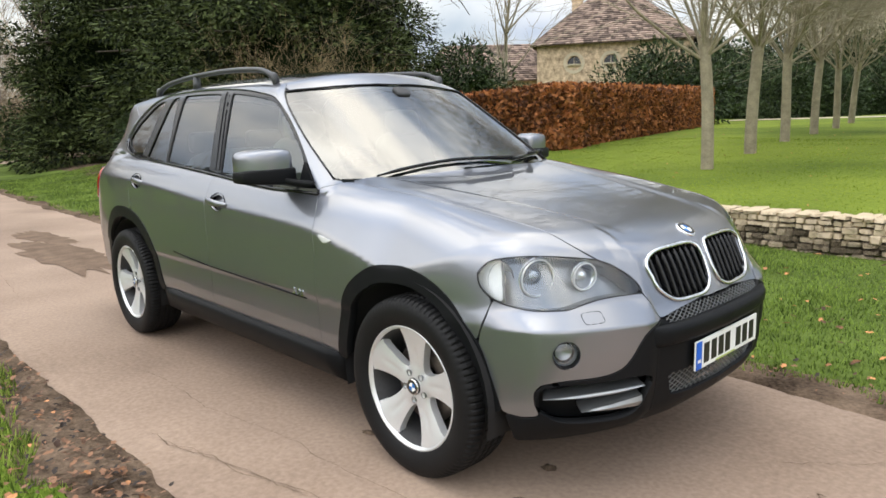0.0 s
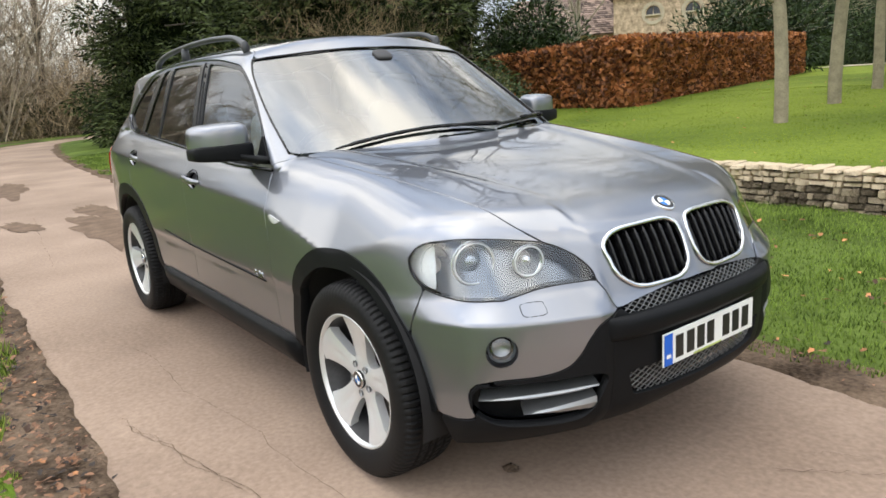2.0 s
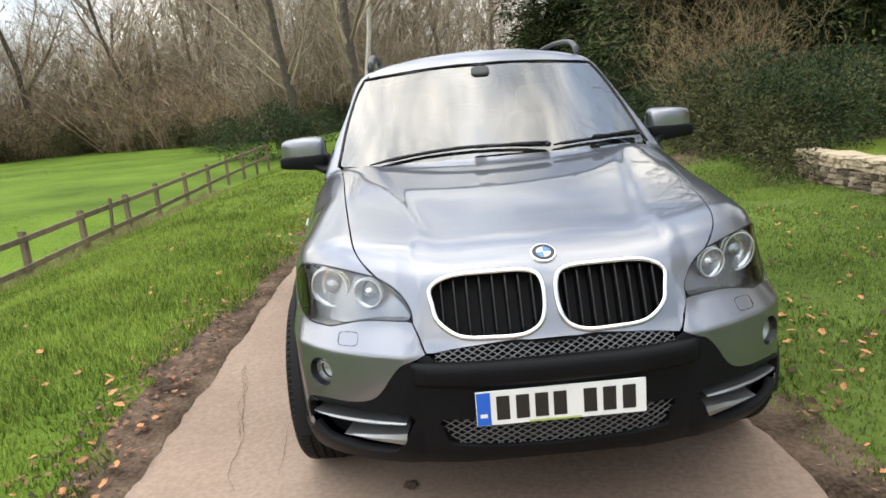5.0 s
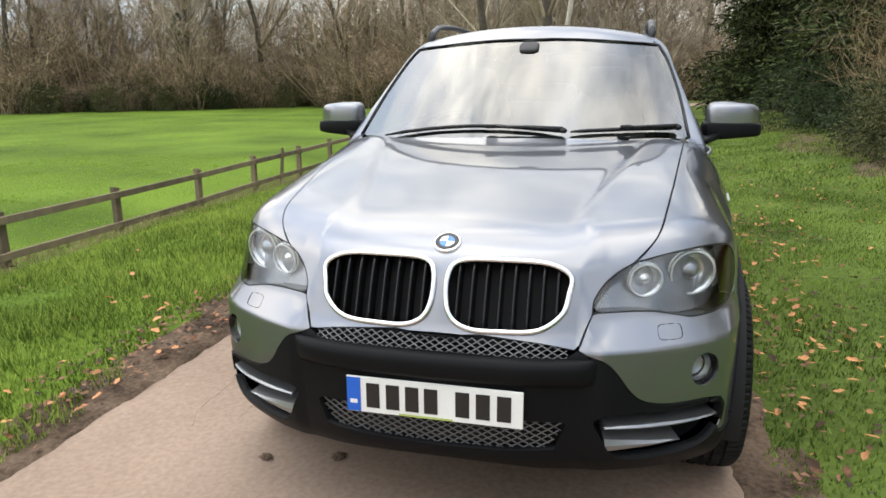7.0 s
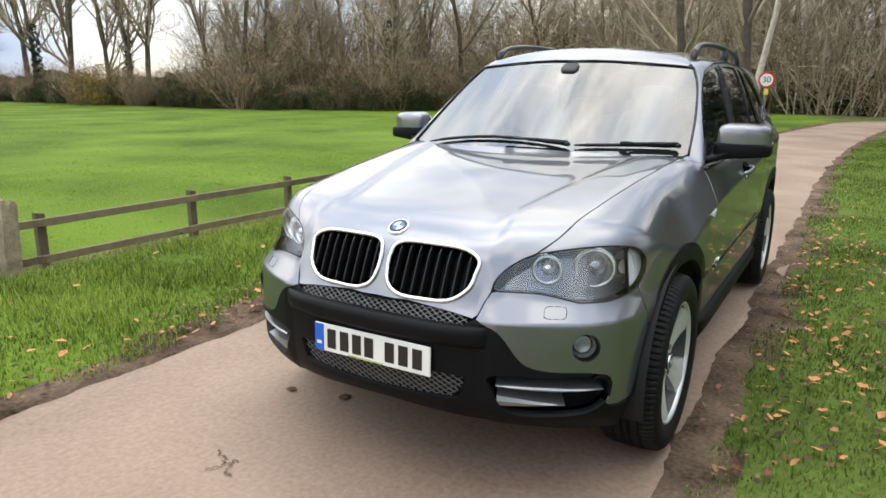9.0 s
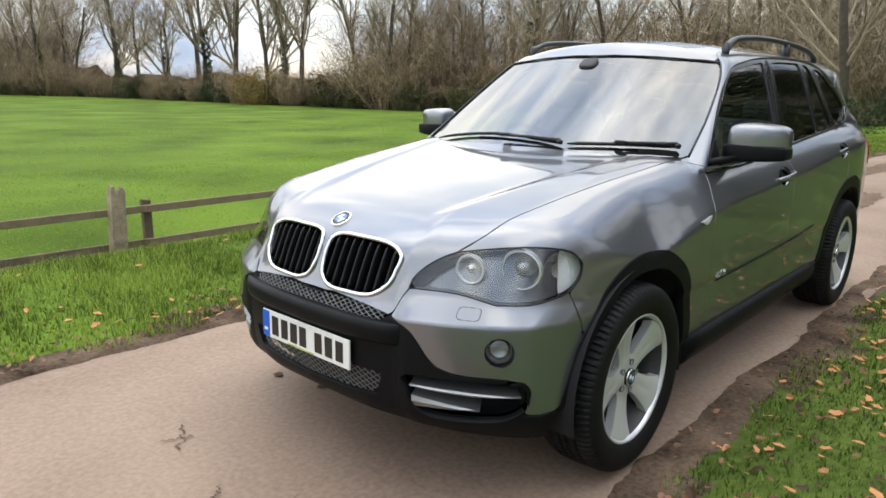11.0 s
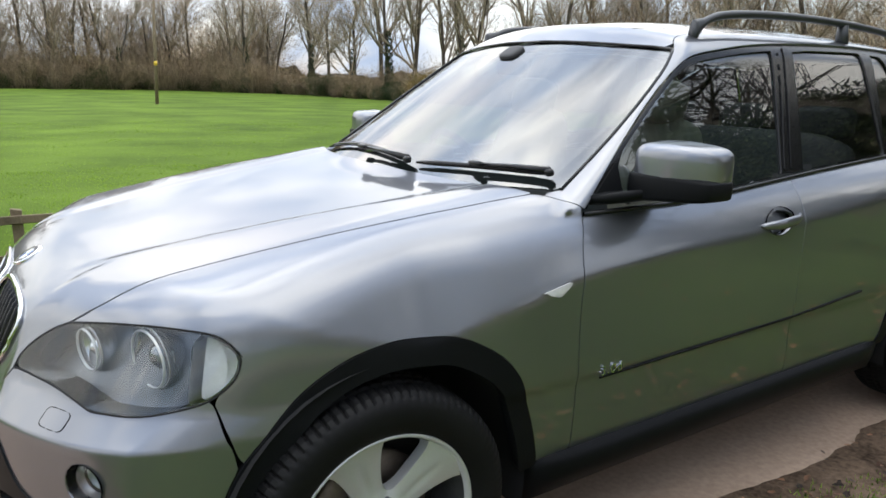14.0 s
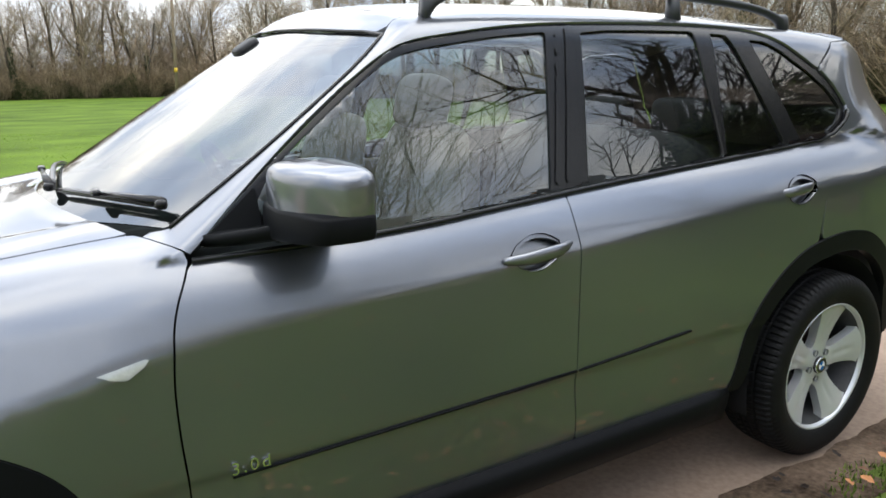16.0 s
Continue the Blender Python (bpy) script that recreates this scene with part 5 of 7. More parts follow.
def shell(d, outer, holes=(), step=0.018, gap=0.0022, lift=0.0, depth=0.014, f=None, offset=0.0, drop=None):
    """Verts, faces and normals of a panel of the body, seen along -d, with a rim that turns inward."""
    f = f or f_body
    d = np.array(d, float); d /= np.linalg.norm(d)
    ex = np.cross((0, 0, 1.0), d); ex /= np.linalg.norm(ex)
    ey = np.cross(d, ex)
    flat = lambda c: [(p @ ex, p @ ey) for p in c]
    pts, faces, rim = clipped_grid(flat(outer), [flat(h) for h in holes], step, gap)
    dep = [p @ d for p in outer]
    t0, t1 = max(dep) + 0.30, min(dep) - 0.30
    base = pts[:, :1] * ex + pts[:, 1:] * ey
    g = lambda t: f(*(base + t[:, None] * d).T) + offset
    n = 44
    a, b = np.full(len(pts), t0), np.full(len(pts), t1)
    done = np.zeros(len(pts), bool)
    prev = np.full(len(pts), t0)
    for k in range(1, n + 1):
        t = np.full(len(pts), t0 + (t1 - t0) * k / n)
        hit = (g(t) < 0) & ~done
        a[hit], b[hit] = prev[hit], t[hit]
        done |= hit
        prev = t
    for _ in range(18):
        c = (a + b) / 2
        neg = g(c) < 0
        b, a = np.where(neg, c, b), np.where(neg, a, c)
    P = base + ((a + b) / 2)[:, None] * d
    keep = done
    N = gradient(f, P)
    P = P + N * lift
    if drop is not None:
        P = P - np.array(drop)
    V, F, NN = list(P), [q for q in faces if all(keep[i] for i in q)], list(N)
    for i, j in rim:
        if not (keep[i] and keep[j]):
            continue
        e = P[j] - P[i]
        m = np.cross(e, N[i]); m /= max(np.linalg.norm(m), 1e-9)
        k = len(V)
        if drop is None:
            V += [P[i], P[j], P[j] - N[j] * depth - m * 0.001, P[i] - N[i] * depth - m * 0.001]
        else:
            out_ = np.array(drop) * 0.97
            V += [P[i], P[j], P[j] + out_, P[i] + out_]
            F.append((k, k + 1, k + 2, k + 3))
            NN += [-m, -m, -m, -m]
            continue
        soft = m * 0.85 + N[i] * 0.5
        NN += [soft, soft, m, m]
        F.append((k + 3, k + 2, k + 1, k))
    return V, F, NN


def panel_mesh(name, data, mat, mirrored=False):
    V, F, N = data
    if mirrored:
        V, N, F = [(v[0], -v[1], v[2]) for v in V], [(v[0], -v[1], v[2]) for v in N], [f[::-1] for f in F]
    me = mesh_of(name, V, F, mat, True)
    me.normals_split_custom_set_from_vertices([tuple(n) for n in N])
    return me


def panel(name, d, outer, mat, parent, label="", both=True, **kw):
    """A body panel on the car's left, and its twin on the right."""
    data = shell(d, outer, **kw)
    made_ = [child(name, panel_mesh(name, data, mat), parent, label)]
    if both:
        made_.append(child(name, panel_mesh(name, data, mat, True), parent, label))
    return made_


def onto(p, d, f=None, lift=0.0):
    """A point moved along d on to the body."""
    f = f or f_body
    p, d = np.array(p, float), np.array(d, float) / np.linalg.norm(d)
    ts = np.linspace(0.5, -0.5, 500)
    v = f(*(p + ts[:, None] * d).T)
    k = int(np.argmax(v < 0))
    q = p + ts[k] * d
    return q + gradient(f, q[None])[0] * lift


def sweep(name, pts, radii, mat, parent, label="", sides=8, both=True, flatten=None):
    out = []
    for s in ((1, -1) if both else (1,)):
        V, F = [], []
        tube(V, F, [(p[0], p[1] * s, p[2]) for p in pts], radii if isinstance(radii, (list, tuple)) else [radii] * len(pts), sides)
        out.append(child(name, mesh_of(name, V, F if s > 0 else F, mat, True), parent, label))
    return out


def seat(c, f=None):
    """A line moved on to the body's surface."""
    f = f or f_body
    P = np.array(c)
    for _ in range(12):
        h = 0.004
        g = np.stack([(f(*(P + h * np.eye(3)[k]).T) - f(*(P - h * np.eye(3)[k]).T)) / (2 * h) for k in range(3)], 1)
        P = P - np.clip((f(*P.T) / np.maximum((g * g).sum(1), 0.05)), -0.03, 0.03)[:, None] * g
    return list(P)


car = thing("car", "grey metallic five-door off-road car parked on the drive", "car")

# lines on the body's left side
BE = curve([(-0.575, 0.735, 1.135), (-0.24, 0.70, 1.10), (0.19, 0.652, 1.035), (0.5, 0.605, 0.957), (0.613, 0.54, 0.897)])
HT = curve([(0.613, 0.54, 0.897), (0.512, 0.686, 0.919), (0.404, 0.79, 0.917), (0.352, 0.826, 0.902), (0.318, 0.848, 0.862)])
HO = curve([(0.318, 0.848, 0.862), (0.335, 0.85, 0.815), (0.385, 0.84, 0.775), (0.45, 0.818, 0.756), (0.53, 0.775, 0.744), (0.605, 0.70, 0.743)])
HB = curve([(0.605, 0.70, 0.743), (0.622, 0.668, 0.753), (0.664, 0.578, 0.771), (0.725, 0.43, 0.772)])
HN = curve([(0.725, 0.43, 0.772), (0.71, 0.43, 0.80), (0.68, 0.457, 0.842), (0.65, 0.495, 0.875), (0.613, 0.54, 0.897)])
NS = curve([(0.725, 0.43, 0.772), (0.764, 0.408, 0.712), (0.785, 0.396, 0.680)])
COWL = curve([(-0.575, 0.735, 1.135), (-0.53, 0.60, 1.14), (-0.45, 0.3, 1.15), (-0.415, 0, 1.155)])
APB = curve([(-0.575, 0.735, 1.135), (-0.61, 0.775, 1.13), (-0.672, 0.857, 1.109)])
DL = curve([(-0.672, 0.857, 1.109), (-0.622, 0.887, 0.99), (-0.603, 0.912, 0.88), (-0.602, 0.925, 0.75), (-0.611, 0.926, 0.60), (-0.612, 0.914, 0.44), (-0.612, 0.9, 0.39)])
ARCH_F = curve([(0.43, 0.84, 0.375), (0.39, 0.857, 0.50), (0.35, 0.866, 0.60), (0.279, 0.875, 0.683), (0.193, 0.88, 0.765), (0.093, 0.89, 0.82), (-0.01, 0.9, 0.845), (-0.10, 0.906, 0.846), (-0.195, 0.914, 0.832), (-0.275, 0.92, 0.795), (-0.345, 0.925, 0.745), (-0.395, 0.926, 0.685), (-0.425, 0.926, 0.61), (-0.461, 0.92, 0.50), (-0.487, 0.9, 0.39)])
ARCH_R = curve([(-2.372, 0.905, 0.39), (-2.40, 0.915, 0.47), (-2.425, 0.925, 0.57), (-2.465, 0.926, 0.67), (-2.566, 0.923, 0.775), (-2.704, 0.917, 0.855), (-2.871, 0.914, 0.89), (-3.0, 0.912, 0.893), (-3.137, 0.912, 0.865), (-3.27, 0.912, 0.78), (-3.36, 0.91, 0.66), (-3.40, 0.90, 0.52), (-3.42, 0.89, 0.40)])
BELT = curve([(-0.672, 0.857, 1.109), (-1.12, 0.858, 1.112), (-1.66, 0.842, 1.154), (-2.375, 0.824, 1.206), (-2.775, 0.815, 1.232), (-2.975, 0.81, 1.247)])
BELT_END = curve([(-2.975, 0.81, 1.247), (-3.06, 0.795, 1.285), (-3.095, 0.778, 1.335)])
DTOP = curve([(-3.095, 0.778, 1.335), (-3.035, 0.745, 1.42), (-2.90, 0.71, 1.515), (-2.70, 0.655, 1.60), (-2.43, 0.64, 1.622), (-1.80, 0.65, 1.615), (-1.42, 0.675, 1.58), (-1.235, 0.693, 1.54), (-1.06, 0.72, 1.43), (-0.87, 0.78, 1.29), (-0.672, 0.857, 1.109)])
SCR_S = curve([(-0.645, 0.765, 1.152), (-0.895, 0.732, 1.322), (-1.125, 0.680, 1.485), (-1.235, 0.632, 1.565)])
SCR_T = curve([(-1.235, 0.632, 1.565), (-1.15, 0.38, 1.60), (-1.105, 0, 1.612)])

for c_ in (BE, HT, HO, HB, HN, NS, DL, ARCH_F, ARCH_R, APB):
    c_[:] = seat(c_)
BELT[:] = seat(BELT, f_low)
for c_ in (BELT_END, DTOP, SCR_S):
    c_[:] = seat(c_, f_up)

k_ = next(i for i, p in enumerate(ARCH_F) if p[0] <= 0.345)
arch_front, arch_rest = ARCH_F[:k_ + 1], ARCH_F[k_:]
SEAM = [HO[14], seat([(0.35, 0.868, 0.66)])[0], arch_rest[0]]

# kidney openings
KID = curve([(0.729, 0.020, 0.852), (0.701, 0.055, 0.893), (0.693, 0.18, 0.899), (0.687, 0.305, 0.893), (0.692, 0.366, 0.862), (0.715, 0.364, 0.815), (0.747, 0.348, 0.768), (0.780, 0.285, 0.728), (0.795, 0.18, 0.722), (0.795, 0.085, 0.725), (0.776, 0.030, 0.762)], 5, True)
nose_low = curve([(0.785, 0.396, 0.680), (0.792, 0.25, 0.694), (0.797, 0, 0.700)])
half = BE[:-1] + back(HN)[:-1] + NS[:-1] + nose_low
full = back(COWL)[:-1] + half[:-1] + mirror(back(half))[:-1] + mirror(COWL)[:-1]
panel("bonnet", (0.8, 0, 0.75), full, PAINT, car, both=False, holes=[KID, mirror(KID)], step=0.017)

# wings, doors, quarters
panel("front_wing", (0.35, 1.0, 0.62), loop(back(BE), APB, DL, [DL[-1], ARCH_F[-1]], back(arch_rest), back(SEAM)[:2] + [HO[14]], back(HO[:15]), back(HT)), PAINT, car, step=0.017)
B_LOW = [np.array(p) for p in ((-1.690, 0.842, 1.156), (-1.674, 0.897, 1.01), (-1.673, 0.926, 0.64), (-1.685, 0.92, 0.50), (-1.69, 0.9, 0.405))]
BL = curve(B_LOW)
SILL_F, SILL_R = [DL[-1], BL[-1]], [BL[-1], ARCH_R[0]]
belt_f = [p for p in BELT if p[0] > -1.68] + [BL[0]]
TRAIL = curve([(-2.755, 0.816, 1.231), (-2.80, 0.85, 1.16), (-2.817, 0.872, 1.108), (-2.80, 0.9, 1.0), (-2.785, 0.914, 0.876)])
belt_r = [BL[0]] + [p for p in BELT if -2.74 < p[0] < -1.70] + [TRAIL[0]]
belt_q = [TRAIL[0]] + [p for p in BELT if p[0] < -2.77]
arch_d = [p for p in ARCH_R if p[0] > -2.78] + [TRAIL[-1]]
arch_q = [TRAIL[-1]] + [p for p in ARCH_R if p[0] < -2.79]
BOWL_F = curve([(-1.445, 0.9, 1.0), (-1.50, 0.9, 1.035), (-1.56, 0.9, 1.04), (-1.61, 0.9, 1.01), (-1.55, 0.9, 0.965), (-1.49, 0.9, 0.965)], 5, True)
BOWL_R = [p + np.array((-1.135, -0.03, 0.062)) for p in BOWL_F]
doors_f = panel("front_door", (0, 1, 0.12), loop(belt_f, BL, back(SILL_F), back(DL)), PAINT, car, holes=[BOWL_F], f=f_low)
doors_r = panel("rear_door", (0, 1, 0.12), loop(belt_r, TRAIL, back(arch_d), back(SILL_R), back(BL)), PAINT, car, holes=[BOWL_R], f=f_low)
TAILEDGE = curve([(-3.36, 0.60, 1.575), (-3.50, 0.64, 1.35), (-3.66, 0.70, 1.15), (-3.78, 0.74, 0.90), (-3.80, 0.74, 0.60), (-3.78, 0.74, 0.38)])
TAILEDGE[:] = seat(TAILEDGE)
ROOFQ = [np.array(p) for p in ((-3.095, 0.778, 1.335), (-3.035, 0.745, 1.42), (-2.97, 0.725, 1.48), (-3.12, 0.67, 1.57), (-3.36, 0.60, 1.575))]
ROOFQ = seat(ROOFQ)
TAILEDGE[0] = ROOFQ[-1]
panel("rear_quarter", (-0.45, 1, 0.25), loop(belt_q, BELT_END, ROOFQ, TAILEDGE, [TAILEDGE[-1], ARCH_R[-1]], back(arch_q)), PAINT, car)
# pillars and roof sides
RAILINE = curve([(-1.235, 0.632, 1.565), (-1.31, 0.585, 1.635), (-1.6, 0.555, 1.665), (-2.3, 0.55, 1.675), (-2.9, 0.55, 1.655), (-3.36, 0.50, 1.61)])
RAILINE[:] = seat(RAILINE)
RAILINE[0] = SCR_S[-1]
dtop_f = [p for p in back(DTOP)]
dtop_roof = [p for p in dtop_f if p[0] > -2.98] + [ROOFQ[2]]
panel("roof_side", (0.12, 1, 0.75), loop(APB[-1:] + [], dtop_roof + [ROOFQ[3]], [ROOFQ[3], ROOFQ[4], RAILINE[-1]], back(RAILINE), back(SCR_S), [SCR_S[0], APB[0]], APB), PAINT, car, gap=0.0012)
roofpoly = RAILINE[:-1] + [RAILINE[-1], np.array((-3.50, 0.3, 1.63)), np.array((-3.52, 0, 1.64)), np.array((-3.50, -0.3, 1.63))] + mirror(back(RAILINE)) + mirror(SCR_T)[:-1] + back(SCR_T)[:-1]
SUN = [np.array(p) for p in ((-1.28, 0.46, 1.66), (-2.60, 0.46, 1.69), (-2.60, -0.46, 1.69), (-1.28, -0.46, 1.66))]
SUN = [q for a, b in zip(SUN, SUN[1:] + SUN[:1]) for q in (a * 0.97 + b * 0.03, a * 0.5 + b * 0.5, a * 0.03 + b * 0.97)]
panel("roof", (0, 0.001, 1), roofpoly, PAINT, car, both=False, holes=[SUN], step=0.03)
panel("sunroof", (0, 0.001, 1), SUN, PRIVACY, car, "dark tinted panoramic glass roof", both=False, step=0.05)
# tail
tailpoly = [TAILEDGE[0]] + TAILEDGE[1:] + mirror(back(TAILEDGE))
panel("tailgate", (-1, 0.001, 0.2), tailpoly, PAINT, car, both=False, step=0.04)
roof_end = [np.array(p) for p in ((-3.36, 0.58, 1.56), (-3.37, 0.50, 1.60), (-3.48, 0.3, 1.63), (-3.48, -0.3, 1.63), (-3.37, -0.50, 1.60), (-3.36, -0.58, 1.56), (-3.46, -0.54, 1.5), (-3.60, 0, 1.6), (-3.46, 0.54, 1.5))]
panel("spoiler", (-0.4, 0.001, 1), roof_end, PAINT, car, both=False, step=0.04, lift=0.006)
panel("tail_lamp", (-0.7, 1, 0), curve([(-3.50, 0.84, 1.11), (-3.70, 0.76, 1.14), (-3.85, 0.65, 1.09), (-3.88, 0.62, 0.95), (-3.78, 0.78, 0.88), (-3.58, 0.86, 0.94)], 4, True), RED, car, "red tail lamp", lift=0.008)

# glass
panel("windscreen", (0.55, 0.001, 0.83), loop([APB[0] * 0 + SCR_S[0]] + SCR_S[1:], SCR_T + [], mirror(back(SCR_T)), mirror(back(SCR_S)), [mirror(SCR_S)[0], np.array((-0.44, -0.4, 1.12)), np.array((-0.36, 0, 1.13)), np.array((-0.44, 0.4, 1.12)), SCR_S[0]]), WINDSCREEN, car, both=False, f=f_up, lift=-0.004, step=0.03, depth=0.006)
seal_line = [onto(p, (0.55, 0, 0.83), f=f_up, lift=0.001) for p in SCR_S[::2]] + [onto(p, (0.55, 0, 0.83), f=f_up, lift=0.001) for p in SCR_T[::2]]
sweep("windscreen_seal", seal_line, 0.0055, TRIM, car, "black rubber windscreen seal", 6)
BP_F = [np.array(p) for p in ((-1.660, 0.842, 1.157), (-1.782, 0.665, 1.603))]
BP_R = [np.array(p) for p in ((-1.760, 0.836, 1.17), (-1.848, 0.655, 1.611))]
CP_F = [np.array(p) for p in ((-2.375, 0.82, 1.212), (-2.43, 0.64, 1.618))]
QP_F = [np.array(p) for p in ((-2.775, 0.806, 1.245), (-2.60, 0.65, 1.608))]
RP_R = [np.array(p) for p in ((-2.70, 0.806, 1.237), (-2.53, 0.645, 1.614))]

for p_ in (BP_F[0], BP_R[0], CP_F[0], QP_F[0], RP_R[0]):
    p_[2] = np.interp(-p_[0], [-q[0] for q in BELT], [q[2] for q in BELT])


def between(c, a, b):
    return [p for p in c if min(a, b) < p[0] < max(a, b)]


up = np.array((0, 0, 0.010))
lowb = lambda a, b: [p + up for p in between(BELT, a, b)]
topb = lambda a, b: [p - up * 1.6 for p in between(DTOP, a, b)]
panel("front_door_glass", (0, 1, 0.3), loop([p + up for p in BELT if -1.655 < p[0] < -0.80] + [BP_F[0] + up], [BP_F[0] + up, BP_F[1] - up], topb(-1.778, -0.78) + [np.array((-0.80, 0.83, 1.20))], [np.array((-0.80, 0.83, 1.20)), np.array((-0.80, 0.83, 1.125))]), SIDEGLASS, car, f=f_up, lift=-0.016, gap=0.0, step=0.03, depth=0.004)
panel("rear_door_glass", (0, 1, 0.3), loop([BP_R[0] + up] + lowb(-2.37, -1.78) + [CP_F[0] + up], [CP_F[0] + up, CP_F[1] - up], topb(-2.42, -1.85) + [BP_R[1] - up], [BP_R[1] - up, BP_R[0] + up]), PRIVACY, car, f=f_up, lift=-0.016, gap=0.0, step=0.03, depth=0.004)
panel("rear_door_quarterlight", (0, 1, 0.3), loop([CP_F[0] + up] + lowb(-2.69, -2.40) + [RP_R[0] + up], [RP_R[0] + up, RP_R[1] - up], topb(-2.52, -2.45) + [CP_F[1] - up], [CP_F[1] - up, CP_F[0] + up]), PRIVACY, car, f=f_up, lift=-0.016, gap=0.0, step=0.03, depth=0.004)
panel("rear_quarter_glass", (0, 1, 0.3), loop([QP_F[0] + up] + lowb(-2.97, -2.79) + [BELT[-1] + up], [p + up * np.array((1, 1, 0.6)) + np.array((0.012, 0, 0)) for p in BELT_END], [p + np.array((0.012, 0, -0.012)) for p in between(DTOP, -3.09, -2.62)], [QP_F[1] - up, QP_F[0] + up]), PRIVACY, car, f=f_up, lift=-0.016, gap=0.0, step=0.03, depth=0.004)
# black window frame behind the glass edges and on the pillars
dlo = loop(BELT, BELT_END, DTOP)
hole_f = loop([p + up * 1.8 for p in BELT if -1.635 < p[0] < -0.83] + [BP_F[0] + up * 1.8 + np.array((0.02, 0, 0))], [BP_F[0] + up * 1.8 + np.array((0.02, 0, 0)), BP_F[1] - up * 2.6 + np.array((0.02, 0, 0))], [p - up * 3.0 for p in between(DTOP, -1.755, -0.86)] + [np.array((-0.83, 0.83, 1.20))], [np.array((-0.83, 0.83, 1.20)), np.array((-0.83, 0.83, 1.13))])
hole_r = loop([BP_R[0] + up * 1.8 + np.array((-0.02, 0, 0))] + [p + up * 0.8 for p in lowb(-2.35, -1.80)] + [CP_F[0] + up * 1.8 + np.array((0.008, 0, 0))], [CP_F[0] + up * 1.8 + np.array((0.008, 0, 0)), CP_F[1] - up * 3], [p - up * 1.4 for p in topb(-2.40, -1.88)], [BP_R[1] - up * 3 + np.array((-0.02, 0, 0)), BP_R[0] + up * 1.8 + np.array((-0.02, 0, 0))])
hole_q = loop([CP_F[0] + up * 1.8 + np.array((-0.012, 0, 0)), RP_R[0] + up * 2 + np.array((0.012, 0, 0))], [RP_R[0] + up * 2 + np.array((0.012, 0, 0)), RP_R[1] - up * 3 + np.array((0.012, 0, 0))], [RP_R[1] - up * 3 + np.array((0.012, 0, 0)), CP_F[1] - up * 3 + np.array((-0.012, 0, 0))], [CP_F[1] - up * 3 + np.array((-0.012, 0, 0)), CP_F[0] + up * 1.8 + np.array((-0.012, 0, 0))])
hole_s = loop([QP_F[0] + up * 2 + np.array((-0.012, 0, 0))] + [p + up for p in lowb(-2.95, -2.82)] + [BELT[-1] + up * 2], [p + np.array((0.03, 0, 0.01)) for p in BELT_END], [p + np.array((0.03, 0, -0.03)) for p in between(DTOP, -3.08, -2.68)], [QP_F[1] - up * 4 + np.array((-0.03, 0, 0)), QP_F[0] + up * 2 + np.array((-0.012, 0, 0))])
panel("window_frame", (0, 1, 0.3), dlo, TRIM, car, "gloss black window surround", gap=0.003, f=f_up, lift=-0.008, step=0.013, holes=[hole_f, hole_r, hole_q, hole_s])
sweep("belt_strip", [onto(p, (0, 1, 0), lift=0.004) for p in BELT[::3]] + [onto(p, (0, 1, 0), f=f_up, lift=0.004) for p in BELT_END[::3]], 0.0075, TRIM, car, "black strip under the windows", 6)
panel("mirror_base_trim", (0, 1, 0.3), loop([np.array((-0.672, 0.857, 1.112)), np.array((-0.83, 0.85, 1.115))], [np.array((-0.83, 0.85, 1.115)), np.array((-0.83, 0.83, 1.245))], [np.array((-0.83, 0.83, 1.245)), np.array((-0.672, 0.857, 1.112))]), PLASTIC, car, f=f_up, lift=0.004, step=0.03)
# pillar covers beside the door gap
for lo_, hi_ in ((np.array((-1.655, 0.842, 1.157)), np.array((-1.687, 0.842, 1.16))), (np.array((-1.694, 0.842, 1.16)), np.array((-1.755, 0.836, 1.17)))):
    sh = np.array((-0.115, -0.18, 0.445))
    sh2 = np.array((-0.085, -0.182, 0.44))
    panel("pillar_cover", (0, 1, 0.3), [lo_ + up, hi_ + up, hi_ + sh2, lo_ + sh], TRIM, car, "gloss black pillar cover", f=f_up, lift=-0.003, step=0.011, gap=0.001, depth=0.006)

# lower black sills and wheel-arch lips
V, F = [], []
ledge_xs = np.linspace(-0.485, -2.385, 24)
for x in ledge_xs:
    k = min(1.0, (abs(x + 0.485) + 0.004) / 0.10, (abs(x + 2.385) + 0.004) / 0.10)
    rise = 0.012 * (-x - 0.5) / 1.9
    for y, z in ((0.868, 0.418), (0.893, 0.410), (0.905 + 0.020 * k, 0.394), (0.909 + 0.022 * k, 0.378), (0.905 + 0.020 * k, 0.335), (0.888, 0.272), (0.845, 0.240), (0.78, 0.245)):
        V.append((x, y, z + rise))
n = len(ledge_xs)
F = [(i * 8 + k, (i + 1) * 8 + k, (i + 1) * 8 + k + 1, i * 8 + k + 1) for i in range(n - 1) for k in range(7)]
F += [tuple(range(8)), tuple(range(n * 8 - 1, n * 8 - 9, -1))]
for s in (1, -1):
    child("sill", mesh_of("sill", [(v[0], v[1] * s, v[2]) for v in V], F if s > 0 else [f[::-1] for f in F], PLASTIC, True), car, "black plastic sill with a ledge")


def arch_lip(line, cx, cz, name):
    inner = [np.array((cx + (p[0] - cx) * 0.865, p[1], cz + (p[2] - cz) * 0.865)) for p in line]
    panel(name, (0, 1, 0.05), loop(line, [line[-1], inner[-1]], back(inner), [inner[0], line[0]]), PLASTIC, car, "black plastic wheel-arch lip", gap=0.0, lift=0.004, depth=0.04, step=0.014)


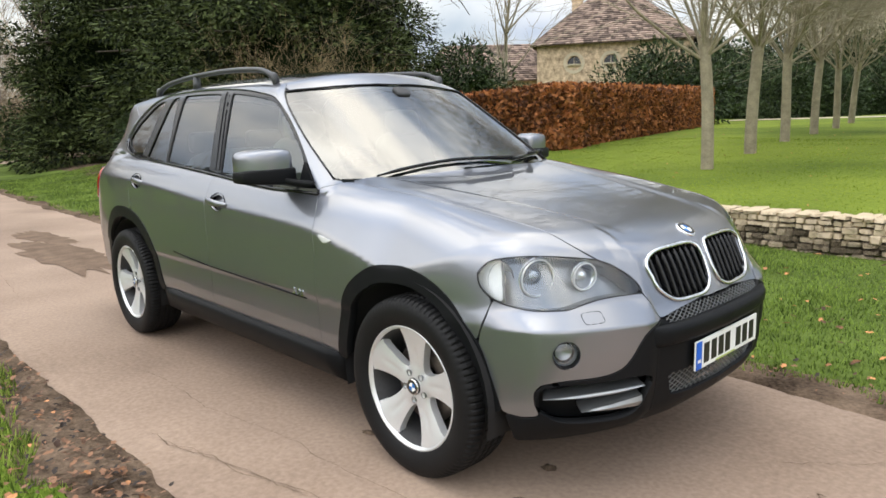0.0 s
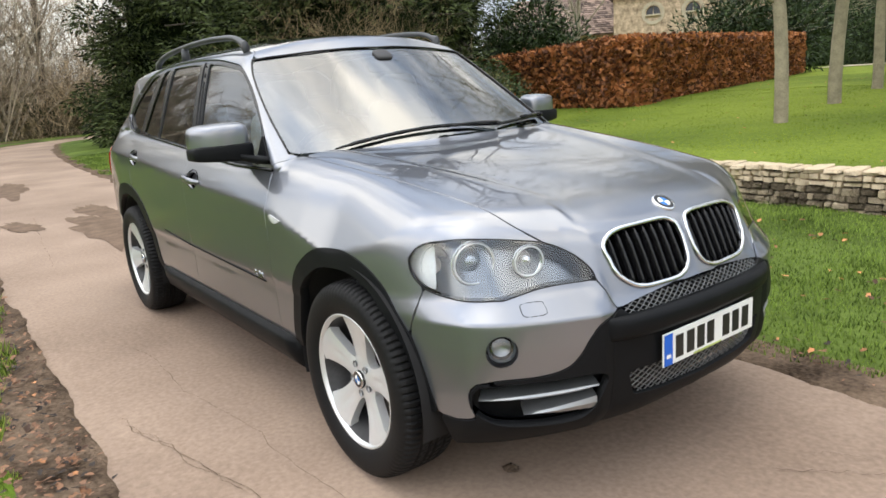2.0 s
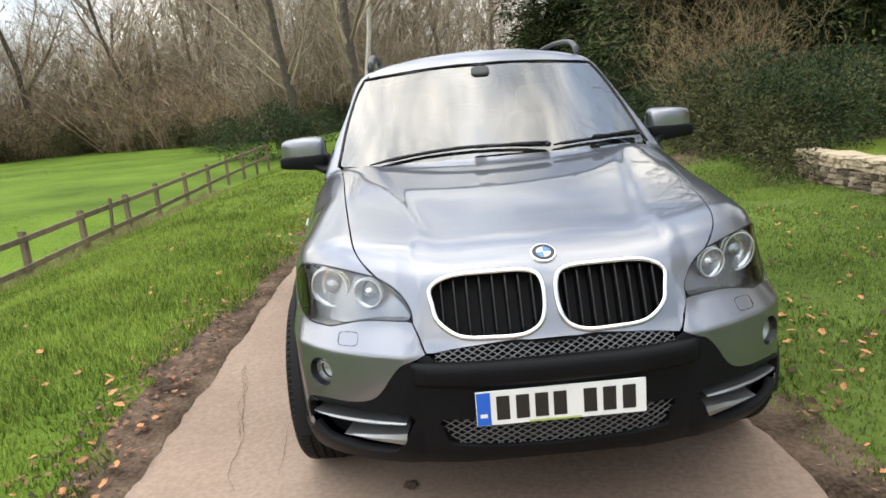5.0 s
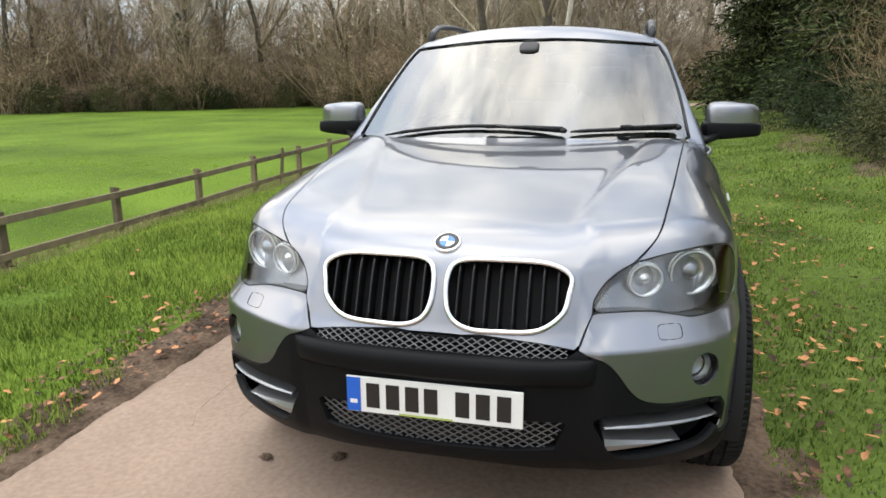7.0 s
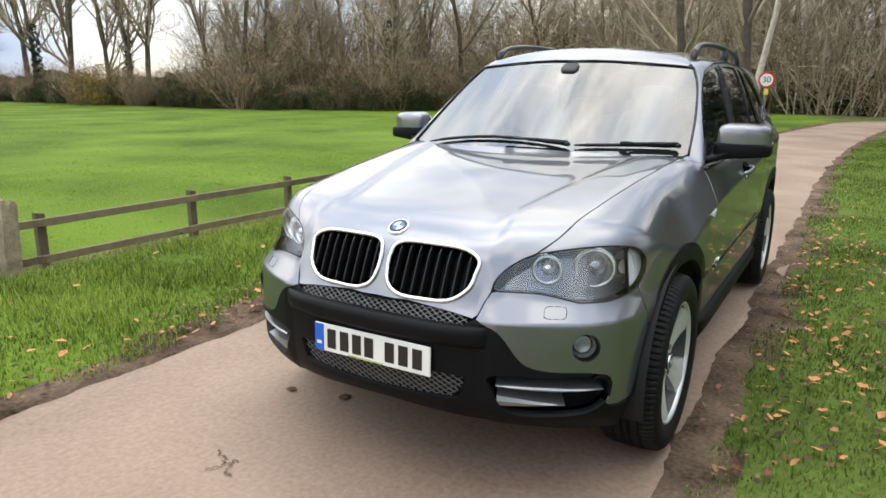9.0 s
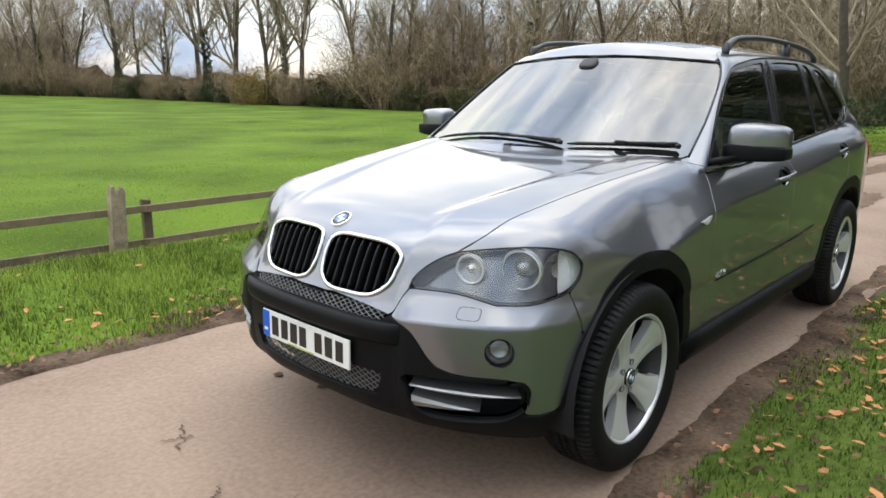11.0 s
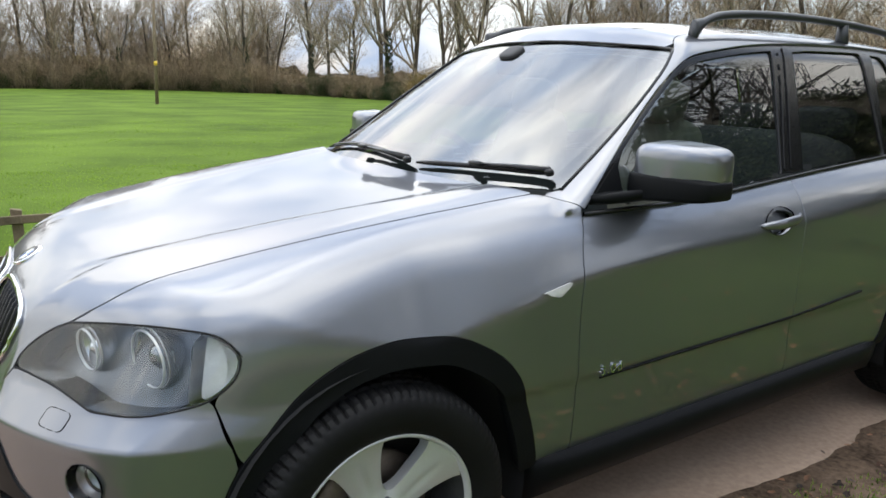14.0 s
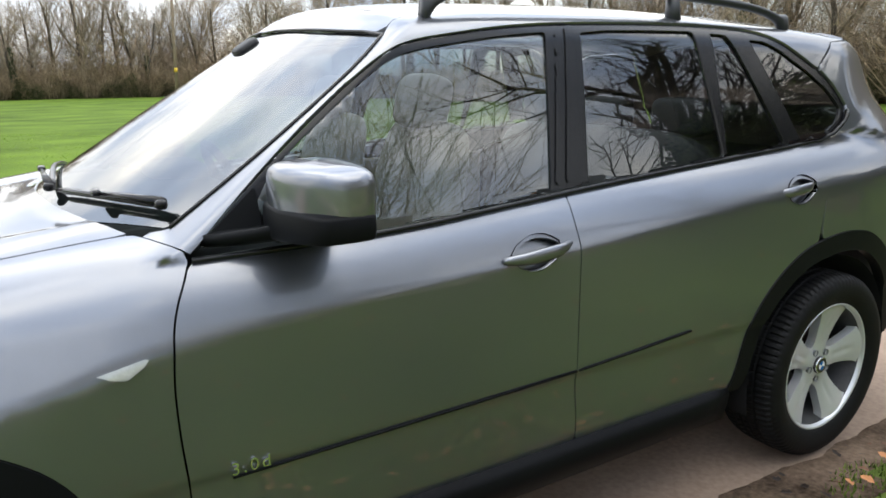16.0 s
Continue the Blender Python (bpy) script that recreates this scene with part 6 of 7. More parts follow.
arch_lip(ARCH_F, -0.03, 0.345, "wheel_arch_lip")
arch_lip(ARCH_R, -2.915, 0.36, "wheel_arch_lip")
# rubbing strip on the doors with the badge
RUB = [onto((x, 0.92, z), (0, 1, 0), lift=0.004) for x, z in ((-0.70, 0.617), (-1.1, 0.628), (-1.67, 0.643))]
RUB2 = [onto((x, 0.92, z), (0, 1, 0), lift=0.004) for x, z in ((-1.68, 0.643), (-1.9, 0.655), (-2.14, 0.672))]
for i, (r_, ds) in enumerate(((RUB, doors_f), (RUB2, doors_r))):
    for s, dr in zip((1, -1), ds):
        V, F = [], []
        tube(V, F, [(p[0], p[1] * s, p[2]) for p in r_], [0.003, 0.0045, 0.004], 8)
        child("rubbing_strip", mesh_of("rubbing_strip", V, F, PLASTIC, True), dr, "thin dark rubbing strip")

# front bumper
GI = curve([(0.785, 0.396, 0.680), (0.788, 0.425, 0.668), (0.775, 0.47, 0.648), (0.763, 0.502, 0.61), (0.748, 0.535, 0.56), (0.728, 0.572, 0.528), (0.690, 0.64, 0.512), (0.618, 0.737, 0.507), (0.555, 0.789, 0.492)])
GE = curve([(0.555, 0.789, 0.492), (0.530, 0.797, 0.465), (0.525, 0.79, 0.42), (0.535, 0.775, 0.375)])
G2 = [np.array((0.535, 0.775, 0.375)), np.array((0.48, 0.81, 0.365)), np.array((0.43, 0.84, 0.375))]
FOGC = onto((0.62, 0.733, 0.60), (1, 0.8, 0))
FOG = []
fa = np.array((0.55, -0.835, 0.0))
for i in range(24):
    t = 2 * math.pi * i / 24
    FOG.append(FOGC + fa * 0.047 * math.cos(t) + np.array((0, 0, 0.047 * math.sin(t))))
panel("bumper_corner", (1, 0.9, 0.1), loop(HB, NS, GI, GE, G2, arch_front, [arch_front[-1], SEAM[1]], [SEAM[1], HO[14]], HO[14:]), PAINT, car, "grey painted bumper corner", holes=[FOG], step=0.016)
SLIT = curve([(0.775, 0.452, 0.490), (0.765, 0.46, 0.42), (0.735, 0.50, 0.355), (0.69, 0.585, 0.340), (0.60, 0.72, 0.352), (0.548, 0.775, 0.385), (0.535, 0.79, 0.43), (0.555, 0.785, 0.478), (0.62, 0.733, 0.492), (0.70, 0.61, 0.496)], 5, True)
CORN_B = [np.array((0.43, 0.84, 0.375)), np.array((0.44, 0.82, 0.32)), np.array((0.43, 0.79, 0.265)), np.array((0.58, 0.66, 0.275)), np.array((0.73, 0.42, 0.295)), np.array((0.78, 0.425, 0.40)), np.array((0.788, 0.425, 0.668))]
panel("bumper_lower_corner", (1, 0.9, 0), loop(GI[6:], GE, G2, CORN_B), PLASTIC, car, "black lower bumper corner", holes=[SLIT], gap=0.0, lift=0.004, depth=0.03, step=0.014)
SLOT = curve([(0.8, 0.372, 0.664), (0.79, 0.375, 0.684), (0.797, 0.30, 0.692), (0.8, 0, 0.700), (0.797, -0.30, 0.692), (0.79, -0.375, 0.684), (0.8, -0.372, 0.664), (0.81, -0.28, 0.660), (0.82, 0, 0.664), (0.81, 0.28, 0.660)], 3, True)
LOWM = [np.array(p) for p in ((0.80, 0.375, 0.475), (0.80, 0.345, 0.385), (0.80, 0.2, 0.372), (0.81, 0, 0.368), (0.80, -0.2, 0.372), (0.80, -0.345, 0.385), (0.80, -0.375, 0.475), (0.81, 0, 0.482))]
cent = [np.array(p) for p in ((0.785, 0.396, 0.680), (0.792, 0.25, 0.696), (0.797, 0, 0.703), (0.792, -0.25, 0.696), (0.785, -0.396, 0.680), (0.788, -0.43, 0.668), (0.74, -0.43, 0.295), (0.78, 0.0, 0.318), (0.74, 0.43, 0.295), (0.788, 0.43, 0.668))]
panel("bumper_centre", (1, 0.001, 0), cent, PLASTIC, car, "black plastic bumper centre", both=False, holes=[LOWM, SLOT], gap=0.0, lift=0.005, depth=0.035, step=0.014)
# bar across the bumper above the plate
V, F = [], []
bar_ys = np.linspace(-0.455, 0.455, 31)
for y in bar_ys:
    k = min(1.0, (0.47 - abs(y)) / 0.06)
    x = float(nose(np.array(0.615)) + plan(np.array(abs(y))))
    for dx, z in ((-0.06, 0.662), (0.012 * k, 0.660), (0.026 * k, 0.652), (0.031 * k, 0.636), (0.029 * k, 0.604), (0.020 * k, 0.588), (-0.06, 0.582)):
        V.append((x + dx, y, z))
n = len(bar_ys)
F = [(i * 7 + k, i * 7 + (k + 1) % 7, (i + 1) * 7 + (k + 1) % 7, (i + 1) * 7 + k) for i in range(n - 1) for k in range(7)]
F += [tuple(range(6, -1, -1)), tuple(range((n - 1) * 7, n * 7))]
child("bumper_bar", mesh_of("bumper_bar", V, F, PLASTIC, True), car, "black ledge across the bumper")


def mesh_grille(name, x_of, z0, z1, w0, w1, parent, pitch=0.028, rise=0.5):
    """Crossing wires in diamonds."""
    V, F = [], []
    hgt = z1 - z0
    for sgn in (1, -1):
        for k in range(-45, 46):
            y0 = k * pitch
            y1 = y0 + sgn * hgt / rise
            pts_ = []
            for t in np.linspace(0, 1, 9):
                y, z = y0 + (y1 - y0) * t, z0 + hgt * t
                if abs(y) <= w0 + (w1 - w0) * t:
                    pts_.append((x_of(y, z), y, z))
            if len(pts_) > 1:
                tube(V, F, pts_, [0.0022] * len(pts_), 4, cap=False)
    return child(name, mesh_of(name, V, F, MESHWIRE, True), parent, "grey diamond wire mesh")


mesh_grille("upper_mesh", lambda y, z: float(nose(z) + plan(abs(y))) - 0.006, 0.658, 0.700, 0.375, 0.375, car, 0.030, 0.55)
mesh_grille("lower_mesh", lambda y, z: float(nose(z) + plan(abs(y))) - 0.012, 0.368, 0.482, 0.34, 0.375, car, 0.034, 0.62)
# inner shells close the body behind gaps and grilles, black for the shade inside
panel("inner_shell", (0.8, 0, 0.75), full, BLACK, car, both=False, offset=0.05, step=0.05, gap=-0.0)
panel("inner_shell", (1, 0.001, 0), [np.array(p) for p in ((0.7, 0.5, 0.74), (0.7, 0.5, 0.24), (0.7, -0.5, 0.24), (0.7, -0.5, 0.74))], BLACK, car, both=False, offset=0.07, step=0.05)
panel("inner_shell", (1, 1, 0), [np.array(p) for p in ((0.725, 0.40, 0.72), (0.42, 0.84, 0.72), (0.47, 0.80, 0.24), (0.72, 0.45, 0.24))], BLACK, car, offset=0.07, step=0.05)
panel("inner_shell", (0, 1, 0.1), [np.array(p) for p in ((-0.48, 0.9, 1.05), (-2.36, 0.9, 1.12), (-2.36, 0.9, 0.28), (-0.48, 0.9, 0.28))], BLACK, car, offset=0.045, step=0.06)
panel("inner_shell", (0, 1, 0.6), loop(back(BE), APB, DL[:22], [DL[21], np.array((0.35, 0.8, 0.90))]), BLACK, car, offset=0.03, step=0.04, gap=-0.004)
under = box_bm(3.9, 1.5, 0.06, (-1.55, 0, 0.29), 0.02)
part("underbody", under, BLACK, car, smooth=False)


# ---- lamps, grilles and small fittings ----
def ring_line(c, r, ax_u, ax_v, n=28):
    return [c + ax_u * r * math.cos(2 * math.pi * i / n) + ax_v * r * math.sin(2 * math.pi * i / n) for i in range(n + 1)]


def closed_tube(pts, r, sides=6, squash=None):
    """A closed ring tube through points."""
    V, F = [], []
    n = len(pts) - 1
    for i in range(n):
        p = Vector(pts[i])
        d = (Vector(pts[(i + 1) % n]) - Vector(pts[i - 1])).normalized()
        up_ = Vector((0, 0, 1) if squash is None else squash)
        a = (up_ - d * up_.dot(d)).normalized()
        b = d.cross(a)
        for k in range(sides):
            t = 2 * math.pi * k / sides
            V.append(p + a * math.cos(t) * r[0] + b * math.sin(t) * r[1])
    for i in range(n):
        for k in range(sides):
            F.append((i * sides + k, i * sides + (k + 1) % sides, ((i + 1) % n) * sides + (k + 1) % sides, ((i + 1) % n) * sides + k))
    return V, F


def both_sides(name, V, F, mat, parents, label="", smooth_=True):
    out = []
    for s, pr in zip((1, -1), parents):
        VV = [(v[0], v[1] * s, v[2]) for v in V]
        out.append(child(name, mesh_of(name, VV, F if s > 0 else [f[::-1] for f in F], mat, smooth_), pr, label))
    return out


# headlamps
HL = loop(HT, HO, HB, HN)
lamps = panel("headlamp", (1, 0.75, 0.35), HL, LENS, car, "clear headlamp with twin round reflectors", gap=0.002, lift=-0.001, depth=0.012, step=0.02)
for nm, ofs, m_, lb in (("lamp_bowl", 0.075, LAMPGREY, "grey reflector bowl"),):
    data = shell((1, 0.75, 0.35), HL, gap=0.002, step=0.025, drop=(ofs * 0.78, ofs * 0.55, 0.012))
    for s, pr in zip((False, True), lamps):
        child(nm, panel_mesh(nm, data, m_, s), pr, lb)
signal_white = material("bright_signal_reflector", (0.85, 0.85, 0.83), 0.35, 0.0, 0.12, 30, 160, coat=0.5)
signal_edge = [p for p in HT if p[0] < 0.415] + [p for p in HO if p[0] < 0.44][1:]
data = shell((1, 0.75, 0.35), signal_edge, gap=0.006, step=0.016, drop=(0.034, 0.024, 0.006))
for s, pr in zip((False, True), lamps):
    child("signal_reflector", panel_mesh("signal_reflector", data, signal_white, s), pr, "bright outer turn-signal reflector")
V, F = closed_tube([p - gradient(f_body, p[None])[0] * 0.002 for p in HL] + [HL[0]], (0.0026, 0.0026), 6)
both_sides("lamp_seal", V, F, BLACK, lamps, "thin black rubber seal")
AIM = np.array((0.93, 0.30, -0.05)); AIM /= np.linalg.norm(AIM)
AU = np.cross((0, 0, 1.0), AIM); AU /= np.linalg.norm(AU)
AV = np.cross(AIM, AU)


def lathe(profile, c, ax=AIM, u=AU, v=AV, n=32):
    """A turned shape: profile of (radius, distance along the axis)."""
    V, F = [], []
    for r, h in profile:
        for k in range(n):
            t = 2 * math.pi * k / n
            V.append(tuple(c + ax * h + (u * math.cos(t) + v * math.sin(t)) * r))
    for i in range(len(profile) - 1):
        for k in range(n):
            F.append((i * n + k, i * n + (k + 1) % n, (i + 1) * n + (k + 1) % n, (i + 1) * n + k))
    return V, F


for c_, r_ in ((np.array((0.462, 0.702, 0.842)), 0.066), (np.array((0.565, 0.566, 0.838)), 0.048)):
    V, F = lathe([(r_ * 1.12, 0.012), (r_ * 1.02, 0.016), (r_ * 0.96, -0.005), (r_ * 0.62, -0.045), (r_ * 0.58, -0.03)], c_)
    both_sides("reflector", V, F, REFLECTOR, lamps, "bright round reflector")
    V, F = lathe([(r_ * 0.60, -0.03), (r_ * 0.55, -0.012), (r_ * 0.42, 0.004), (r_ * 0.22, 0.013), (0.0005, 0.016)], c_)
    both_sides("projector_lens", V, F, material("projector_glass", (0.30, 0.32, 0.34), 0.08, 0.7, 0.1, coat=1.0) if r_ > 0.05 else REFLECTOR, lamps, "round glass projector")
    V, F = closed_tube(ring_line(c_ + AIM * 0.022, r_ * 1.0, AU, AV, 36), (0.0032, 0.0032), 8, AIM)
    both_sides("light_ring", V, F, LENSWHITE, lamps, "white light ring")
V, F = lathe([(0.047, -0.006), (0.040, -0.018), (0.01, -0.032)], np.array((0.375, 0.782, 0.835)), np.array((0.75, 0.62, 0.1)), np.array((-0.64, 0.77, 0)), np.array((0, 0, 1.35)))
both_sides("turn_signal", V, F, REFLECTOR, lamps, "clear pale turn-signal reflector")
V, F = lathe([(0.020, -0.006), (0.015, -0.014), (0.0005, -0.018)], np.array((0.375, 0.782, 0.835)), np.array((0.75, 0.62, 0.1)), np.array((-0.64, 0.77, 0)), np.array((0, 0, 1.35)))
both_sides("bulb_cover", V, F, material("amber_cream", (0.62, 0.58, 0.52), 0.3, 0, 0.2), lamps, "amber-tinted bulb cover")

# kidney grilles
FR = np.array((0.89, 0, 0.45))
kid_obs = []
for s in (1, -1):
    K = [np.array((p[0], p[1] * s, p[2])) for p in KID]
    rim_line = [onto(p, (0.89, 0, 0.45), lift=0.004) for p in K]
    V, F = closed_tube(rim_line + [rim_line[0]], (0.006, 0.0082), 8, (0.89, 0, 0.45))
    g = child("kidney_grille", mesh_of("kidney_grille", V, F, CHROME, True), car, "chrome-rimmed kidney grille with black slats")
    kid_obs.append(g)
    for j in range(8):
        y = s * (0.052 + j * 0.0405)
        zs = []
        for a, b in zip(K, K[1:] + K[:1]):
            if (a[1] - y) * (b[1] - y) <= 0 and a[1] != b[1]:
                t = (y - a[1]) / (b[1] - a[1])
                zs.append(a + (b - a) * t)
        if len(zs) < 2:
            continue
        lo_, hi_ = sorted(zs, key=lambda p: p[2])[0], sorted(zs, key=lambda p: p[2])[-1]
        pts_ = [lo_ + (hi_ - lo_) * t - FR * 0.012 for t in np.linspace(-0.02, 1.02, 7)]
        pts_ = [onto(p, (0.89, 0, 0.45), lift=-0.014) for p in pts_]
        V, F = [], []
        for i, p in enumerate(pts_):
            for dx, dy in ((0.010, -0.0035), (0.013, 0), (0.010, 0.0035), (-0.030, 0.006), (-0.030, -0.006)):
                V.append((p[0] + dx * 0.89, p[1] + dy, p[2] + dx * 0.45))
        F = [(i * 5 + k, i * 5 + (k + 1) % 5, (i + 1) * 5 + (k + 1) % 5, (i + 1) * 5 + k) for i in range(6) for k in range(5)]
        F += [(4, 3, 2, 1, 0), (30, 31, 32, 33, 34)]
        child("slat", mesh_of("slat", V, F, TRIM, True), g, "glossy black upright slat")
    # black sheet added as the shade behind the slats
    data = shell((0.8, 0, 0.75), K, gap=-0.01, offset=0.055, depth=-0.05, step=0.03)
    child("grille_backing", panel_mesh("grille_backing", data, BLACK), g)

# round emblem, drawn as plain coloured quarters
def emblem(parent, c, nrm, r, name="emblem"):
    nrm = np.array(nrm, float) / np.linalg.norm(nrm)
    u = np.cross((0, 1.0, 0) if abs(nrm[1]) < 0.9 else (1.0, 0, 0), nrm); u /= np.linalg.norm(u)
    v = np.cross(nrm, u)
    V, F = lathe([(r * 1.06, -0.006), (r * 1.06, 0.001), (r, 0.003), (r * 0.9, 0.003)], np.array(c), nrm, u, v, 36)
    e = child(name, mesh_of(name, V, F, CHROME, True), parent, "round blue and white enamel emblem")
    V, F = lathe([(r * 0.93, 0.0025), (r * 0.58, 0.003)], np.array(c), nrm, u, v, 36)
    child("emblem_ring", mesh_of("emblem_ring", V, F, INK, False), e, "black enamel ring")
    for q, m in enumerate((WHITE, SKYBLUE, WHITE, SKYBLUE)):
        V = [tuple(np.array(c) + nrm * 0.0042)]
        for k in range(9):
            t = math.pi / 2 * (q + k / 8)
            V.append(tuple(np.array(c) + nrm * 0.0036 + (u * math.cos(t) + v * math.sin(t)) * r * 0.58))
        child("emblem_quarter", mesh_of("emblem_quarter", V, [(0, k, k + 1) for k in range(1, 9)], m), e)
    return e


bpt = onto((0.664, 0, 0.943), (0.6, 0, 0.8))
emblem(car, bpt + gradient(f_body, bpt[None])[0] * 0.004, gradient(f_body, bpt[None])[0], 0.040)

# fog lamps with dished surround
fn = np.array((0.80, 0.60, 0.0))
fu, fv = np.array((-0.60, 0.80, 0.0)), np.array((0, 0, 1.0))
V, F = lathe([(0.050, 0.002), (0.046, -0.004), (0.044, -0.035), (0.030, -0.04)], FOGC, fn, fu, fv)
fogs = both_sides("fog_lamp", V, F, TRIM, (car, car), "round fog lamp in a black bezel")
V, F = lathe([(0.043, -0.022), (0.036, -0.040), (0.015, -0.05), (0.0005, -0.052)], FOGC, fn, fu, fv)
both_sides("reflector", V, F, SATIN, fogs)
V, F = lathe([(0.044, -0.014), (0.034, -0.007), (0.018, -0.003), (0.0005, -0.002)], FOGC, fn, fu, fv)
both_sides("lens", V, F, LENS, fogs)

# washer covers: fine outlines on the bumper
wc = np.array((0.66, 0.637, 0.711))
wr = []
for i in range(28):
    t = 2 * math.pi * i / 28
    cu, su = math.cos(t), math.sin(t)
    k = (abs(cu) ** 5 + abs(su) ** 5) ** (-0.2)
    wr.append(onto(wc + np.array((0.45, -0.89, 0)) * 0.038 * k * cu + np.array((-0.35, 0, 0.9)) * 0.024 * k * su, (0.8, 0.5, 0.5), lift=0.0006))
V, F = closed_tube(wr + [wr[0]], (0.0014, 0.0014), 4)
both_sides("washer_cover", V, F, BLACK, (car, car), "outline of a headlamp washer cover")

# slots in the bumper corners: dark back and two satin blades
data = shell((1, 0.9, 0), SLIT, gap=-0.003, step=0.03, drop=(0.05, 0.035, 0))
slots = [child("bumper_slot", panel_mesh("bumper_slot", data, PLASTIC, s), car, "dark slot with two satin blades") for s in (False, True)]
for pa, pb, zz, th in (((0.765, 0.468), (0.555, 0.782), (0.452, 0.440), 0.0065), ((0.757, 0.470), (0.64, 0.675), (0.395, 0.385), 0.018)):
    V, F = [], []
    for t in np.linspace(0, 1, 12):
        y = pa[1] + (pb[1] - pa[1]) * t
        z = zz[0] + (zz[1] - zz[0]) * t
        q = onto((pa[0] + (pb[0] - pa[0]) * t, y, z), (1, 0.9, 0), lift=-0.004)
        q2 = onto((pa[0] + (pb[0] - pa[0]) * t, y, z), (1, 0.9, 0), lift=-0.055)
        h = th * (0.35 + 0.65 * math.sin(math.pi * min(1, t * 0.9 + 0.12))) if th < 0.015 else th * (1 - t) + 0.001
        V += [tuple(q + np.array((0, 0, -h))), tuple(q + np.array((0.004, 0.003, 0))), tuple(q + np.array((0, 0, h))), tuple(q2 + np.array((0, 0, h + 0.012))), tuple(q2 + np.array((0, 0, -h)))]
    F = [(i * 5 + k, i * 5 + (k + 1) % 5, (i + 1) * 5 + (k + 1) % 5, (i + 1) * 5 + k) for i in range(11) for k in range(5)]
    F += [(4, 3, 2, 1, 0), (55, 56, 57, 58, 59)]
    both_sides("blade", V, F, SATIN, slots, "satin grey blade", False)

# number plate: plain bars stand for the characters
plate_x = float(nose(np.array(0.52))) + 0.012
np_ = part("number_plate", box_bm(0.008, 0.52, 0.111, (plate_x, 0, 0.5165), 0.003, 2), WHITE, car, "white plate with a blue end band and black bars", smooth=False)
part("blue_band", box_bm(0.002, 0.042, 0.105, (plate_x + 0.0048, -0.237, 0.5165)), BLUE, np_, smooth=False)
part("band_mark", box_bm(0.0015, 0.022, 0.012, (plate_x + 0.0062, -0.237, 0.495)), WHITE, np_, smooth=False)
for i, y in enumerate((-0.178, -0.118, -0.060, -0.004, 0.088, 0.147, 0.207)):
    part("bar", box_bm(0.002, 0.040, 0.076, (plate_x + 0.0048, y, 0.5165)), INK, np_, smooth=False)
part("bar", box_bm(0.002, 0.16, 0.006, (plate_x + 0.0048, -0.02, 0.466)), material("pale_green_print", (0.35, 0.42, 0.12), 0.5), np_, smooth=False)

# side indicators and the script badge
IND = [np.array(p) for p in ((-0.462, 0.907, 0.908), (-0.51, 0.907, 0.918), (-0.563, 0.905, 0.929), (-0.548, 0.909, 0.912), (-0.515, 0.911, 0.892), (-0.487, 0.91, 0.898))]
panel("side_indicator", (0, 1, 0), IND, LENSWHITE, car, "small clear side indicator", gap=0.0, lift=0.007, depth=0.010, step=0.008)
for s, dr in zip((1, -1), doors_f):
    fc = bpy.data.curves.new("badge_text", "FONT")
    fc.body, fc.size, fc.align_x, fc.extrude = "3.0d", 0.042, "LEFT", 0.002
    fc.space_character = 1.25
    o = new("badge_text", fc)
    o.data.materials.append(CHROME)
    o.parent = dr
    o["label"] = "chrome script badge"
    x0 = -0.695 if s > 0 else -0.80
    q = onto((x0, 0.92, 0.648), (0, 1, 0), lift=0.004)
    q[2] = 0.626
    o.matrix_basis = Matrix.Translation((q[0], q[1] * s, q[2])) @ Matrix.Rotation(radians(180 if s > 0 else 0), 4, "Z") @ Matrix.Rotation(radians(90 - 0), 4, "X")

# door handles with dished recesses
for doors, dx, dy, dz, bowl in ((doors_f, 0.0, 0.015, 0.0, BOWL_F), (doors_r, -1.112, -0.008, 0.066, BOWL_R)):
    data = shell((0, 1, 0.12), bowl, gap=-0.002, offset=0.028, depth=-0.03, step=0.02)
    rec = [child("handle_recess", panel_mesh("handle_recess", data, PAINT, s), dr) for s, dr in zip((False, True), doors)]
    V, F = [], []
    line = [(-1.415 + dx, 0.905 + dy, 1.000 + dz), (-1.47 + dx, 0.928 + dy, 1.004 + dz), (-1.53 + dx, 0.934 + dy, 1.010 + dz), (-1.59 + dx, 0.930 + dy, 1.016 + dz), (-1.642 + dx, 0.900 + dy, 1.021 + dz)]
    pts_ = curve(line, 5)
    n = len(pts_)
    for i, p in enumerate(pts_):
        t = i / (n - 1)
        w = 0.006 + 0.013 * math.sin(math.pi * min(1, max(0, t))) ** 0.6
        for k in range(10):
            a = 2 * math.pi * k / 10
            V.append((p[0], p[1] + 0.009 * math.cos(a), p[2] + w * math.sin(a)))
    F = [(i * 10 + k, i * 10 + (k + 1) % 10, (i + 1) * 10 + (k + 1) % 10, (i + 1) * 10 + k) for i in range(n - 1) for k in range(10)]
    F += [tuple(range(9, -1, -1)), tuple(range((n - 1) * 10, n * 10))]
    both_sides("handle", V, F, PAINT, doors, "grey pull handle")

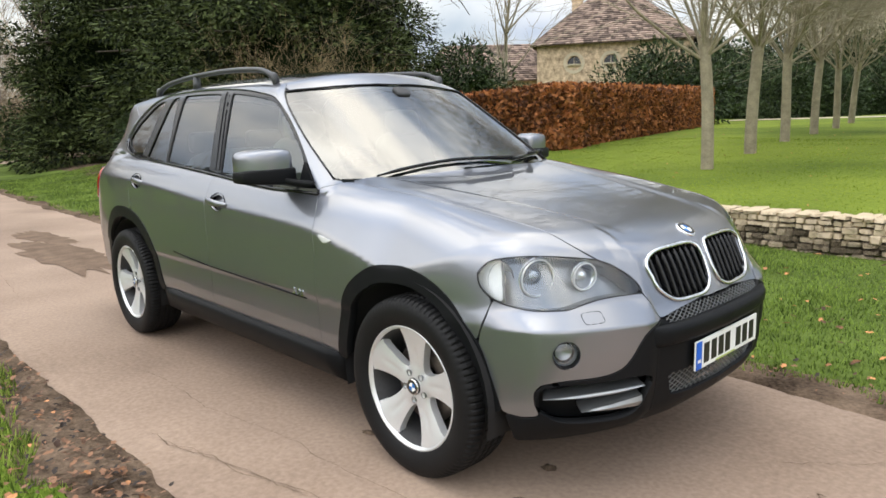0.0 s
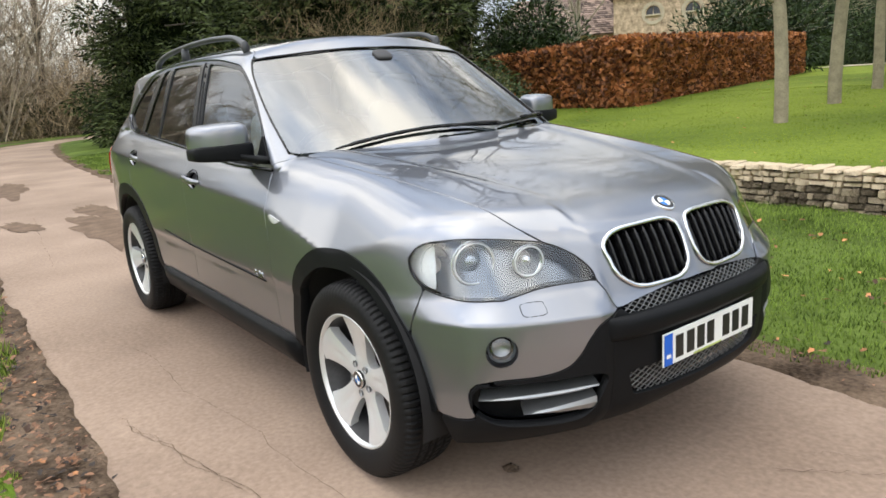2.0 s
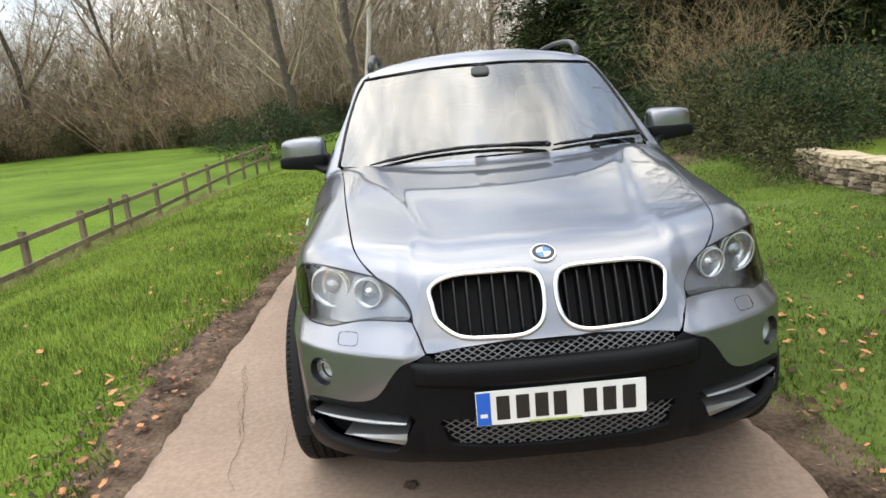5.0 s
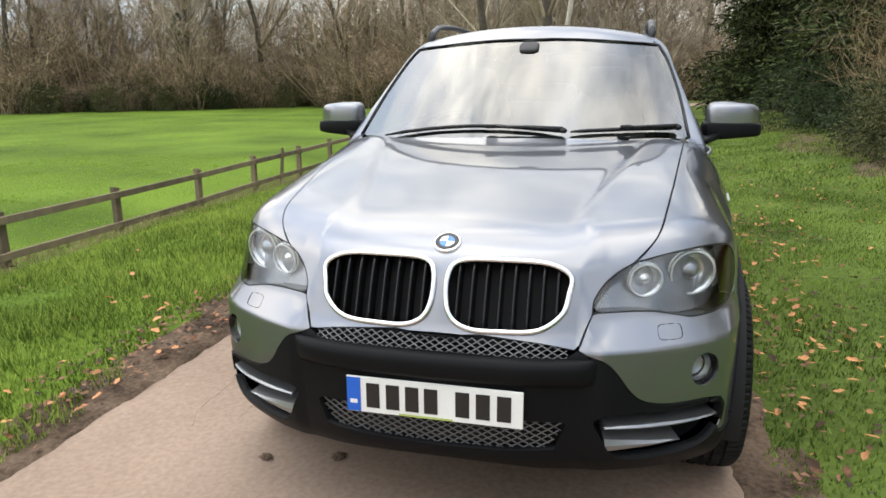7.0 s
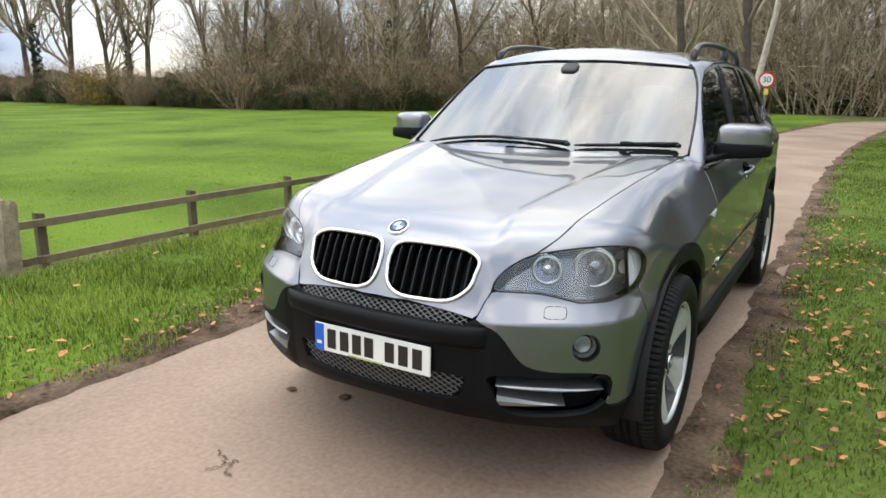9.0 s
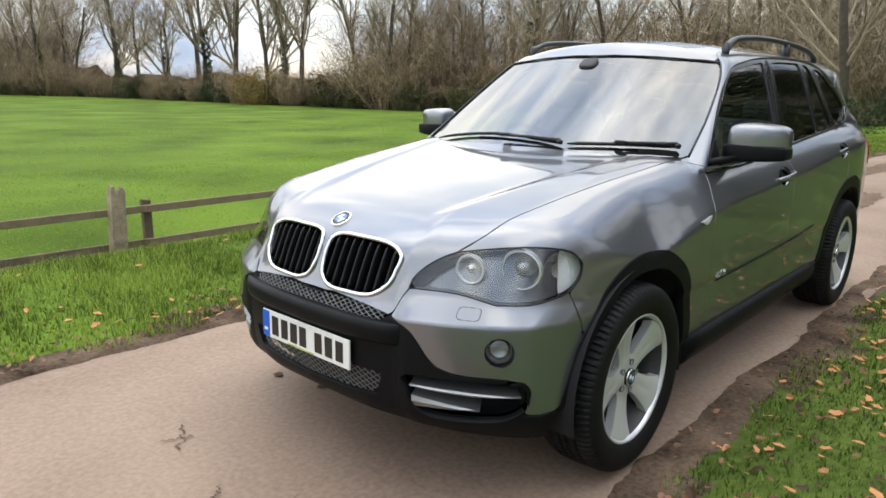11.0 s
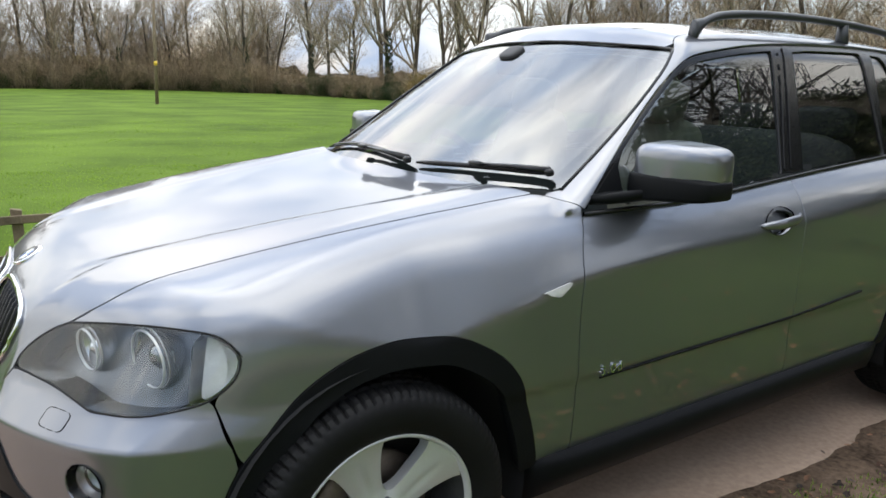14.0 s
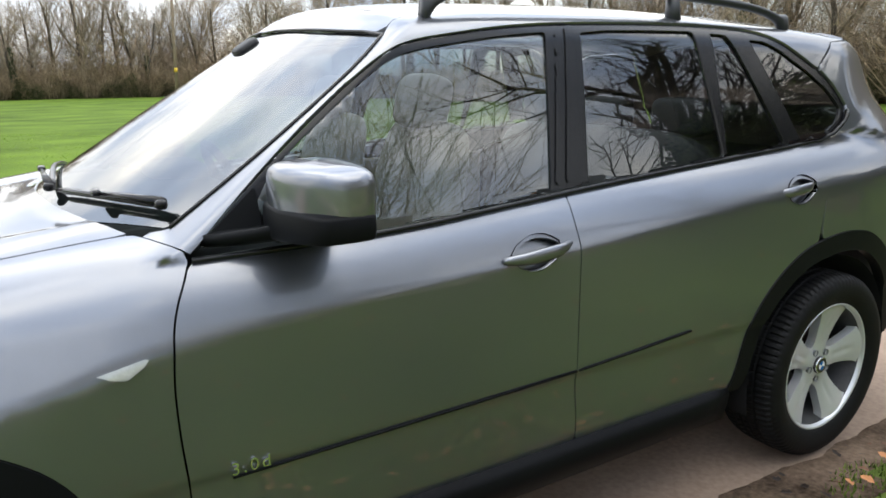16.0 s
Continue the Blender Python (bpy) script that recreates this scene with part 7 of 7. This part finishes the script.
# door mirrors
def super_box(c, sx, sy, sz, e=0.45, n=28, m=18, keep=None, taper=None):
    V, F = [], []
    sg = lambda w, p: math.copysign(abs(w) ** p, w)
    for i in range(m + 1):
        v = -math.pi / 2 + math.pi * i / m
        for j in range(n):
            u = 2 * math.pi * j / n
            p = [sx * sg(math.cos(v), e) * sg(math.cos(u), e), sy * sg(math.cos(v), e) * sg(math.sin(u), e), sz * sg(math.sin(v), e)]
            if taper:
                p = taper(*p)
            V.append((c[0] + p[0], c[1] + p[1], c[2] + p[2]))
    for i in range(m):
        for j in range(n):
            F.append((i * n + j, i * n + (j + 1) % n, (i + 1) * n + (j + 1) % n, (i + 1) * n + j))
    return V, F


def cap_shape(x, y, z):
    k = 1 - 0.30 * max(0, y / 0.115)
    return (x * (1 if x < 0 else k) + (-0.05 * max(0, y / 0.115) ** 2 if x > 0 else -0.02 * (y / 0.115)), y, z * (1 - 0.14 * max(0, y / 0.115)) - 0.004 * (x / 0.07))


V, F = super_box((-0.905, 0.968, 1.222), 0.080, 0.120, 0.074, 0.40, 36, 24, taper=cap_shape)
F = [f for f in F if sum(V[i][2] for i in f) / 4 > 1.187]
caps = both_sides("door_mirror", V, F, PAINT, (car, car), "grey mirror cap over a black housing")
V, F = super_box((-0.908, 0.964, 1.171), 0.088, 0.129, 0.039, 0.30, 32, 14, taper=lambda x, y, z: (x * (1 - 0.24 * max(0, y / 0.12)) - 0.02 * max(0, y / 0.12), y, z * (1 - 0.2 * max(0, y / 0.12)) - (0.012 * max(0, -y / 0.12) if z < 0 else 0)))
both_sides("mirror_housing", V, F, PLASTIC, caps, "black lower housing")
V, F = super_box((-0.986, 0.968, 1.215), 0.006, 0.104, 0.062, 0.42, 24, 12)
both_sides("mirror_glass", V, F, CHROME, caps)
V, F = [], []
for y, xa, xb, za, zb in ((0.825, -0.90, -0.690, 1.108, 1.146), (0.858, -0.91, -0.735, 1.114, 1.150), (0.890, -0.925, -0.790, 1.124, 1.158), (0.93, -0.95, -0.838, 1.138, 1.172)):
    for k in range(14):
        t = 2 * math.pi * k / 14
        V.append(((xa + xb) / 2 + (xb - xa) / 2 * math.copysign(abs(math.cos(t)) ** 0.6, math.cos(t)), y, (za + zb) / 2 + (zb - za) / 2 * math.copysign(abs(math.sin(t)) ** 0.6, math.sin(t))))
F = [(i * 14 + k, (i + 1) * 14 + k, (i + 1) * 14 + (k + 1) % 14, i * 14 + (k + 1) % 14) for i in range(3) for k in range(14)]
F += [tuple(range(14)), tuple(range(55, 41, -1))]
both_sides("mirror_arm", V, F, PLASTIC, caps, "black wedge-shaped mirror arm")

# roof rails
RL = curve([(-1.365, 0.600, 1.628), (-1.43, 0.598, 1.672), (-1.56, 0.596, 1.702), (-1.9, 0.594, 1.720), (-2.35, 0.594, 1.718), (-2.72, 0.594, 1.696), (-2.88, 0.594, 1.665), (-2.95, 0.592, 1.632)], 5)
V, F = [], []
n = len(RL)
for i, p in enumerate(RL):
    t = i / (n - 1)
    w, h = 0.019, 0.015 + 0.032 * max(0, 1 - min(t, 1 - t) * 8)
    for k in range(8):
        a = 2 * math.pi * k / 8
        V.append((p[0], p[1] + w * math.cos(a), p[2] + h * math.sin(a)))
F = [(i * 8 + k, i * 8 + (k + 1) % 8, (i + 1) * 8 + (k + 1) % 8, (i + 1) * 8 + k) for i in range(n - 1) for k in range(8)]
F += [tuple(range(7, -1, -1)), tuple(range((n - 1) * 8, n * 8))]
rails = both_sides("roof_rail", V, F, RAILM, (car, car), "raised dark roof rail")
V, F = [], []
tube(V, F, [(-2.33, 0.594, 1.712), (-2.34, 0.594, 1.62)], [0.022, 0.028], 8)
both_sides("rail_foot", V, F, RAILM, rails)

# wipers resting along the foot of the windscreen
for tip, root, piv, hub in (((-0.53, -0.60), (-0.462, 0.232), (-0.458, -0.08), (-0.395, 0.20)), ((-0.470, 0.262), (-0.665, 0.705), (-0.552, 0.49), (-0.50, 0.66))):
    A_, B_ = np.array((*tip, 1.165)), np.array((*root, 1.175))
    pts_ = []
    for t in np.linspace(0, 1, 9):
        p = A_ + (B_ - A_) * t
        bow = -0.05 * math.sin(math.pi * t) if tip[1] > 0 else 0.015 * math.sin(math.pi * t)
        pts_.append(onto((p[0] - bow * 0.2, p[1], 1.17), (0.53, 0, 0.85), f=f_up, lift=0.012))
    V, F = [], []
    tube(V, F, pts_, [0.004] + [0.0085] * 7 + [0.005], 6)
    w_ = child("wiper", mesh_of("wiper", V, F, TRIM, True), car, "black wiper blade and arm")
    V, F = [], []
    arm = [onto((root[0] * (1 - t) + piv[0] * t, root[1] * (1 - t) + piv[1] * t, 1.17), (0.53, 0, 0.85), f=f_up, lift=0.024 + 0.004 * t) for t in (0.0, 0.5, 1.0)]
    tube(V, F, arm, [0.013, 0.008, 0.006], 6)
    child("wiper_arm", mesh_of("wiper_arm", V, F, TRIM, True), w_)
    V, F = super_box(arm[2] + np.array((0, 0, 0.002)), 0.011, 0.030, 0.009, 0.6, 14, 8)
    child("wiper_joint", mesh_of("wiper_joint", V, F, TRIM, True), w_)
    V, F = super_box(arm[0] + np.array((0.004, 0, -0.004)), 0.014, 0.016, 0.012, 0.8, 14, 8)
    child("wiper_pivot", mesh_of("wiper_pivot", V, F, TRIM, True), w_)
# black scuttle below the glass
data = shell((0.3, 0.001, 1), [np.array(p) for p in ((-0.36, 0.0, 1.1), (-0.40, 0.35, 1.1), (-0.52, 0.70, 1.1), (-0.72, 0.76, 1.1), (-0.72, -0.76, 1.1), (-0.52, -0.70, 1.1), (-0.40, -0.35, 1.1))], offset=0.035, step=0.05, f=f_low)
child("scuttle", panel_mesh("scuttle", data, PLASTIC), car, "black plastic scuttle")

# ---- wheels ----
def wheel_parts():
    w = new("wheel")
    ax, u, v = np.array((0, 1.0, 0)), np.array((1.0, 0, 0)), np.array((0, 0, 1.0))
    n = 360
    prof = [(0.243, 0.085), (0.252, 0.104), (0.262, 0.112), (0.290, 0.121), (0.318, 0.1225), (0.340, 0.117), (0.352, 0.108), (0.361, 0.096), (0.3655, 0.078), (0.3675, 0.060), (0.3595, 0.056), (0.3595, 0.048), (0.368, 0.044), (0.3685, 0.022), (0.360, 0.018), (0.360, 0.010), (0.3685, 0.006), (0.3685, -0.006), (0.360, -0.010), (0.360, -0.018), (0.3685, -0.022), (0.368, -0.044), (0.3595, -0.048), (0.3595, -0.056), (0.3675, -0.06), (0.3655, -0.078), (0.361, -0.096), (0.352, -0.108), (0.318, -0.122), (0.262, -0.112), (0.243, -0.085)]
    V, F = [], []
    for i, (r, h) in enumerate(prof):
        for k in range(n):
            t = 2 * math.pi * k / n
            cut = 0.0
            if abs(h) >= 0.058 and r > 0.345 and k % 4 == 0:
                cut = 0.007
            elif abs(h) < 0.05 and r > 0.365 and (k + int(abs(h) * 90)) % 5 == 0:
                cut = 0.005
            V.append(((r - cut) * math.cos(t), h, (r - cut) * math.sin(t)))
    F = [(i * n + k, (i + 1) * n + k, (i + 1) * n + (k + 1) % n, i * n + (k + 1) % n) for i in range(len(prof) - 1) for k in range(n)]
    ty = mesh_of("tyre", V, [f[::-1] for f in F], RUBBER, True)
    for p_ in ty.polygons:
        if max(V[i][0] ** 2 + V[i][2] ** 2 for i in p_.vertices) > 0.355 ** 2:
            p_.use_smooth = False
    child("tyre", ty, w, "black road tyre with grooved tread")
    V, F = lathe([(0.2440, 0.080), (0.2525, 0.098), (0.2535, 0.105), (0.249, 0.108), (0.243, 0.103), (0.238, 0.092)], np.zeros(3), ax, u, v, 72)
    rim = child("rim", mesh_of("rim", V, F, ALLOY, True), w, "silver alloy rim")
    # the rim's inner barrel, its shade behind the spokes put into a dark colour
    V, F = lathe([(0.238, 0.092), (0.226, 0.05), (0.219, -0.02), (0.219, -0.10)], np.zeros(3), ax, u, v, 72)
    child("barrel", mesh_of("barrel", V, F, BARREL, True), rim, "inner barrel of the rim, coloured dark for the shade behind the spokes")
    # spokes: one disc cut by five openings
    outer = [np.array((0.2435 * math.cos(t), 0.2435 * math.sin(t))) for t in np.linspace(0, 2 * math.pi, 90, endpoint=False)]
    gaps = []
    half_w = [(0.083, 0.005), (0.092, 0.016), (0.112, 0.030), (0.14, 0.043), (0.17, 0.055), (0.205, 0.066), (0.232, 0.066), (0.2365, 0.052)]
    for s in range(5):
        a = 2 * math.pi * (s + 0.5) / 5 + math.pi / 2
        cu, su = math.cos(a), math.sin(a)
        side = [(r, h) for r, h in half_w] + [(r, -h) for r, h in reversed(half_w)]
        gaps.append([np.array((r * cu - h * su, r * su + h * cu)) for r, h in side])
    pts_, faces_, rim_ = clipped_grid(outer, gaps, 0.0075, 0.0)
    r = np.hypot(pts_[:, 0], pts_[:, 1])
    ang = np.arctan2(pts_[:, 1], pts_[:, 0]) - math.pi / 2
    ph = (ang / (2 * math.pi) * 5 + 0.5) % 1.0 - 0.5
    off = ph * 2 * math.pi / 5 * r
    wid = np.interp(r, [0.09, 0.16, 0.24], [0.05, 0.055, 0.08])
    hgt = np.interp(r, [0, 0.06, 0.09, 0.13, 0.19, 0.235, 0.25], [0.072, 0.072, 0.070, 0.076, 0.088, 0.098, 0.100])
    hgt = hgt - 0.010 * (off / wid) ** 2 - 0.006 * np.exp(-(off / 0.010) ** 2) * np.clip((r - 0.07) / 0.05, 0, 1) * np.clip((0.21 - r) / 0.05, 0, 1)
    V = [(p[0], h, p[1]) for p, h in zip(pts_, hgt)]
    F = [f[::-1] for f in faces_]
    for i, j in rim_:
        k = len(V)
        a_, b_ = V[i], V[j]
        d_ = 0.034
        V += [a_, b_, (b_[0] * 0.985, b_[1] - d_, b_[2] * 0.985), (a_[0] * 0.985, a_[1] - d_, a_[2] * 0.985)]
        F.append((k, k + 1, k + 2, k + 3))
    child("spokes", mesh_of("spokes", V, F, ALLOY, True), w, "five broad silver alloy spokes")
    V, F = lathe([(0.034, 0.066), (0.034, 0.078), (0.031, 0.081), (0.001, 0.081)], np.zeros(3), ax, u, v, 32)
    cap = child("hub_cap", mesh_of("hub_cap", V, F, INK, True), w, "round hub cap")
    emblem(w, (0, 0.0815, 0), (0, 1, 0), 0.031, "hub_emblem")
    for s in range(5):
        a = 2 * math.pi * (s + 0.5) / 5 + math.pi / 2
        c = np.array((0.058 * math.cos(a), 0, 0.058 * math.sin(a)))
        V, F = lathe([(0.0135, 0.0745), (0.012, 0.0755), (0.0115, 0.062), (0.008, 0.060), (0.0075, 0.066), (0.0005, 0.067)], c, ax, u, v, 14)
        child("wheel_bolt", mesh_of("wheel_bolt", V, F, SATIN, True), w, "recessed wheel bolt")
    V, F = lathe([(0.07, 0.0), (0.10, 0.012), (0.165, 0.012), (0.167, 0.0), (0.165, -0.012)], np.zeros(3), ax, u, v, 40)
    child("brake_disc", mesh_of("brake_disc", V, F, material("rusty_steel", (0.16, 0.13, 0.11), 0.5, 0.7, 0.3, 10, 60), True), w, "dull steel brake disc")
    # black disc added as the shade deep inside the wheel
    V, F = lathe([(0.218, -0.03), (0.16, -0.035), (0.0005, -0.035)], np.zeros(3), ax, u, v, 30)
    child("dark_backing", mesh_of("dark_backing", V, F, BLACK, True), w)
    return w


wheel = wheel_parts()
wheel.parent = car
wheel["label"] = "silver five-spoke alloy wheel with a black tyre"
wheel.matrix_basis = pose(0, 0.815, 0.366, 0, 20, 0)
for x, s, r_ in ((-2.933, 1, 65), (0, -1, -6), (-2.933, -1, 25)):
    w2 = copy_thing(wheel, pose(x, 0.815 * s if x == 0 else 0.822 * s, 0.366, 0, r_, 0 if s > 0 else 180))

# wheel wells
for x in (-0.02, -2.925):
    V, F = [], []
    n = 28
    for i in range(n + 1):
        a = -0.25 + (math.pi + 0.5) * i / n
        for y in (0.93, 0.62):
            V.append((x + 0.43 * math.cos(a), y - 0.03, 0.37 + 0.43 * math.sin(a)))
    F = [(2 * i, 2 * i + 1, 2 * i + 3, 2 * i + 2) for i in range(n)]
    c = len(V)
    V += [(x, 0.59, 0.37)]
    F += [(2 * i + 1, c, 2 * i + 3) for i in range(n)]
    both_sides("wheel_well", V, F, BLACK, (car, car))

# ---- cabin ----
def soft_box(name, c, s, mat, parent, label="", e=0.35, rot=None, taper=None):
    V, F = super_box((0, 0, 0), s[0] / 2, s[1] / 2, s[2] / 2, e, 24, 14, taper=taper)
    return child(name, mesh_of(name, V, F, mat, True), parent, label, at=Matrix.Translation(c) @ (rot or Matrix.Identity(4)))


lean = Matrix.Rotation(radians(-16), 4, "Y")
for y in (0.37, -0.37):
    st = soft_box("front_seat", (-1.24, y, 0.72), (0.52, 0.50, 0.17), LEATHER, car, "beige leather front seat")
    soft_box("backrest", (-0.20, 0, 0.32), (0.13, 0.47, 0.60), LEATHER, st, rot=lean, taper=lambda x, y_, z: (x, y_ * (1 - 0.22 * max(0, z / 0.33)), z))
    soft_box("headrest", (-0.25, 0, 0.665), (0.10, 0.25, 0.17), LEATHER, st, e=0.5, rot=lean)
for y in (0.42, 0.0, -0.42):
    soft_box("rear_headrest", (-2.62, y, 1.30), (0.10, 0.27, 0.15), DASH, car, "dark rear headrest", 0.45)
soft_box("rear_bench", (-2.15, 0, 0.72), (0.50, 1.25, 0.17), DASH, car, "dark rear bench")
soft_box("rear_backrest", (-2.50, 0, 0.98), (0.16, 1.25, 0.55), DASH, car, "dark rear backrest", rot=lean)
soft_box("dashboard", (-0.80, 0, 1.0), (0.42, 1.40, 0.26), DASH, car, "dark dashboard", 0.4)
soft_box("binnacle", (-0.86, -0.37, 1.13), (0.20, 0.32, 0.09), DASH, car)
V, F = closed_tube(ring_line(np.array((-1.06, -0.37, 1.06)), 0.185, np.array((0, 1.0, 0)), np.array((0.42, 0, 0.907)), 32), (0.016, 0.016), 8, (0.9, 0, -0.42))
sw = child("steering_wheel", mesh_of("steering_wheel", V, F, DASH, True), car, "dark three-spoke steering wheel")
soft_box("steering_boss", (-1.04, -0.37, 1.05), (0.06, 0.15, 0.13), DASH, sw)
for a in (0.0, math.pi, -math.pi / 2):
    V, F = [], []
    tube(V, F, [(-1.045, -0.37 + 0.05 * math.cos(a), 1.055 + 0.05 * math.sin(a)), (-1.06 + 0.075 * math.sin(a), -0.37 + 0.18 * math.cos(a), 1.06 + 0.165 * math.sin(a))], [0.018, 0.014], 6)
    child("steering_spoke", mesh_of("steering_spoke", V, F, DASH, True), sw)
soft_box("interior_mirror", (-1.055, 0.0, 1.505), (0.035, 0.19, 0.06), DASH, car, "dark interior mirror", 0.5)
soft_box("sensor_cover", (-1.05, 0.0, 1.56), (0.03, 0.10, 0.085), DASH, car, "dark sensor cover behind the glass", 0.6, rot=Matrix.Rotation(radians(-57), 4, "Y"))
for y in (0.80, -0.80):
    part("door_lining", box_bm(1.75, 0.04, 0.50, (-1.60, y, 0.83), 0.01), LEATHER, car, "beige inner door lining", smooth=False)
part("cabin_floor", box_bm(2.9, 1.55, 0.03, (-2.0, 0, 0.42)), DASH, car, smooth=False)
part("load_cover", box_bm(0.85, 1.3, 0.03, (-3.15, 0, 1.10)), DASH, car, smooth=False)
data = shell((0, 0.001, 1), [np.array(p) for p in ((-1.22, 0.55, 1.6), (-3.40, 0.55, 1.6), (-3.40, -0.55, 1.6), (-1.22, -0.55, 1.6))], offset=0.035, step=0.06, holes=[SUN])
child("headlining", panel_mesh("headlining", data, LINING), car, "pale headlining")

# ---- low stone retaining wall, stone by stone ----
wall_s = tagged(new("garden_wall"), "low rubble limestone wall holding up the lawn", "wall", kind="structure")
wall_s.location = (0, 4.62, 0)
core = box_bm(13.0, 0.26, 0.40, (0.3, 0.04, 0.17))
part("core", core, MORTAR, wall_s, smooth=False)
rr = random.Random(5)
made = 0
x0, x1 = -6.1, 6.6
bulk = []
zc = -0.02
for row, hgt in enumerate((0.075, 0.065, 0.06, 0.07, 0.055, 0.06, 0.05)):
    x = x0 + rr.uniform(0, 0.1)
    while x < x1:
        w = rr.uniform(0.05, 0.16) * (1.25 if row == 6 else 1)
        h = hgt * rr.uniform(0.6, 1.15)
        cx = x + w / 2
        pos = pose(cx, -0.095 + rr.uniform(-0.02, 0.015) + (0.05 if row == 6 else 0), zc + hgt / 2, rr.uniform(-4, 4), rr.uniform(-3, 3), rr.uniform(-5, 5))
        sc = Matrix.Diagonal((w * 0.95, (0.30 if row == 6 else 0.16), h, 1))
        if made < 300 and -6.1 < cx < 2.6:
            o = child("stone", stones[rr.randrange(7)], wall_s)
            o.matrix_basis = pos @ sc
            made += 1
        else:
            bulk.append((pos @ sc, rr.randrange(7)))
        x += w
    zc += hgt
V, F = [], []
for m, k in bulk:
    i = len(V)
    V += [m @ v.co for v in stones[k].vertices]
    F += [tuple(i + q for q in p.vertices) for p in stones[k].polygons]
rest = child("stones", mesh_of("stones", V, F, STONE), wall_s)
tagged(rest, kind="stuff")
